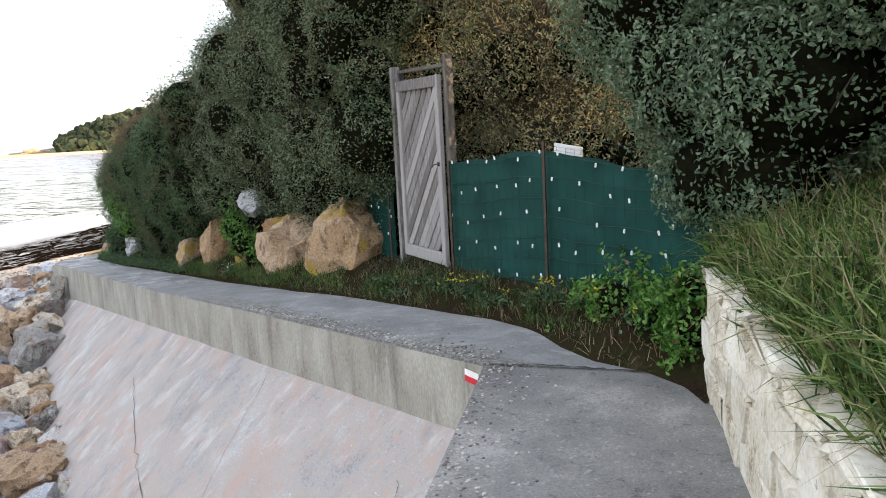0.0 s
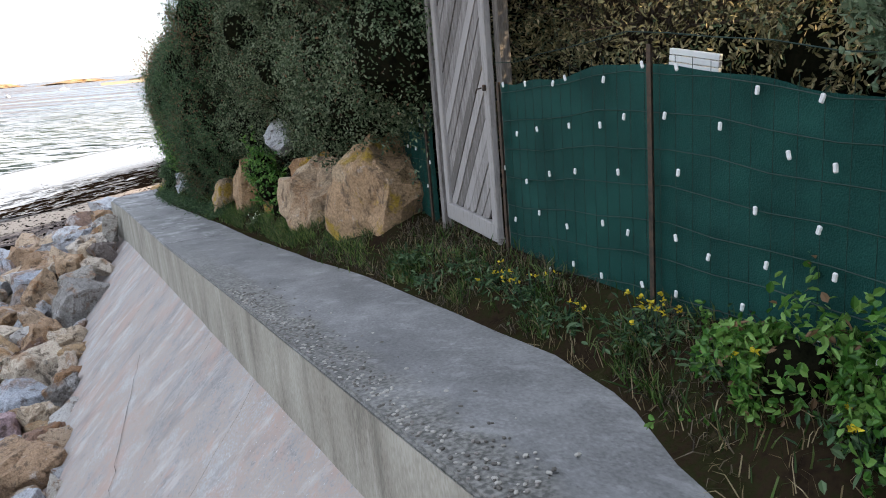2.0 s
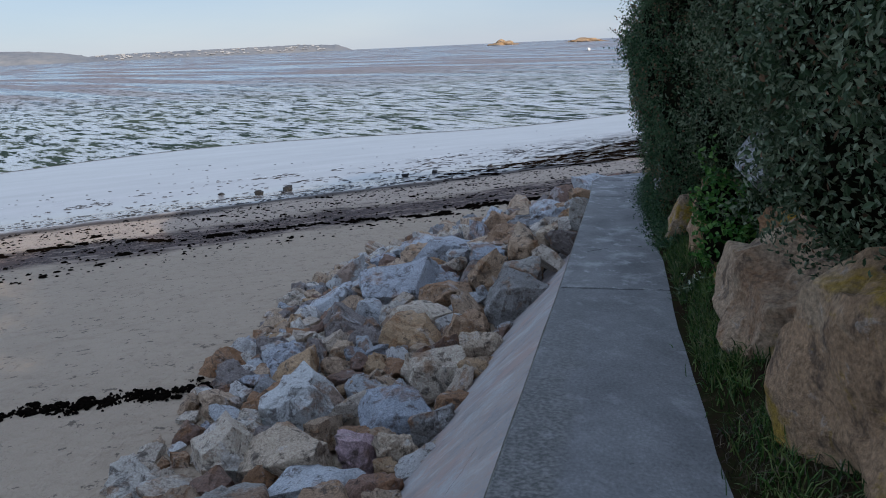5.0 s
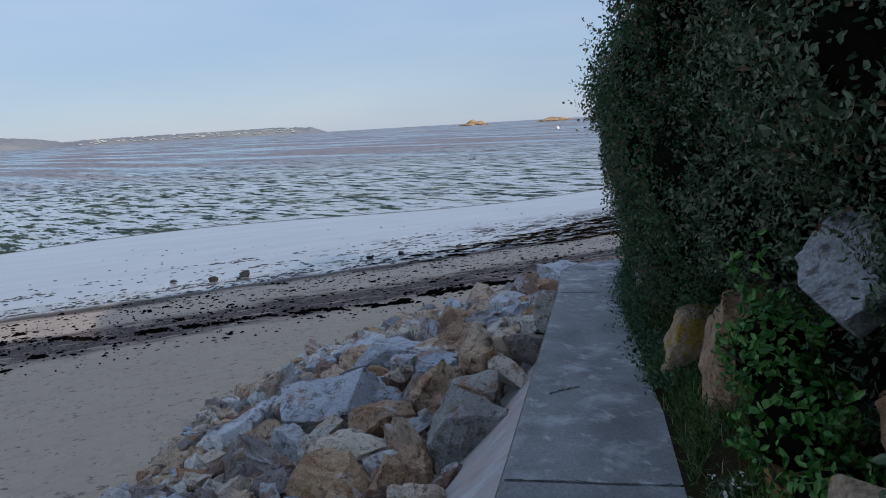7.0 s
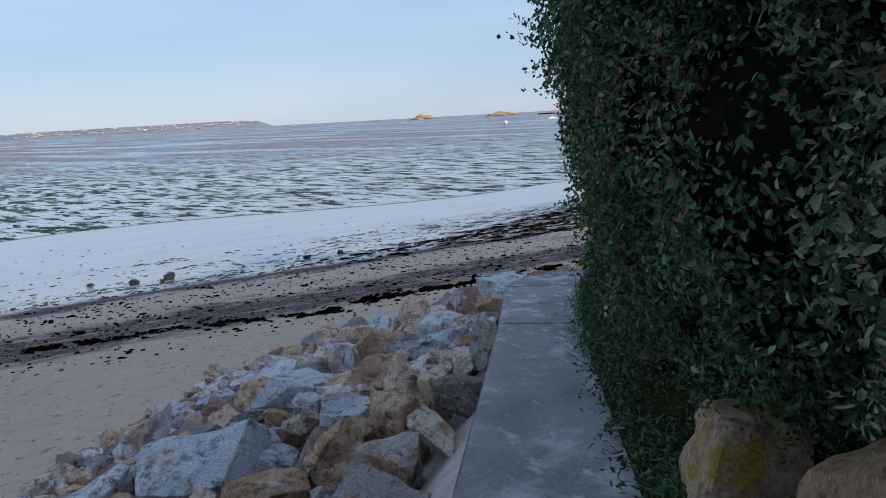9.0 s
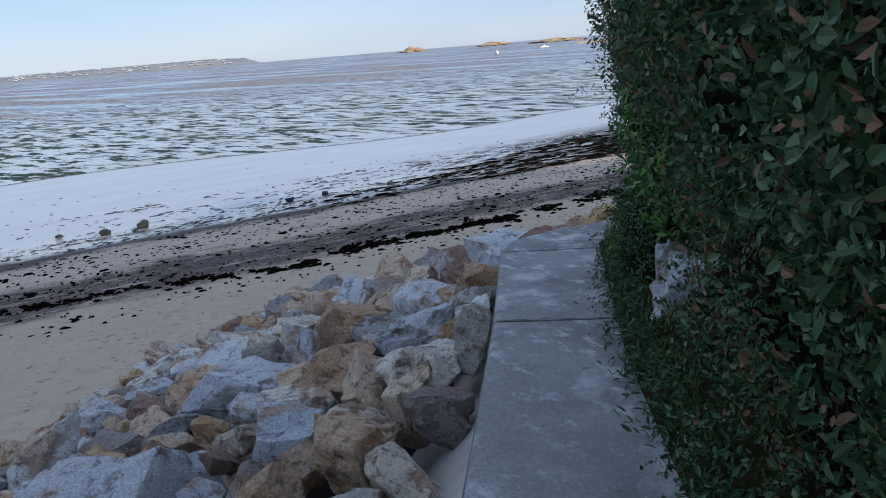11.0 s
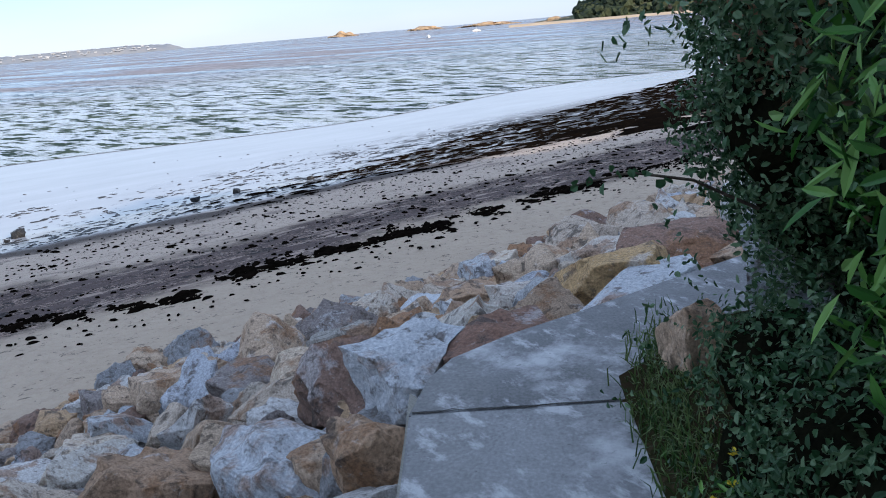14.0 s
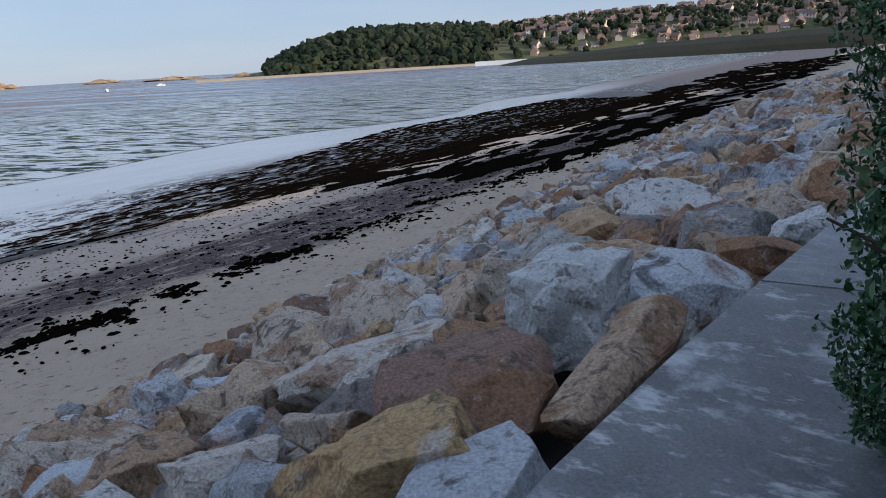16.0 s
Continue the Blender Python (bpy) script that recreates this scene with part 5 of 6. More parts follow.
for k, (x, y, w_, h_, tone) in enumerate(BY_WALL + BY_TURN + BY_START + MIDWAY):
    if any((x - q[0]) ** 2 + (y - q[1]) ** 2 < (0.34 * (w_ + q[2])) ** 2 for q in TAKEN):
        continue
    mat_, word = TONES[tone]
    ob = new("boulder", boulder_mesh("boulder", 600 + k, mat_, (w_ * 1.12, w_ * 0.85, max(h_, 0.4 * w_) * 1.12), cuts=5 + k % 5, rough=0.085, detail=0.08))
    ob.location = (x, y, heap_z(x, y) + 0.03)
    ob.rotation_euler = (rng.normal(0.05, 0.16), rng.normal(-0.08, 0.16), radians(8) + rng.normal(0, 0.3))
    tagged(ob, word + " angular quarried boulder in the sea-defence heap", "boulder", "sea-defence boulders")
    TAKEN.append((x, y, w_ * 1.05))
spots = []
tries = 0
while tries < 30000:
    tries += 1
    t, w = rng.random() ** 0.9, rng.random()
    ix, iy, iz = along(inner_line, t)
    ox, oy = along(OUTER, t)
    x, y = ix + (ox - ix) * w, iy + (oy - iy) * w
    size = rng.choice([0.30, 0.38, 0.46, 0.56, 0.68, 0.85], p=[0.16, 0.18, 0.20, 0.18, 0.16, 0.12]) * (1.0 if w < 0.75 else 0.75)
    if y > 12.5 and w < 0.7:
        size *= 1.55
    if y > 40:
        size *= 1.2
    w = max(w, 0.40 * size / math.hypot(ox - ix, oy - iy))
    x, y = ix + (ox - ix) * w, iy + (oy - iy) * w
    if all((x - p[0]) ** 2 + (y - p[1]) ** 2 > (0.375 * (size + p[3])) ** 2 for p in spots) and all((x - p[0]) ** 2 + (y - p[1]) ** 2 > (0.36 * size + 0.45 * p[2]) ** 2 for p in TAKEN):
        oz = beach_z(ox, oy)
        z = iz + (oz - iz) * w ** 0.85
        spots.append((x, y, z, size, w))
WALKED = [(-1.0, 0.0 + i * 0.5) for i in range(12)] + [(0.3, 6.0 + i * 0.5) for i in range(22)] + [(0.5 + 0.87 * i, 17.5 + 0.5 * i) for i in range(5)]
spots.sort(key=lambda p: min((p[0] - a) ** 2 + (p[1] - b) ** 2 for a, b in WALKED))
near_spots = spots[:225]
far_spots = spots[225:]


def rest(p):
    """Sunk a little into the heap, never above the path or through the wall."""
    x, y, z, size, w = p
    z += size * 0.05
    return x, y, z


for p in near_spots:
    x, y, z = rest(p)
    ob = new("boulder", STOCK[rng.integers(len(STOCK))])
    ob.location = (x, y, z)
    ob.rotation_euler = (rng.normal(0.15, 0.35), rng.normal(-0.25, 0.35), rng.uniform(0, 6.28))
    g = p[3] * rng.uniform(0.95, 1.18)
    ob.scale = (g * rng.uniform(1.0, 1.3), g * rng.uniform(0.8, 1.05), g * rng.uniform(0.75, 1.1))
    tagged(ob, "angular quarried boulder in the sea-defence heap" if p[3] < 0.6 else "large angular quarried boulder in the sea-defence heap", "boulder", "sea-defence boulders")
for i in range(160):
    t, w = 0.55 + rng.random() * 0.4, rng.random()
    ix, iy, iz = along(inner_line, t)
    ox, oy = along(OUTER, t)
    far_spots.append((ix + (ox - ix) * w, iy + (oy - iy) * w, iz + (beach_z(ox, oy) - iz) * w - 0.30, rng.uniform(0.4, 0.7), w))
V, F, base = [], [], 0
for p in far_spots:
    x, y, z = rest(p)
    me = STOCK[rng.integers(len(STOCK))]
    m = Matrix.LocRotScale((x, y, z), Euler((rng.normal(0.1, 0.35), rng.normal(-0.2, 0.35), rng.uniform(0, 6.28))), Vector((1, 1, 1)) * p[3] * rng.uniform(1.05, 1.3))
    V += [tuple(m @ v.co) for v in me.vertices]
    F += [tuple(base + q for q in f.vertices) for f in me.polygons]
    base += len(me.vertices)
tagged(new("boulder_heap", mesh_from("boulder_heap", V, F, ROCK_FAR)), "continuing heap of angular sea-defence boulders", "boulders", kind="stuff")
# rubble bed under the boulders, with the gaps' shade put into its colour
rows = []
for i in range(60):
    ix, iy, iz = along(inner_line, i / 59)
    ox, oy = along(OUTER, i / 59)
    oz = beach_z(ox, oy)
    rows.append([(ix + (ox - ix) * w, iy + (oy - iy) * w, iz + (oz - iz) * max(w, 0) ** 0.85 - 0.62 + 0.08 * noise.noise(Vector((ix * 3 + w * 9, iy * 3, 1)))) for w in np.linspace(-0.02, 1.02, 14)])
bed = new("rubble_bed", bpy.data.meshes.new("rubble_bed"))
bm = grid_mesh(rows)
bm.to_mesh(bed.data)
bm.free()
bed.data.materials.append(material("crevice_shade_rubble", [(0.008, 0.007, 0.006), (0.016, 0.014, 0.012), (0.030, 0.026, 0.023)], scale=6, rough=0.95, bump=1.0))
tagged(bed, "rubble coloured for the shade between the boulders", "rubble", kind="structure")

# the retaining stones along the inland side
KERB = [
    (1.42, 4.34, 0.74, 0.76, 0.90, 1.08, 8, GRANITE, 301, "large orange granite boulder with lichen beside the path"),
    (1.32, 5.78, 0.48, 0.62, 0.98, 0.92, -4, GRANITE, 302, "pale and brown granite boulder beside the path"),
    (1.24, 7.20, 0.24, 0.36, 0.48, 0.50, 8, GRANITE, 303, "small granite boulder half hidden by ivy"),
    (1.30, 8.82, 0.28, 0.58, 0.88, 0.98, -8, GRANITE, 304, "yellow-lichened granite boulder beside the path"),
    (1.18, 9.86, 0.04, 0.48, 0.56, 0.76, 4, GRANITE, 305, "mossy granite boulder under the hedge"),
    (1.50, 7.48, 1.14, 0.56, 0.62, 0.30, 25, PALE_STONE, 306, "pale blue-grey slab of rock leaning in the bank"),
    (1.62, 6.45, 0.62, 0.5, 0.6, 0.7, 50, GRANITE, 307, "brown granite boulder higher in the bank"),
    (1.20, 13.85, -0.32, 0.52, 0.60, 0.64, -6, PALE_STONE, 308, "pale grey boulder under the leafy bush"),
    (1.42, 13.05, -0.16, 0.54, 0.56, 0.62, 12, PALE_STONE, 309, "whitish boulder beside the leafy bush"),
    (1.16, 16.74, -0.54, 0.26, 0.38, 0.60, 12, BROWN_ROCK, 310, "reddish-brown upright stone at the path turn"),
    (1.60, 16.85, -0.20, 0.40, 0.50, 0.70, -20, PALE_STONE, 311, "pale upright stone under the bush"),
    (2.0, 16.9, -0.35, 0.5, 0.5, 0.7, 10, PALE_STONE, 312, "pale stone in the bank at the turn"),
]
for x, y, z, a, b, c, turn_, mat_, sd, lab in KERB:
    ob = new("boulder", boulder_mesh("boulder", sd, mat_, (a * 1.05, b * 1.05, c * 1.05), cuts=9, rough=0.085, detail=0.07))
    ob.location, ob.rotation_euler = (x, y, z), (0.06, -0.55 if sd == 306 else -0.05, radians(turn_))
    tagged(ob, lab, "boulder", "retaining boulders")

# ---- hedges and shrubs ----


def face_x(y, h):
    """Where the hedge's face stands at height h above the path."""
    base_ = right_x(min(y, 17)) + 0.12
    over = math.exp(-((y - 10.3) / 1.5) ** 2)
    lean = float(np.interp(h, [0, 0.6, 1.5, 1.95, 3.0, 4.5], [0.0, -0.02, -0.30, -0.42, -0.58, -0.45]))
    return base_ + lean * (0.45 + 0.75 * over) + 0.35 * math.exp(-((y - 6.8) / 1.3) ** 2) * (1 if h < 1.6 else 0.3)


def hedge_top(y):
    return float(np.interp(y, [3.5, 5, 6.5, 7.8, 9.0, 9.7, 10.6, 13.4, 16, 18], [5.2, 5.0, 4.6, 3.8, 3.05, 2.7, 2.45, 2.1, 1.6, 1.3]))


def hedge_lumps(y0, y1, seed, low=0.15, dx=0.0, rad=0.50):
    r = np.random.default_rng(seed)
    out = []
    y = y0
    while y < y1:
        top = hedge_top(y) - path_z(y)
        h = low
        while h < top - 0.3:
            rr = rad * r.uniform(0.55, 1.25)
            x = face_x(y, h) + rr * 0.92 + dx + r.uniform(-0.10, 0.24)
            out.append((x, y + r.uniform(-0.22, 0.22), path_z(y) + h + r.uniform(-0.15, 0.15), rr, rr * r.uniform(0.9, 1.2), rr * r.uniform(0.9, 1.2)))
            h += rad * 0.95
        y += rad * 1.05
    return out


shrub("hedge", (1.7, 5.2, 0.5), hedge_lumps(3.9, 6.6, 1, 1.30, 0.12), LEAF_HEDGE, (0.031, 0.016), 4700, "tall dense grey-green evergreen hedge above the granite boulders", 31, 30, "hedge", second=(LEAF_BROWN, 0.12), sprigs=420, depth=0.36, shrink=0.76)
shrub("hedge", (1.6, 7.8, 0.2), hedge_lumps(6.9, 8.9, 2, 1.35, 0.14), LEAF_HEDGE, (0.030, 0.015), 5000, "tall dense evergreen hedge beside the path", 32, 24, "hedge", second=(LEAF_BROWN, 0.12), sprigs=420, depth=0.36, shrink=0.76)
shrub("hedge", (1.5, 10.2, -0.1), hedge_lumps(9.0, 10.1, 3, 1.08) + hedge_lumps(10.2, 11.4, 13, 0.62), LEAF_DARK, (0.028, 0.016), 4600, "dark evergreen hedge overhanging the path", 33, 40, "hedge", second=(LEAF_BROWN, 0.15), sprigs=420, depth=0.36, shrink=0.76)
shrub("hedge", (1.5, 12.4, -0.3), hedge_lumps(11.5, 12.35, 4, 0.35) + [(1.27, 12.6, 0.1, 0.38, 0.34, 0.4), (1.27, 12.6, 0.6, 0.40, 0.36, 0.4)], LEAF_DARK, (0.028, 0.016), 4600, "dark evergreen hedge close along the path", 34, 24, "hedge", second=(LEAF_BROWN, 0.45), sprigs=420, depth=0.36, shrink=0.76)
shrub("hedge", (1.8, 15.2, -0.5), hedge_lumps(12.75, 16.4, 5, 1.5, 0.10), LEAF_DARK, (0.029, 0.017), 4200, "evergreen hedge above the leafy bush", 35, 24, "hedge", second=(LEAF_BROWN, 0.45), sprigs=420, depth=0.36, shrink=0.76)
# the masses behind, seen through gaps
BACK = []
rng = np.random.default_rng(8)
for y in np.arange(-2.5, 17.5, 0.85):
    for h in (0.9, 1.9, 2.9, 3.9):
        zt = hedge_top(max(3.5, y)) if y > 3 else 6.5
        if path_z(y) + h + 0.3 > zt:
            continue
        if y < 1.2 and h > 3.0 and y > -0.4:
            continue
        BACK.append((2.75 + rng.uniform(-0.1, 0.3) - (0.35 if y < 3.6 else 0.0), y, path_z(y) + h + 0.2, 0.75, 0.7, 0.75))
for y in np.arange(4.2, 16.5, 0.8):
    BACK.append((2.05, y, path_z(y) + 0.55, 0.6, 0.6, 0.55))
OLIVE = [q for i, q in enumerate(BACK) if q[1] < 4.2 and (q[2] < 3.6 or i % 2)]
BACK = [q for q in BACK if q[1] >= 4.2]
shrub("shrub", (2.6, 1.5, 0.9), OLIVE, LEAF_OLIVE, (0.040, 0.014), 2200, "olive-brown twiggy shrub behind the gate and fence", 46, 220, depth=0.8, second=(LEAF_HEDGE, 0.5), shrink=0.42, sprigs=260)
shrub("hedge", (2.9, 7, 0.8), BACK, LEAF_GREY, (0.05, 0.022), 800, "dim mass of shrubs behind the fence and hedge", 36, 60, "hedge", second=(LEAF_BROWN, 0.3))
# grey-green shrub over the low wall and the fence end
GREY = []
for x, y, z, r_ in ((1.30, -0.55, 2.25, 0.55), (1.55, 0.05, 2.75, 0.62), (1.35, -0.9, 2.95, 0.65), (1.05, -1.25, 2.15, 0.52), (1.2, -1.6, 2.75, 0.62), (0.98, -1.15, 1.72, 0.32), (1.10, -0.75, 1.70, 0.34), (1.7, 0.35, 3.4, 0.7), (1.3, -0.6, 3.6, 0.7), (1.1, -1.5, 3.5, 0.7), (1.35, -2.05, 2.35, 0.5), (0.85, -2.2, 3.3, 0.55), (0.75, -2.35, 2.75, 0.40), (1.75, 0.0, 4.1, 0.7), (1.2, -1.1, 4.2, 0.7), (1.6, -1.2, 2.4, 0.7), (1.7, -0.4, 2.2, 0.6)):
    GREY.append((x, y, z, r_, r_, r_ * 0.92))
shrub("shrub", (1.4, -1.0, 1.3), GREY, LEAF_GREY, (0.033, 0.016), 5200, "large grey-green seaside shrub leaning over the fence", 37, 26, depth=0.3)
# leafy bush at the bend, and the ivy clump between the granite boulders
BUSH = [(1.42, 14.75, 0.15, 0.42, 0.5, 0.45), (1.36, 15.15, -0.02, 0.32, 0.34, 0.34), (1.32, 14.3, 0.55, 0.42, 0.45, 0.36), (1.30, 14.95, 0.65, 0.42, 0.45, 0.45), (1.45, 13.75, 0.66, 0.45, 0.45, 0.38), (1.50, 13.2, 0.82, 0.42, 0.45, 0.38), (1.68, 12.75, 0.80, 0.4, 0.4, 0.42), (1.30, 14.15, 0.22, 0.30, 0.26, 0.26)]
shrub("bush", (1.4, 15.2, -0.4), BUSH, LEAF_BUSH, (0.085, 0.024), 1000, "glossy green leafy bush hanging over the path", 38, 26, depth=0.4, sprigs=40)
LOW = [(right_x(y) + 0.30 + 0.05 * math.sin(y * 7), y, path_z(y) + h, 0.24, 0.26, 0.24) for y in np.arange(14.55, 15.9, 0.3) for h in (0.18, 0.5)]
shrub("bush", (1.2, 15.0, -0.5), LOW, LEAF_DARK, (0.026, 0.015), 3800, "low dark green undergrowth between the path and the bush", 47, 10, depth=0.4, sprigs=90)
SMALL = [(1.36, 16.3, 0.58, 0.36, 0.4, 0.42), (1.46, 16.35, 0.22, 0.28, 0.32, 0.28), (1.66, 16.7, 0.35, 0.36, 0.36, 0.45), (1.45, 16.6, 1.1, 0.42, 0.45, 0.45), (2.1, 17.1, 0.3, 0.5, 0.45, 0.6), (2.94, 18.02, -0.40, 0.38, 0.42, 0.40), (2.94, 18.02, 0.15, 0.40, 0.44, 0.45), (2.97, 18.0, 0.65, 0.42, 0.45, 0.4), (2.9, 17.6, 0.1, 0.5, 0.5, 0.6), (3.75, 18.15, 0.1, 0.5, 0.5, 0.6), (4.7, 18.75, 0.1, 0.55, 0.55, 0.65), (5.7, 19.4, 0.2, 0.6, 0.6, 0.7), (2.05, 16.85, 1.1, 0.42, 0.42, 0.5), (3.3, 17.6, 0.8, 0.6, 0.6, 0.6), (4.6, 18.5, 0.9, 0.6, 0.6, 0.6)]
shrub("bush", (2.0, 17.0, -0.5), SMALL, LEAF_DARK, (0.028, 0.018), 7500, "round-leaved dark green bush at the path turn", 39, 30, depth=0.45, sprigs=60, shrink=0.72)
IVY = [(1.12, 7.38, 0.80, 0.17, 0.20, 0.20), (1.16, 7.15, 0.60, 0.19, 0.22, 0.22), (1.24, 6.92, 0.38, 0.18, 0.20, 0.20)]
shrub("ivy", (1.25, 7.3, 0.2), IVY, LEAF_BUSH, (0.042, 0.026), 2400, "green ivy clump growing between the boulders", 40, 8, "ivy", depth=0.35, sprigs=14)
FRONT = [(0.82, -0.60, 0.94, 0.17, 0.21, 0.19), (0.90, -0.16, 0.96, 0.17, 0.19, 0.18), (0.70, -0.90, 0.96, 0.15, 0.17, 0.18), (0.94, 0.10, 0.93, 0.11, 0.14, 0.11), (0.77, -0.85, 1.16, 0.12, 0.14, 0.11)]
shrub("bush", (0.8, -0.6, 0.8), FRONT, LEAF_BUSH, (0.034, 0.021), 11000, "low green bush in front of the fence", 41, 10, depth=0.45, sprigs=45, shrink=0.55, second=(LEAF_BROWN, 0.16))
# a bare twiggy tree behind the gate
tree = thing("tree", (2.6, 2.6, 0.9), "bare twiggy tree behind the gate", "tree")
bm = bmesh.new()
rng = np.random.default_rng(52)
tube(bm, [(0, 0, 0), (0.05, -0.1, 1.2), (-0.1, -0.3, 2.2)], [0.09, 0.07, 0.045], 8)
part("trunk", bm, BARK, tree)
bm = bmesh.new()
for i in range(90):
    s0 = Vector((rng.uniform(-0.1, 0.1), rng.uniform(-0.4, 0.1), rng.uniform(0.6, 2.2)))
    d = Vector((rng.normal(-0.3, 0.4), rng.normal(-0.1, 0.8), rng.uniform(0.5, 1.3)))
    m1 = s0 + d * 0.5 + Vector(rng.normal(0, 0.08, 3))
    tube(bm, [s0, m1, s0 + d + Vector(rng.normal(0, 0.12, 3))], [0.016, 0.010, 0.003], 5)
    for j in range(3):
        tube(bm, [m1, m1 + d * 0.3 + Vector(rng.normal(0, 0.25, 3))], [0.006, 0.002], 4)
tagged(part("branch_crown", bm, BARK, tree), kind="stuff")

# a loose branch with round leaves reaching over the path
branch = thing("branch", (1.15, 16.05, 0.30), "loose leafy branch reaching out over the path", "branch")
bm = bmesh.new()
line = [(0.0, 0.0, 0.0), (-0.22, -0.06, 0.12), (-0.42, -0.12, 0.17), (-0.60, -0.16, 0.15)]
tube(bm, line, [0.006, 0.005, 0.004, 0.002], 5)
part("stem", bm, BARK, branch)
rng = np.random.default_rng(14)
for i in range(17):
    t = 0.25 + 0.75 * i / 16
    q = along(line, t)
    side = 1 if i % 2 else -1
    n_ = np.array([[rng.normal(0, 0.3), -0.8, 0.5]])
    p_ = np.array([[q[0], q[1], q[2] + 0.012 * side]])
    part("leaf", leaf_mesh("leaf", p_, n_ + 0.0, 0.036, 0.028, LEAF_DARK, rng), None, branch)

# ---- grass and small plants ----
rng = np.random.default_rng(61)
UP = np.array([0, 0, 1.0])


def grass(name, roots, length, width, mat, label, droop=0.5):
    me = blade_mesh(name, np.array(roots), np.tile(UP, (len(roots), 1)), length, width, mat, rng, droop)
    return tagged(new(name, me), label, "grass", kind="stuff")


R1, R2 = [], []
for i in range(34000):
    t, d = rng.uniform(-0.5, 5.2), 0.13 + rng.exponential(0.5)
    if d > 2.2:
        continue
    z = float(np.interp(d, [0.16, 0.28, 0.7, 1.2, 2.2], [1.24, 1.36, 1.5, 1.75, 2.1]))
    p = wall_pt(t, d, z - 0.02)
    (R1 if rng.random() < 0.86 else R2).append(p)
grass("long_grass", R1, 0.34, 0.0052, GRASS, "long green grass spilling over the low wall", 0.9)
grass("dry_grass", R2, 0.40, 0.0030, GRASS_DRY, "dry straw-coloured grass on the upper bank", 0.7)
R3, R4 = [], []
for i in range(26000):
    y = rng.uniform(-0.4, 17.2)
    clump = noise.noise(Vector((y * 1.5, 3, 0))) + 0.5 * noise.noise(Vector((y * 4, 9, 0)))
    d = 0.02 + rng.exponential(0.15)
    if clump + 1.1 * noise.noise(Vector((d * 5, y * 2.2, 1))) < 0.02 and rng.random() < 0.93:
        continue
    if d > 0.6 or (y < 3 and rng.random() < 0.25) or (y > 9.5 and rng.random() < 0.75):
        continue
    x = right_x(y) + d
    (R3 if rng.random() < 0.9 else R4).append((x, y, bank_z(x, y) - 0.01))
grass("grass_verge", R3, 0.13, 0.0034, GRASS_VERGE, "short green grass verge along the path", 0.7)
for i in range(700):
    y = rng.uniform(-0.9, 4.0)
    x = right_x(y) + abs(rng.normal(0, 0.22)) - 0.03
    if noise.noise(Vector((x * 3, y * 2.2, 7))) > -0.1:
        R4.append((x, y, bank_z(x, y) - 0.005))
grass("dry_verge", R4, 0.12, 0.0022, GRASS_DRY, "dry stalks in the verge", 0.7)
R7 = []
for i in range(5200):
    y = rng.uniform(-0.8, 5.0)
    x = right_x(y) + rng.uniform(-0.02, 0.62)
    if noise.noise(Vector((x * 2.5, y * 1.7, 11))) > -0.15:
        R7.append((x, y, bank_z(x, y)))
grass("dead_grass", R7, 0.085, 0.0022, GRASS_DEAD, "matted dead grass and twigs on the verge", 1.6)
R6 = []
for x, y, z, a, b_, *_ in KERB[:5]:
    for i in range(420):
        px, py = x - a * 0.5 - abs(rng.normal(0, 0.07)) + 0.04, y + rng.uniform(-0.62, 0.62) * b_
        R6.append((px, py, bank_z(px, py) - 0.01))
grass("grass_tufts", R6, 0.13, 0.0034, GRASS, "green grass tufts at the foot of the granite boulders", 0.7)
R5 = []
for cx, cy, k in ((0.98, 16.35, 900), (0.98, 15.4, 1600), (1.0, 16.0, 1200), (0.97, 14.7, 1500), (0.95, 14.0, 1200), (0.93, 13.3, 900), (2.3, 17.3, 300), (1.06, 16.65, 1500), (1.12, 16.9, 1200)):
    for i in range(k):
        x, y = cx + rng.normal(0, 0.07), cy + rng.normal(0, 0.22)
        R5.append((x, y, path_z(y) + 0.0 + max(0, x - 0.9) * 0.5))
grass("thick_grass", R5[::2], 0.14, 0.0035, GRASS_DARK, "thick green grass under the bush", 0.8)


def weed_plant(at, size, flowers, seed, mat=LEAF_BRIGHT, petal=PETAL, label="leafy weed with small yellow flowers on the bank"):
    r = np.random.default_rng(seed)
    ob = thing("weed", at, label, "weed", "weeds on the bank")
    k = int(240 * size / 0.2)
    p = r.normal(0, 1, (k, 3)) * np.array([size * 0.5, size * 0.6, size * 0.32])
    p[:, 2] = np.abs(p[:, 2]) * 0.9
    tagged(part("foliage", leaf_mesh("foliage", p, np.tile(UP, (k, 1)), 0.045, 0.016, mat, r), None, ob), kind="stuff")
    if flowers:
        c = r.normal(0, 1, (flowers, 3)) * np.array([size * 0.45, size * 0.5, 0.02]) + np.array([0, 0, size * 0.75])
        q = np.repeat(c, 5, axis=0) + r.normal(0, 0.005, (flowers * 5, 3))
        tagged(part("blossom", leaf_mesh("blossom", q, np.tile(UP, (len(q), 1)), 0.018, 0.014, petal, r), None, ob), kind="stuff")
        bm = bmesh.new()
        for x, y, z in c:
            tube(bm, [(x * 0.5, y * 0.5, 0), (x, y, z)], [0.002, 0.0015], 4)
        tagged(part("stalk_tuft", bm, WIRE, ob), kind="stuff")


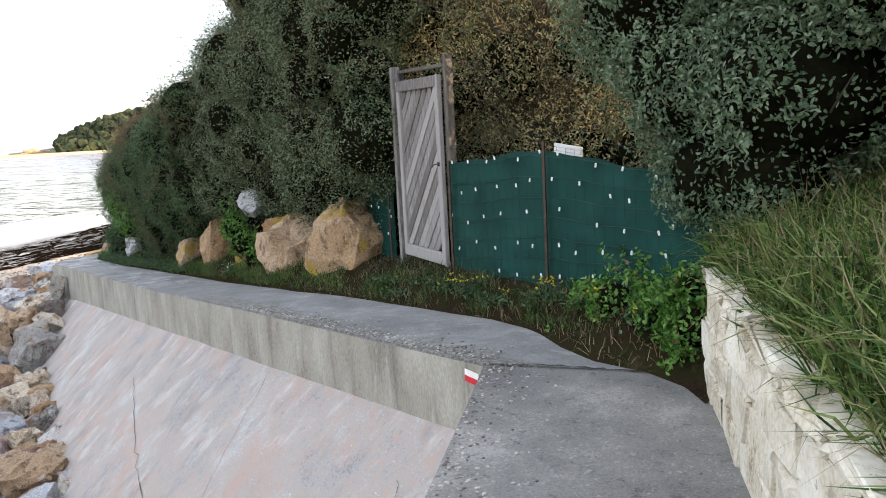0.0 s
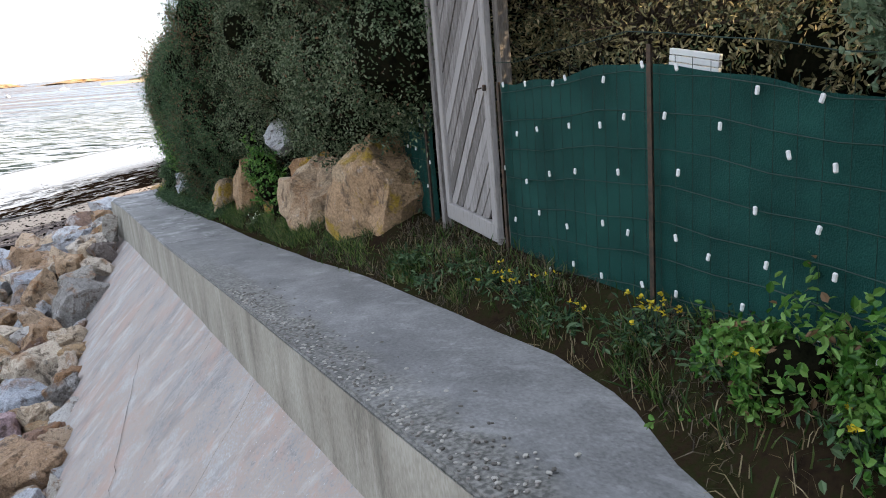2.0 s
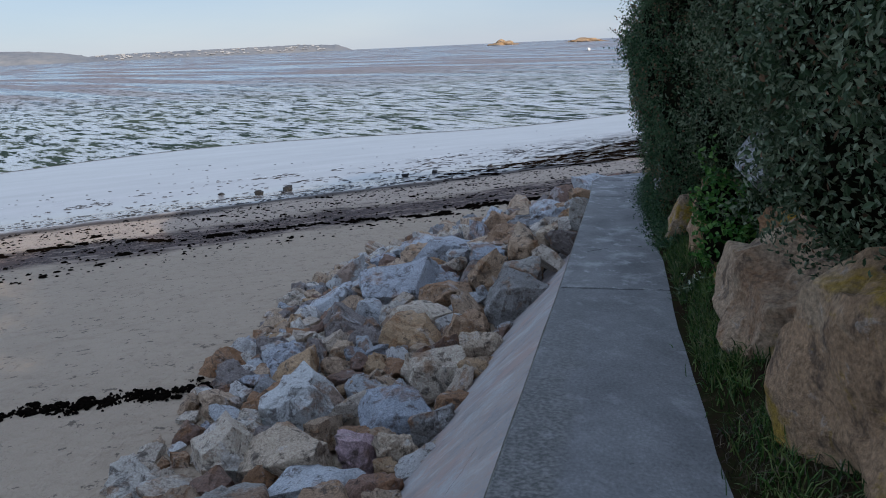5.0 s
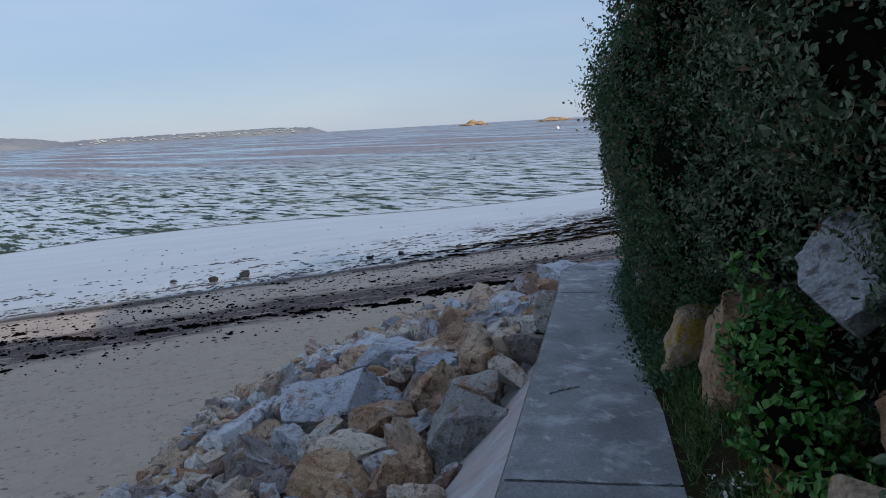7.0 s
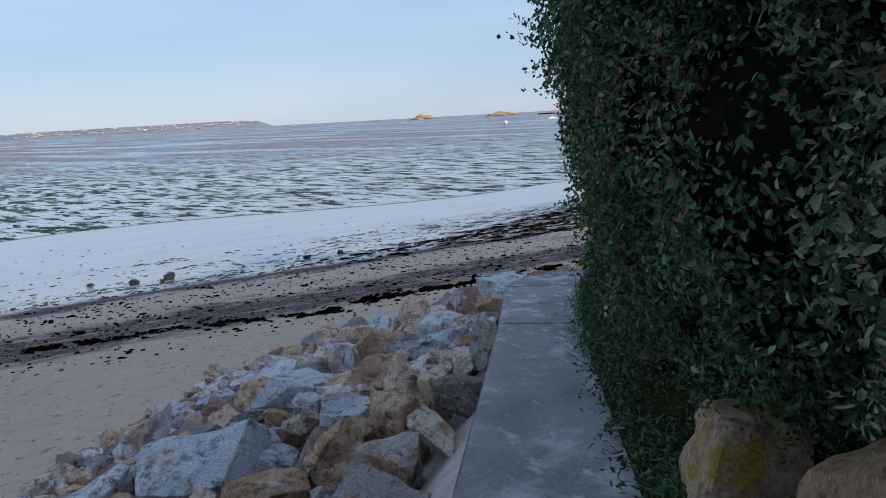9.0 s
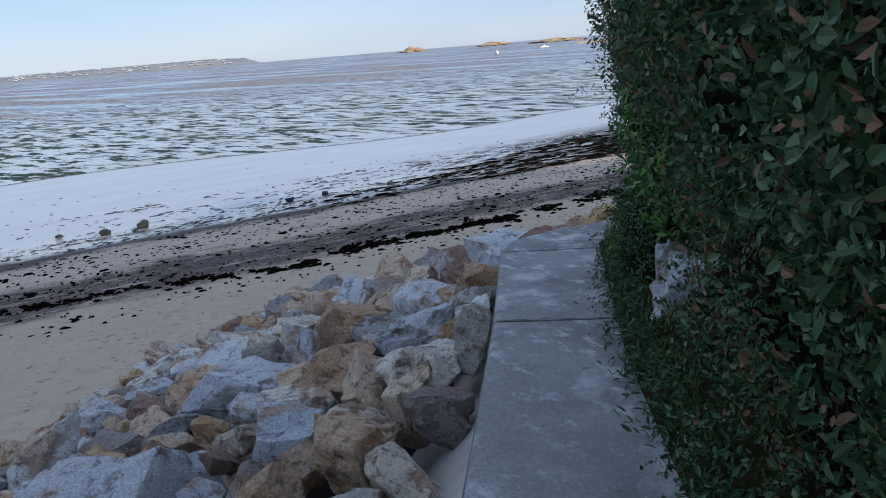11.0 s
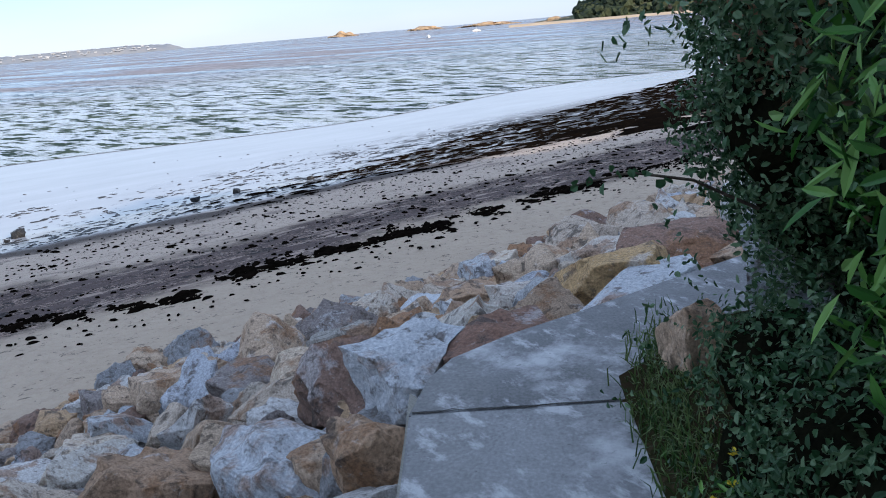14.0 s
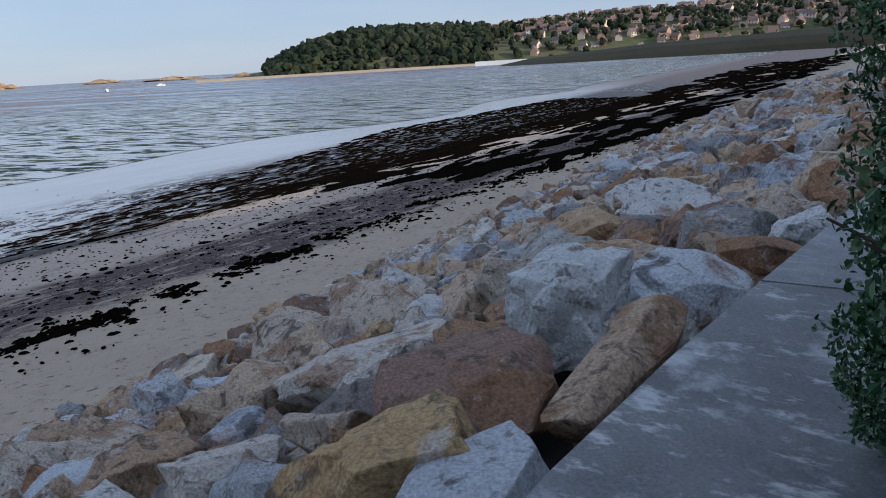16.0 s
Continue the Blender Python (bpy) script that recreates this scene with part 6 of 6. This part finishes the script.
for x, y, sz, fl, sd in ((1.05, 1.55, 0.18, 9, 1), (1.0, 1.15, 0.14, 4, 2), (0.98, 0.55, 0.20, 14, 3), (1.08, 1.95, 0.14, 5, 4), (0.88, 0.05, 0.14, 4, 5), (1.12, 2.3, 0.14, 0, 6), (1.1, 3.0, 0.16, 0, 7), (0.75, -0.5, 0.12, 8, 8), (1.0, 2.6, 0.15, 0, 9), (1.0, 10.35, 0.14, 0, 10)):
    weed_plant((x, y, bank_z(x, y)), sz, fl, sd, LEAF_DARK)
for i, (x, y) in enumerate((right_x(q) + 0.07 + 0.05 * math.sin(q * 9), q) for q in np.arange(9.2, 15.6, 0.24)):
    weed_plant((x, y, bank_z(x, y)), 0.17, 0, 30 + i, LEAF_DARK, PETAL, "dark leafy weed in the verge")
weed_plant((1.0, 7.35, bank_z(1.0, 7.35)), 0.14, 5, 20, LEAF_HEDGE, PETAL_WHITE, "small weed with white flowers by the boulders")
weed_plant((1.0, 15.6, -0.45), 0.14, 6, 21, LEAF_BRIGHT, PETAL, "yellow-flowered weed under the leafy bush")

# ---- strandline, black stones ----
rng = np.random.default_rng(71)


def weed_field(name, spots_, mat, label, category):
    V, F, b = [], [], 0
    for x, y, z, a, w, h, ang in spots_:
        k = 9
        ca, sa = math.cos(ang), math.sin(ang)
        ring = [(math.cos(6.283 * i / k) * a * rng.uniform(0.55, 1.2), math.sin(6.283 * i / k) * w * rng.uniform(0.55, 1.2)) for i in range(k)]
        for f_, hh in ((1.0, -0.02), (0.6, h * 0.8), ):
            for px, py in ring:
                V.append((x + (px * ca - py * sa) * f_, y + (px * sa + py * ca) * f_, z + hh * rng.uniform(0.6, 1.3)))
        V.append((x, y, z + h))
        for i in range(k):
            j = (i + 1) % k
            F += [(b + i, b + j, b + k + j), (b + i, b + k + j, b + k + i), (b + k + i, b + k + j, b + 2 * k)]
        b += 2 * k + 1
    return tagged(new(name, mesh_from(name, V, F, mat)), label, category, kind="stuff")


shore_ang = math.atan2(0.62, 0.78)
S1 = []
for i in range(7500):
    u = rng.uniform(-6, 75)
    s = float(np.interp(u, [-6, 2.4, 6, 13, 18, 30, 47, 75], [34, 31.5, 29.0, 26.2, 26.6, 26.4, 25.4, 25])) + rng.normal(0, 0.40) * (0.6 + 2.2 * max(0, noise.noise(Vector((u * 0.9, 2, 0))))) + 1.2 * noise.noise(Vector((u * 0.35, 0, 0))) + 0.65 * noise.noise(Vector((u * 1.7, 4, 0)))
    if noise.noise(Vector((u * 0.55, 5, 0))) + 0.7 * noise.noise(Vector((u * 2.1, 8, 0))) < -0.2:
        continue
    x, y = xy(s, u)
    k = 0.02 + rng.exponential(0.028)
    S1.append((x, y, beach_z(x, y) + 0.01, k * 1.7, k * 0.7, k * 0.45, shore_ang + rng.normal(0, 0.35)))
for i in range(4500):
    u = rng.uniform(-8, 60)
    s = rng.uniform(24, 41)
    x, y = xy(s, u)
    k = rng.exponential(0.025) + 0.02
    S1.append((x, y, beach_z(x, y) + 0.02, k * 1.5, k, k * 0.25, rng.uniform(0, 6.28)))
for i in range(620):
    t = rng.normal(0, 1.0)
    x, y = -6.1 + t * 0.85 + rng.normal(0, 0.12), 10.15 + t * 0.42 + 0.25 * noise.noise(Vector((t * 2.5, 1, 0))) + rng.normal(0, 0.09)
    k = 0.008 + rng.exponential(0.013)
    S1.append((x, y, beach_z(x, y) + 0.02, k * 1.6, k, k * 0.4, rng.uniform(0, 6.28)))
weed_field("seaweed", S1, WEED, "black strandline seaweed in broken heaps on the sand", "seaweed")
S2 = []
for i in range(5200):
    u = 18 + 112 * rng.random() ** 0.9
    s = rng.uniform(40, 47 + 16 * min(1, max(0, (u - 22) / 60)))
    if rng.random() > min(1.0, max(0.05, (u - 18) / 45)):
        continue
    x, y = xy(s, u)
    k = rng.uniform(0.08, 0.32) * (0.6 + u / 90)
    S2.append((x, y, beach_z(x, y) + 0.01, k * 3.4, k * 0.45, 0.05, shore_ang + rng.normal(0, 0.25)))
for i in range(1000):
    u = 40 + 260 * rng.random() ** 1.3
    s = rng.uniform(25, 42 + 0.06 * u)
    x, y = xy(s, u)
    k = rng.uniform(0.4, 1.4) * (0.6 + u / 120)
    S2.append((x, y, beach_z(x, y) + 0.01, k * 2.6, k * 0.7, 0.06, shore_ang + rng.normal(0, 0.2)))
weed_field("seaweed_beds", S2, WEED, "dark seaweed beds lying on the wet flat", "seaweed")
S3 = []
for i in range(9000):
    u, s = rng.uniform(-10, 80), 42.6 + 13 * rng.random() ** 1.5
    if noise.noise(Vector((u * 0.25, s * 0.9, 3))) + 0.6 * noise.noise(Vector((u * 0.9, s * 2.2, 6))) < 0.42 - 0.55 * min(1.0, max(0.0, (u - 2) / 40)):
        continue
    x, y = xy(s, u)
    k = rng.uniform(0.04, 0.13)
    S3.append((x, y, beach_z(x, y), k * 2.6, k * 0.8, k * 0.25, shore_ang + rng.normal(0, 0.3)))
for i in range(1400):
    u = rng.uniform(-12, 45)
    s = 42.5 + rng.exponential(4.5)
    x, y = xy(s, u)
    k = rng.uniform(0.03, 0.10)
    S3.append((x, y, beach_z(x, y), k * 1.8, k, k * 0.35, shore_ang + rng.normal(0, 0.4)))
weed_field("dark_stones", S3, BLACK_STONE, "small dark stones scattered on the wet flat", "stones")
for i, (s, u, k) in enumerate(((48.0, 11.4, 0.42), (48.2, 13.2, 0.48), (46.8, 12.6, 0.2), (48.4, 21.2, 0.34), (48.5, 23.4, 0.34), (47.8, 27.3, 0.3), (50.0, 9.5, 0.24))):
    x, y = xy(s, u)
    ob = new("stone", boulder_mesh("stone", 500 + i, BLACK_STONE, (k * 1.3, k, k * 0.9), cuts=10, rough=0.08))
    ob.location = (x, y, beach_z(x, y) + k * 0.3)
    tagged(ob, "black wet stone on the tidal flat", "stone", "black stones")

# ---- the far shore ----


def polar(deg, dist, z):
    return (math.sin(radians(deg)) * dist, math.cos(radians(deg)) * dist, z)


def ridge(name, degs, dist, depth, height, foot, mat, label, category, kind="structure"):
    """A long hill seen from the path: foot at dist, crest behind it."""
    rows = []
    for a in degs:
        h = height(a)
        rows.append([polar(a, dist + depth * t, foot + (h - foot) * f) for t, f in ((0, 0.0), (0.02, 0.04), (0.15, 0.35), (0.4, 0.72), (0.8, 1.0), (1.6, 0.9))])
    bm = grid_mesh(rows)
    ob = new(name, bpy.data.meshes.new(name))
    bm.to_mesh(ob.data)
    bm.free()
    ob.data.materials.append(mat)
    return tagged(ob, label, category, kind=kind)


def lin(*pairs):
    return lambda a: float(np.interp(a, [p[0] for p in pairs], [p[1] for p in pairs]))


D1 = 800
head_h = lin((5, -5), (7.8, 0), (8.6, 8), (11, 25), (14, 34), (19, 35), (23, 31), (30, 38), (38, 40), (46, 40), (60, 42))
ridge("headland", np.arange(5, 62, 0.5), D1, 220, head_h, SEA - 1, FAR_FIELD, "wooded headland and village hillside across the bay", "headland")
ridge("far_beach", np.arange(3.2, 30, 0.5), D1 - 25, 18, lambda a: -4.2, SEA - 0.3, FAR_SAND, "thin strip of sunlit sand below the headland", "beach")
ridge("dike", np.arange(24, 64, 0.5), D1 - 190, 60, lin((24, -6), (26, -2), (34, 4), (46, 8), (62, 12)), SEA - 1, FAR_DIKE, "long dark grassy embankment along the bay", "embankment")
bm = bmesh.new()
for i in range(8):
    a0 = 22.6 + i * 0.55
    box(bm, (8.2, 1.2, 4), pose(*polar(a0, D1 - 38, -4.5), 0, 0, -a0))
sea_wall_far = new("quay_wall", bpy.data.meshes.new("quay_wall"))
bm.to_mesh(sea_wall_far.data)
bm.free()
sea_wall_far.data.materials.append(WHITE_PAINT)
tagged(sea_wall_far, "pale quay wall at the foot of the headland", "quay", kind="structure")
rng = np.random.default_rng(91)
V, F, b = [], [], 0
bm0 = bmesh.new()
bmesh.ops.create_icosphere(bm0, subdivisions=2, radius=1.0)
ico_v = np.array([v.co for v in bm0.verts])
ico_f = np.array([[v.index for v in f.verts] for f in bm0.faces])
bm0.free()
for i in range(1900):
    if i < 950:
        a, t = 7.9 + 15.5 * rng.random(), rng.random()
        keep = True
    else:
        a, t = rng.uniform(22, 58), rng.random() ** 0.6
    h = head_h(a)
    z = SEA - 1 + (h - SEA + 1) * float(np.interp(t, [0, 0.15, 0.4, 0.8], [0.05, 0.35, 0.72, 1.0]))
    x, y, _ = polar(a, D1 + 4 + 170 * t, 0)
    r_ = rng.uniform(1.6, 5.8) * (0.72 if i >= 950 else 1)
    w = ico_v * (1 + 0.22 * rng.normal(0, 1, (len(ico_v), 1))) * np.array([r_, r_, r_ * rng.uniform(0.8, 1.3)])
    V.append(w + np.array([x, y, z + r_ * 0.6]))
    F.append(ico_f + b)
    b += len(ico_v)
tagged(new("far_woods", mesh_from("far_woods", np.concatenate(V), np.concatenate(F), FAR_GREEN)), "dark pine woods over the headland", "woods", kind="stuff")


def house(width, depth, height, roof, windows, pale):
    ob = thing("house", (0, 0, 0), "small stone house with a slate roof in the village" if not pale else "white rendered house with a slate roof in the village", "house", "village houses")
    bm = bmesh.new()
    box(bm, (width, depth, height), pose(0, 0, height / 2))
    bm.faces.ensure_lookup_table()
    a = [bm.verts.new((sx * width / 2, 0, height + roof)) for sx in (-1, 1)]
    for sx, v in zip((-1, 1), a):
        c0, c1 = bm.verts.new((sx * width / 2, -depth / 2, height)), bm.verts.new((sx * width / 2, depth / 2, height))
        bm.faces.new((c0, c1, v))
    part("wall", bm, WHITE_PAINT if pale else FAR_WALL, ob)
    bm = bmesh.new()
    o = 0.4
    pr = [(-depth / 2 - o, height - 0.35), (0, height + roof + 0.15), (depth / 2 + o, height - 0.35), (depth / 2 + o, height - 0.1), (0, height + roof + 0.45), (-depth / 2 - o, height - 0.1)]
    ends = [[bm.verts.new((sx * (width / 2 + o), y, z)) for y, z in pr] for sx in (-1, 1)]
    for j in range(6):
        bm.faces.new((ends[0][j], ends[0][(j + 1) % 6], ends[1][(j + 1) % 6], ends[1][j]))
    bm.faces.new(ends[0])
    bm.faces.new(ends[1][::-1])
    bmesh.ops.recalc_face_normals(bm, faces=bm.faces)
    rf = part("roof", bm, FAR_ROOF, ob)
    bm = bmesh.new()
    box(bm, (0.9, 0.7, 1.8), pose(width * 0.38, 0, height + roof + 0.5))
    part("chimney", bm, FAR_WALL, rf)
    for i in range(windows):
        for fl in range(2 if height > 4.5 else 1):
            bm = bmesh.new()
            box(bm, (1.0, 0.12, 1.4), pose(-width / 2 + width * (i + 0.5) / windows, -depth / 2 - 0.03, 1.6 + 2.7 * fl))
            part("window", bm, FAR_GLASS, ob)
    return ob


KINDS = [house(9, 7, 5.4, 2.9, 3, False), house(12, 7, 5.8, 3.2, 4, False), house(8, 7, 3.4, 3.0, 2, True), house(11, 8, 5.6, 3.0, 3, True), house(7, 7, 6.2, 3.2, 2, False)]
placed = []
rng = np.random.default_rng(95)
for i in range(420):
    a, t = (rng.uniform(25.5, 52), rng.random() ** 0.8) if i < 390 else (rng.uniform(14, 25), rng.uniform(0.6, 0.95))
    x, y, _ = polar(a, D1 + 10 + 200 * t, 0)
    if any((x - p[0]) ** 2 + (y - p[1]) ** 2 < 60 for p in placed):
        continue
    placed.append((x, y))
    z = SEA - 1 + (head_h(a) - SEA + 1) * float(np.interp(t * 200 / 220, [0, 0.15, 0.4, 0.8, 1.6], [0.05, 0.35, 0.72, 1.0, 0.9])) + 0.6
    k = int(rng.choice([0, 1, 2, 3, 4], p=[0.34, 0.28, 0.06, 0.06, 0.26]))
    m = pose(x, y, z, 0, 0, -a + rng.choice([0, 0, 25, -30, 80]) + rng.normal(0, 8))
    if k < len(KINDS) and KINDS[k].location.length < 1:
        KINDS[k].matrix_basis = m
    else:
        copy_thing(KINDS[k], m)
# islands, boats and the hazy opposite coast
for i, (a, w, h, dist, lab) in enumerate(((-8.4, 70, 12, 2000, "low tawny rock island on the horizon"), (-2.6, 90, 9, 1900, "tawny rocky islet near the bay mouth"), (1.8, 110, 7, 1500, "low rocky reef at the bay mouth"), (6.6, 46, 6, 900, "rocks running out from the headland"))):
    bm = bmesh.new()
    r = bmesh.ops.create_icosphere(bm, subdivisions=4, radius=1.0)
    for v in bm.verts:
        q = v.co.copy()
        f = 1 + 0.45 * noise.noise(q * 2.1 + Vector((i * 9, 0, 0))) + 0.2 * noise.noise(q * 6)
        v.co = Vector((q.x * w / 2 * f, q.y * w / 3 * f, max(q.z, -0.1) * h * f * (1 - 0.6 * abs(q.x))))
    ob = new("island", bpy.data.meshes.new("island"))
    bm.to_mesh(ob.data)
    bm.free()
    ob.data.materials.append(FAR_ROCK)
    ob.location = polar(a, dist, SEA)
    ob.rotation_euler.z = radians(-a)
    tagged(ob, lab, "island", "islets")


def boat(at, length, turn, mast, seed):
    ob = thing("boat", at, "white sailing boat at anchor in the bay" if mast else "small white motor boat aground on the flats", "boat")
    ob.rotation_euler.z = turn
    bm = bmesh.new()
    secs = []
    for t in np.linspace(-1, 1, 9):
        w = length * 0.16 * (1 - max(0, t) ** 2.2) * (0.85 if t < -0.7 else 1)
        secs.append([bm.verts.new((t * length / 2, sx * w * f, z)) for sx, f, z in ((-1, 1, 1.1 + 0.25 * t * t), (-1, 0.75, 0.3), (0, 0, -0.2), (1, 0.75, 0.3), (1, 1, 1.1 + 0.25 * t * t))])
    for p, q in zip(secs, secs[1:]):
        for j in range(5):
            bm.faces.new((p[j], q[j], q[(j + 1) % 5], p[(j + 1) % 5]))
    bm.faces.new(secs[0])
    part("hull", bm, WHITE_PAINT, ob)
    bm = bmesh.new()
    box(bm, (length * 0.35, length * 0.18, 0.9), pose(-length * 0.05, 0, 1.5), 0.15)
    part("cabin", bm, WHITE_PAINT, ob)
    if mast:
        bm = bmesh.new()
        tube(bm, [(0.3, 0, 1), (0.3, 0, length * 1.15)], [0.07, 0.05], 6)
        part("mast", bm, WHITE_PAINT, ob)


boat(polar(0.95, 700, SEA), 7.5, 0.4, True, 1)
boat(polar(-2.4, 560, SEA), 6.0, 1.9, False, 2)
coast_h = lin((-60, 40), (-44, 60), (-40, 52), (-38, 40), (-36.4, 18), (-34, 24), (-30, 26), (-26, 28), (-22.5, 30), (-20, 22), (-19, -6))
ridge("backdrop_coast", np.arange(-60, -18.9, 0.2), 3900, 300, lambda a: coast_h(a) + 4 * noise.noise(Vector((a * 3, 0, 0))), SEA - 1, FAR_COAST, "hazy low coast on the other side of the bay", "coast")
V, F, b = [], [], 0
cube_v = np.array([(x, y, z) for x in (-0.5, 0.5) for y in (-0.5, 0.5) for z in (0, 1)])
cube_f = np.array([(0, 1, 3, 2), (4, 6, 7, 5), (0, 4, 5, 1), (2, 3, 7, 6), (0, 2, 6, 4), (1, 5, 7, 3)])
for i in range(100):
    a = rng.uniform(-36.3, -21)
    h = coast_h(a)
    f_ = rng.uniform(0.25, 0.95)
    x, y, z = polar(a, 3900 + 300 * float(np.interp(f_, [0.04, 0.35, 0.72, 1], [0.02, 0.15, 0.4, 0.8])) - 8, SEA + (h - SEA) * f_)
    V.append(cube_v * np.array([rng.uniform(6, 15), 10, rng.uniform(2.5, 4.5)]) + np.array([x, y, z]))
    F.append(cube_f + b)
    b += 8
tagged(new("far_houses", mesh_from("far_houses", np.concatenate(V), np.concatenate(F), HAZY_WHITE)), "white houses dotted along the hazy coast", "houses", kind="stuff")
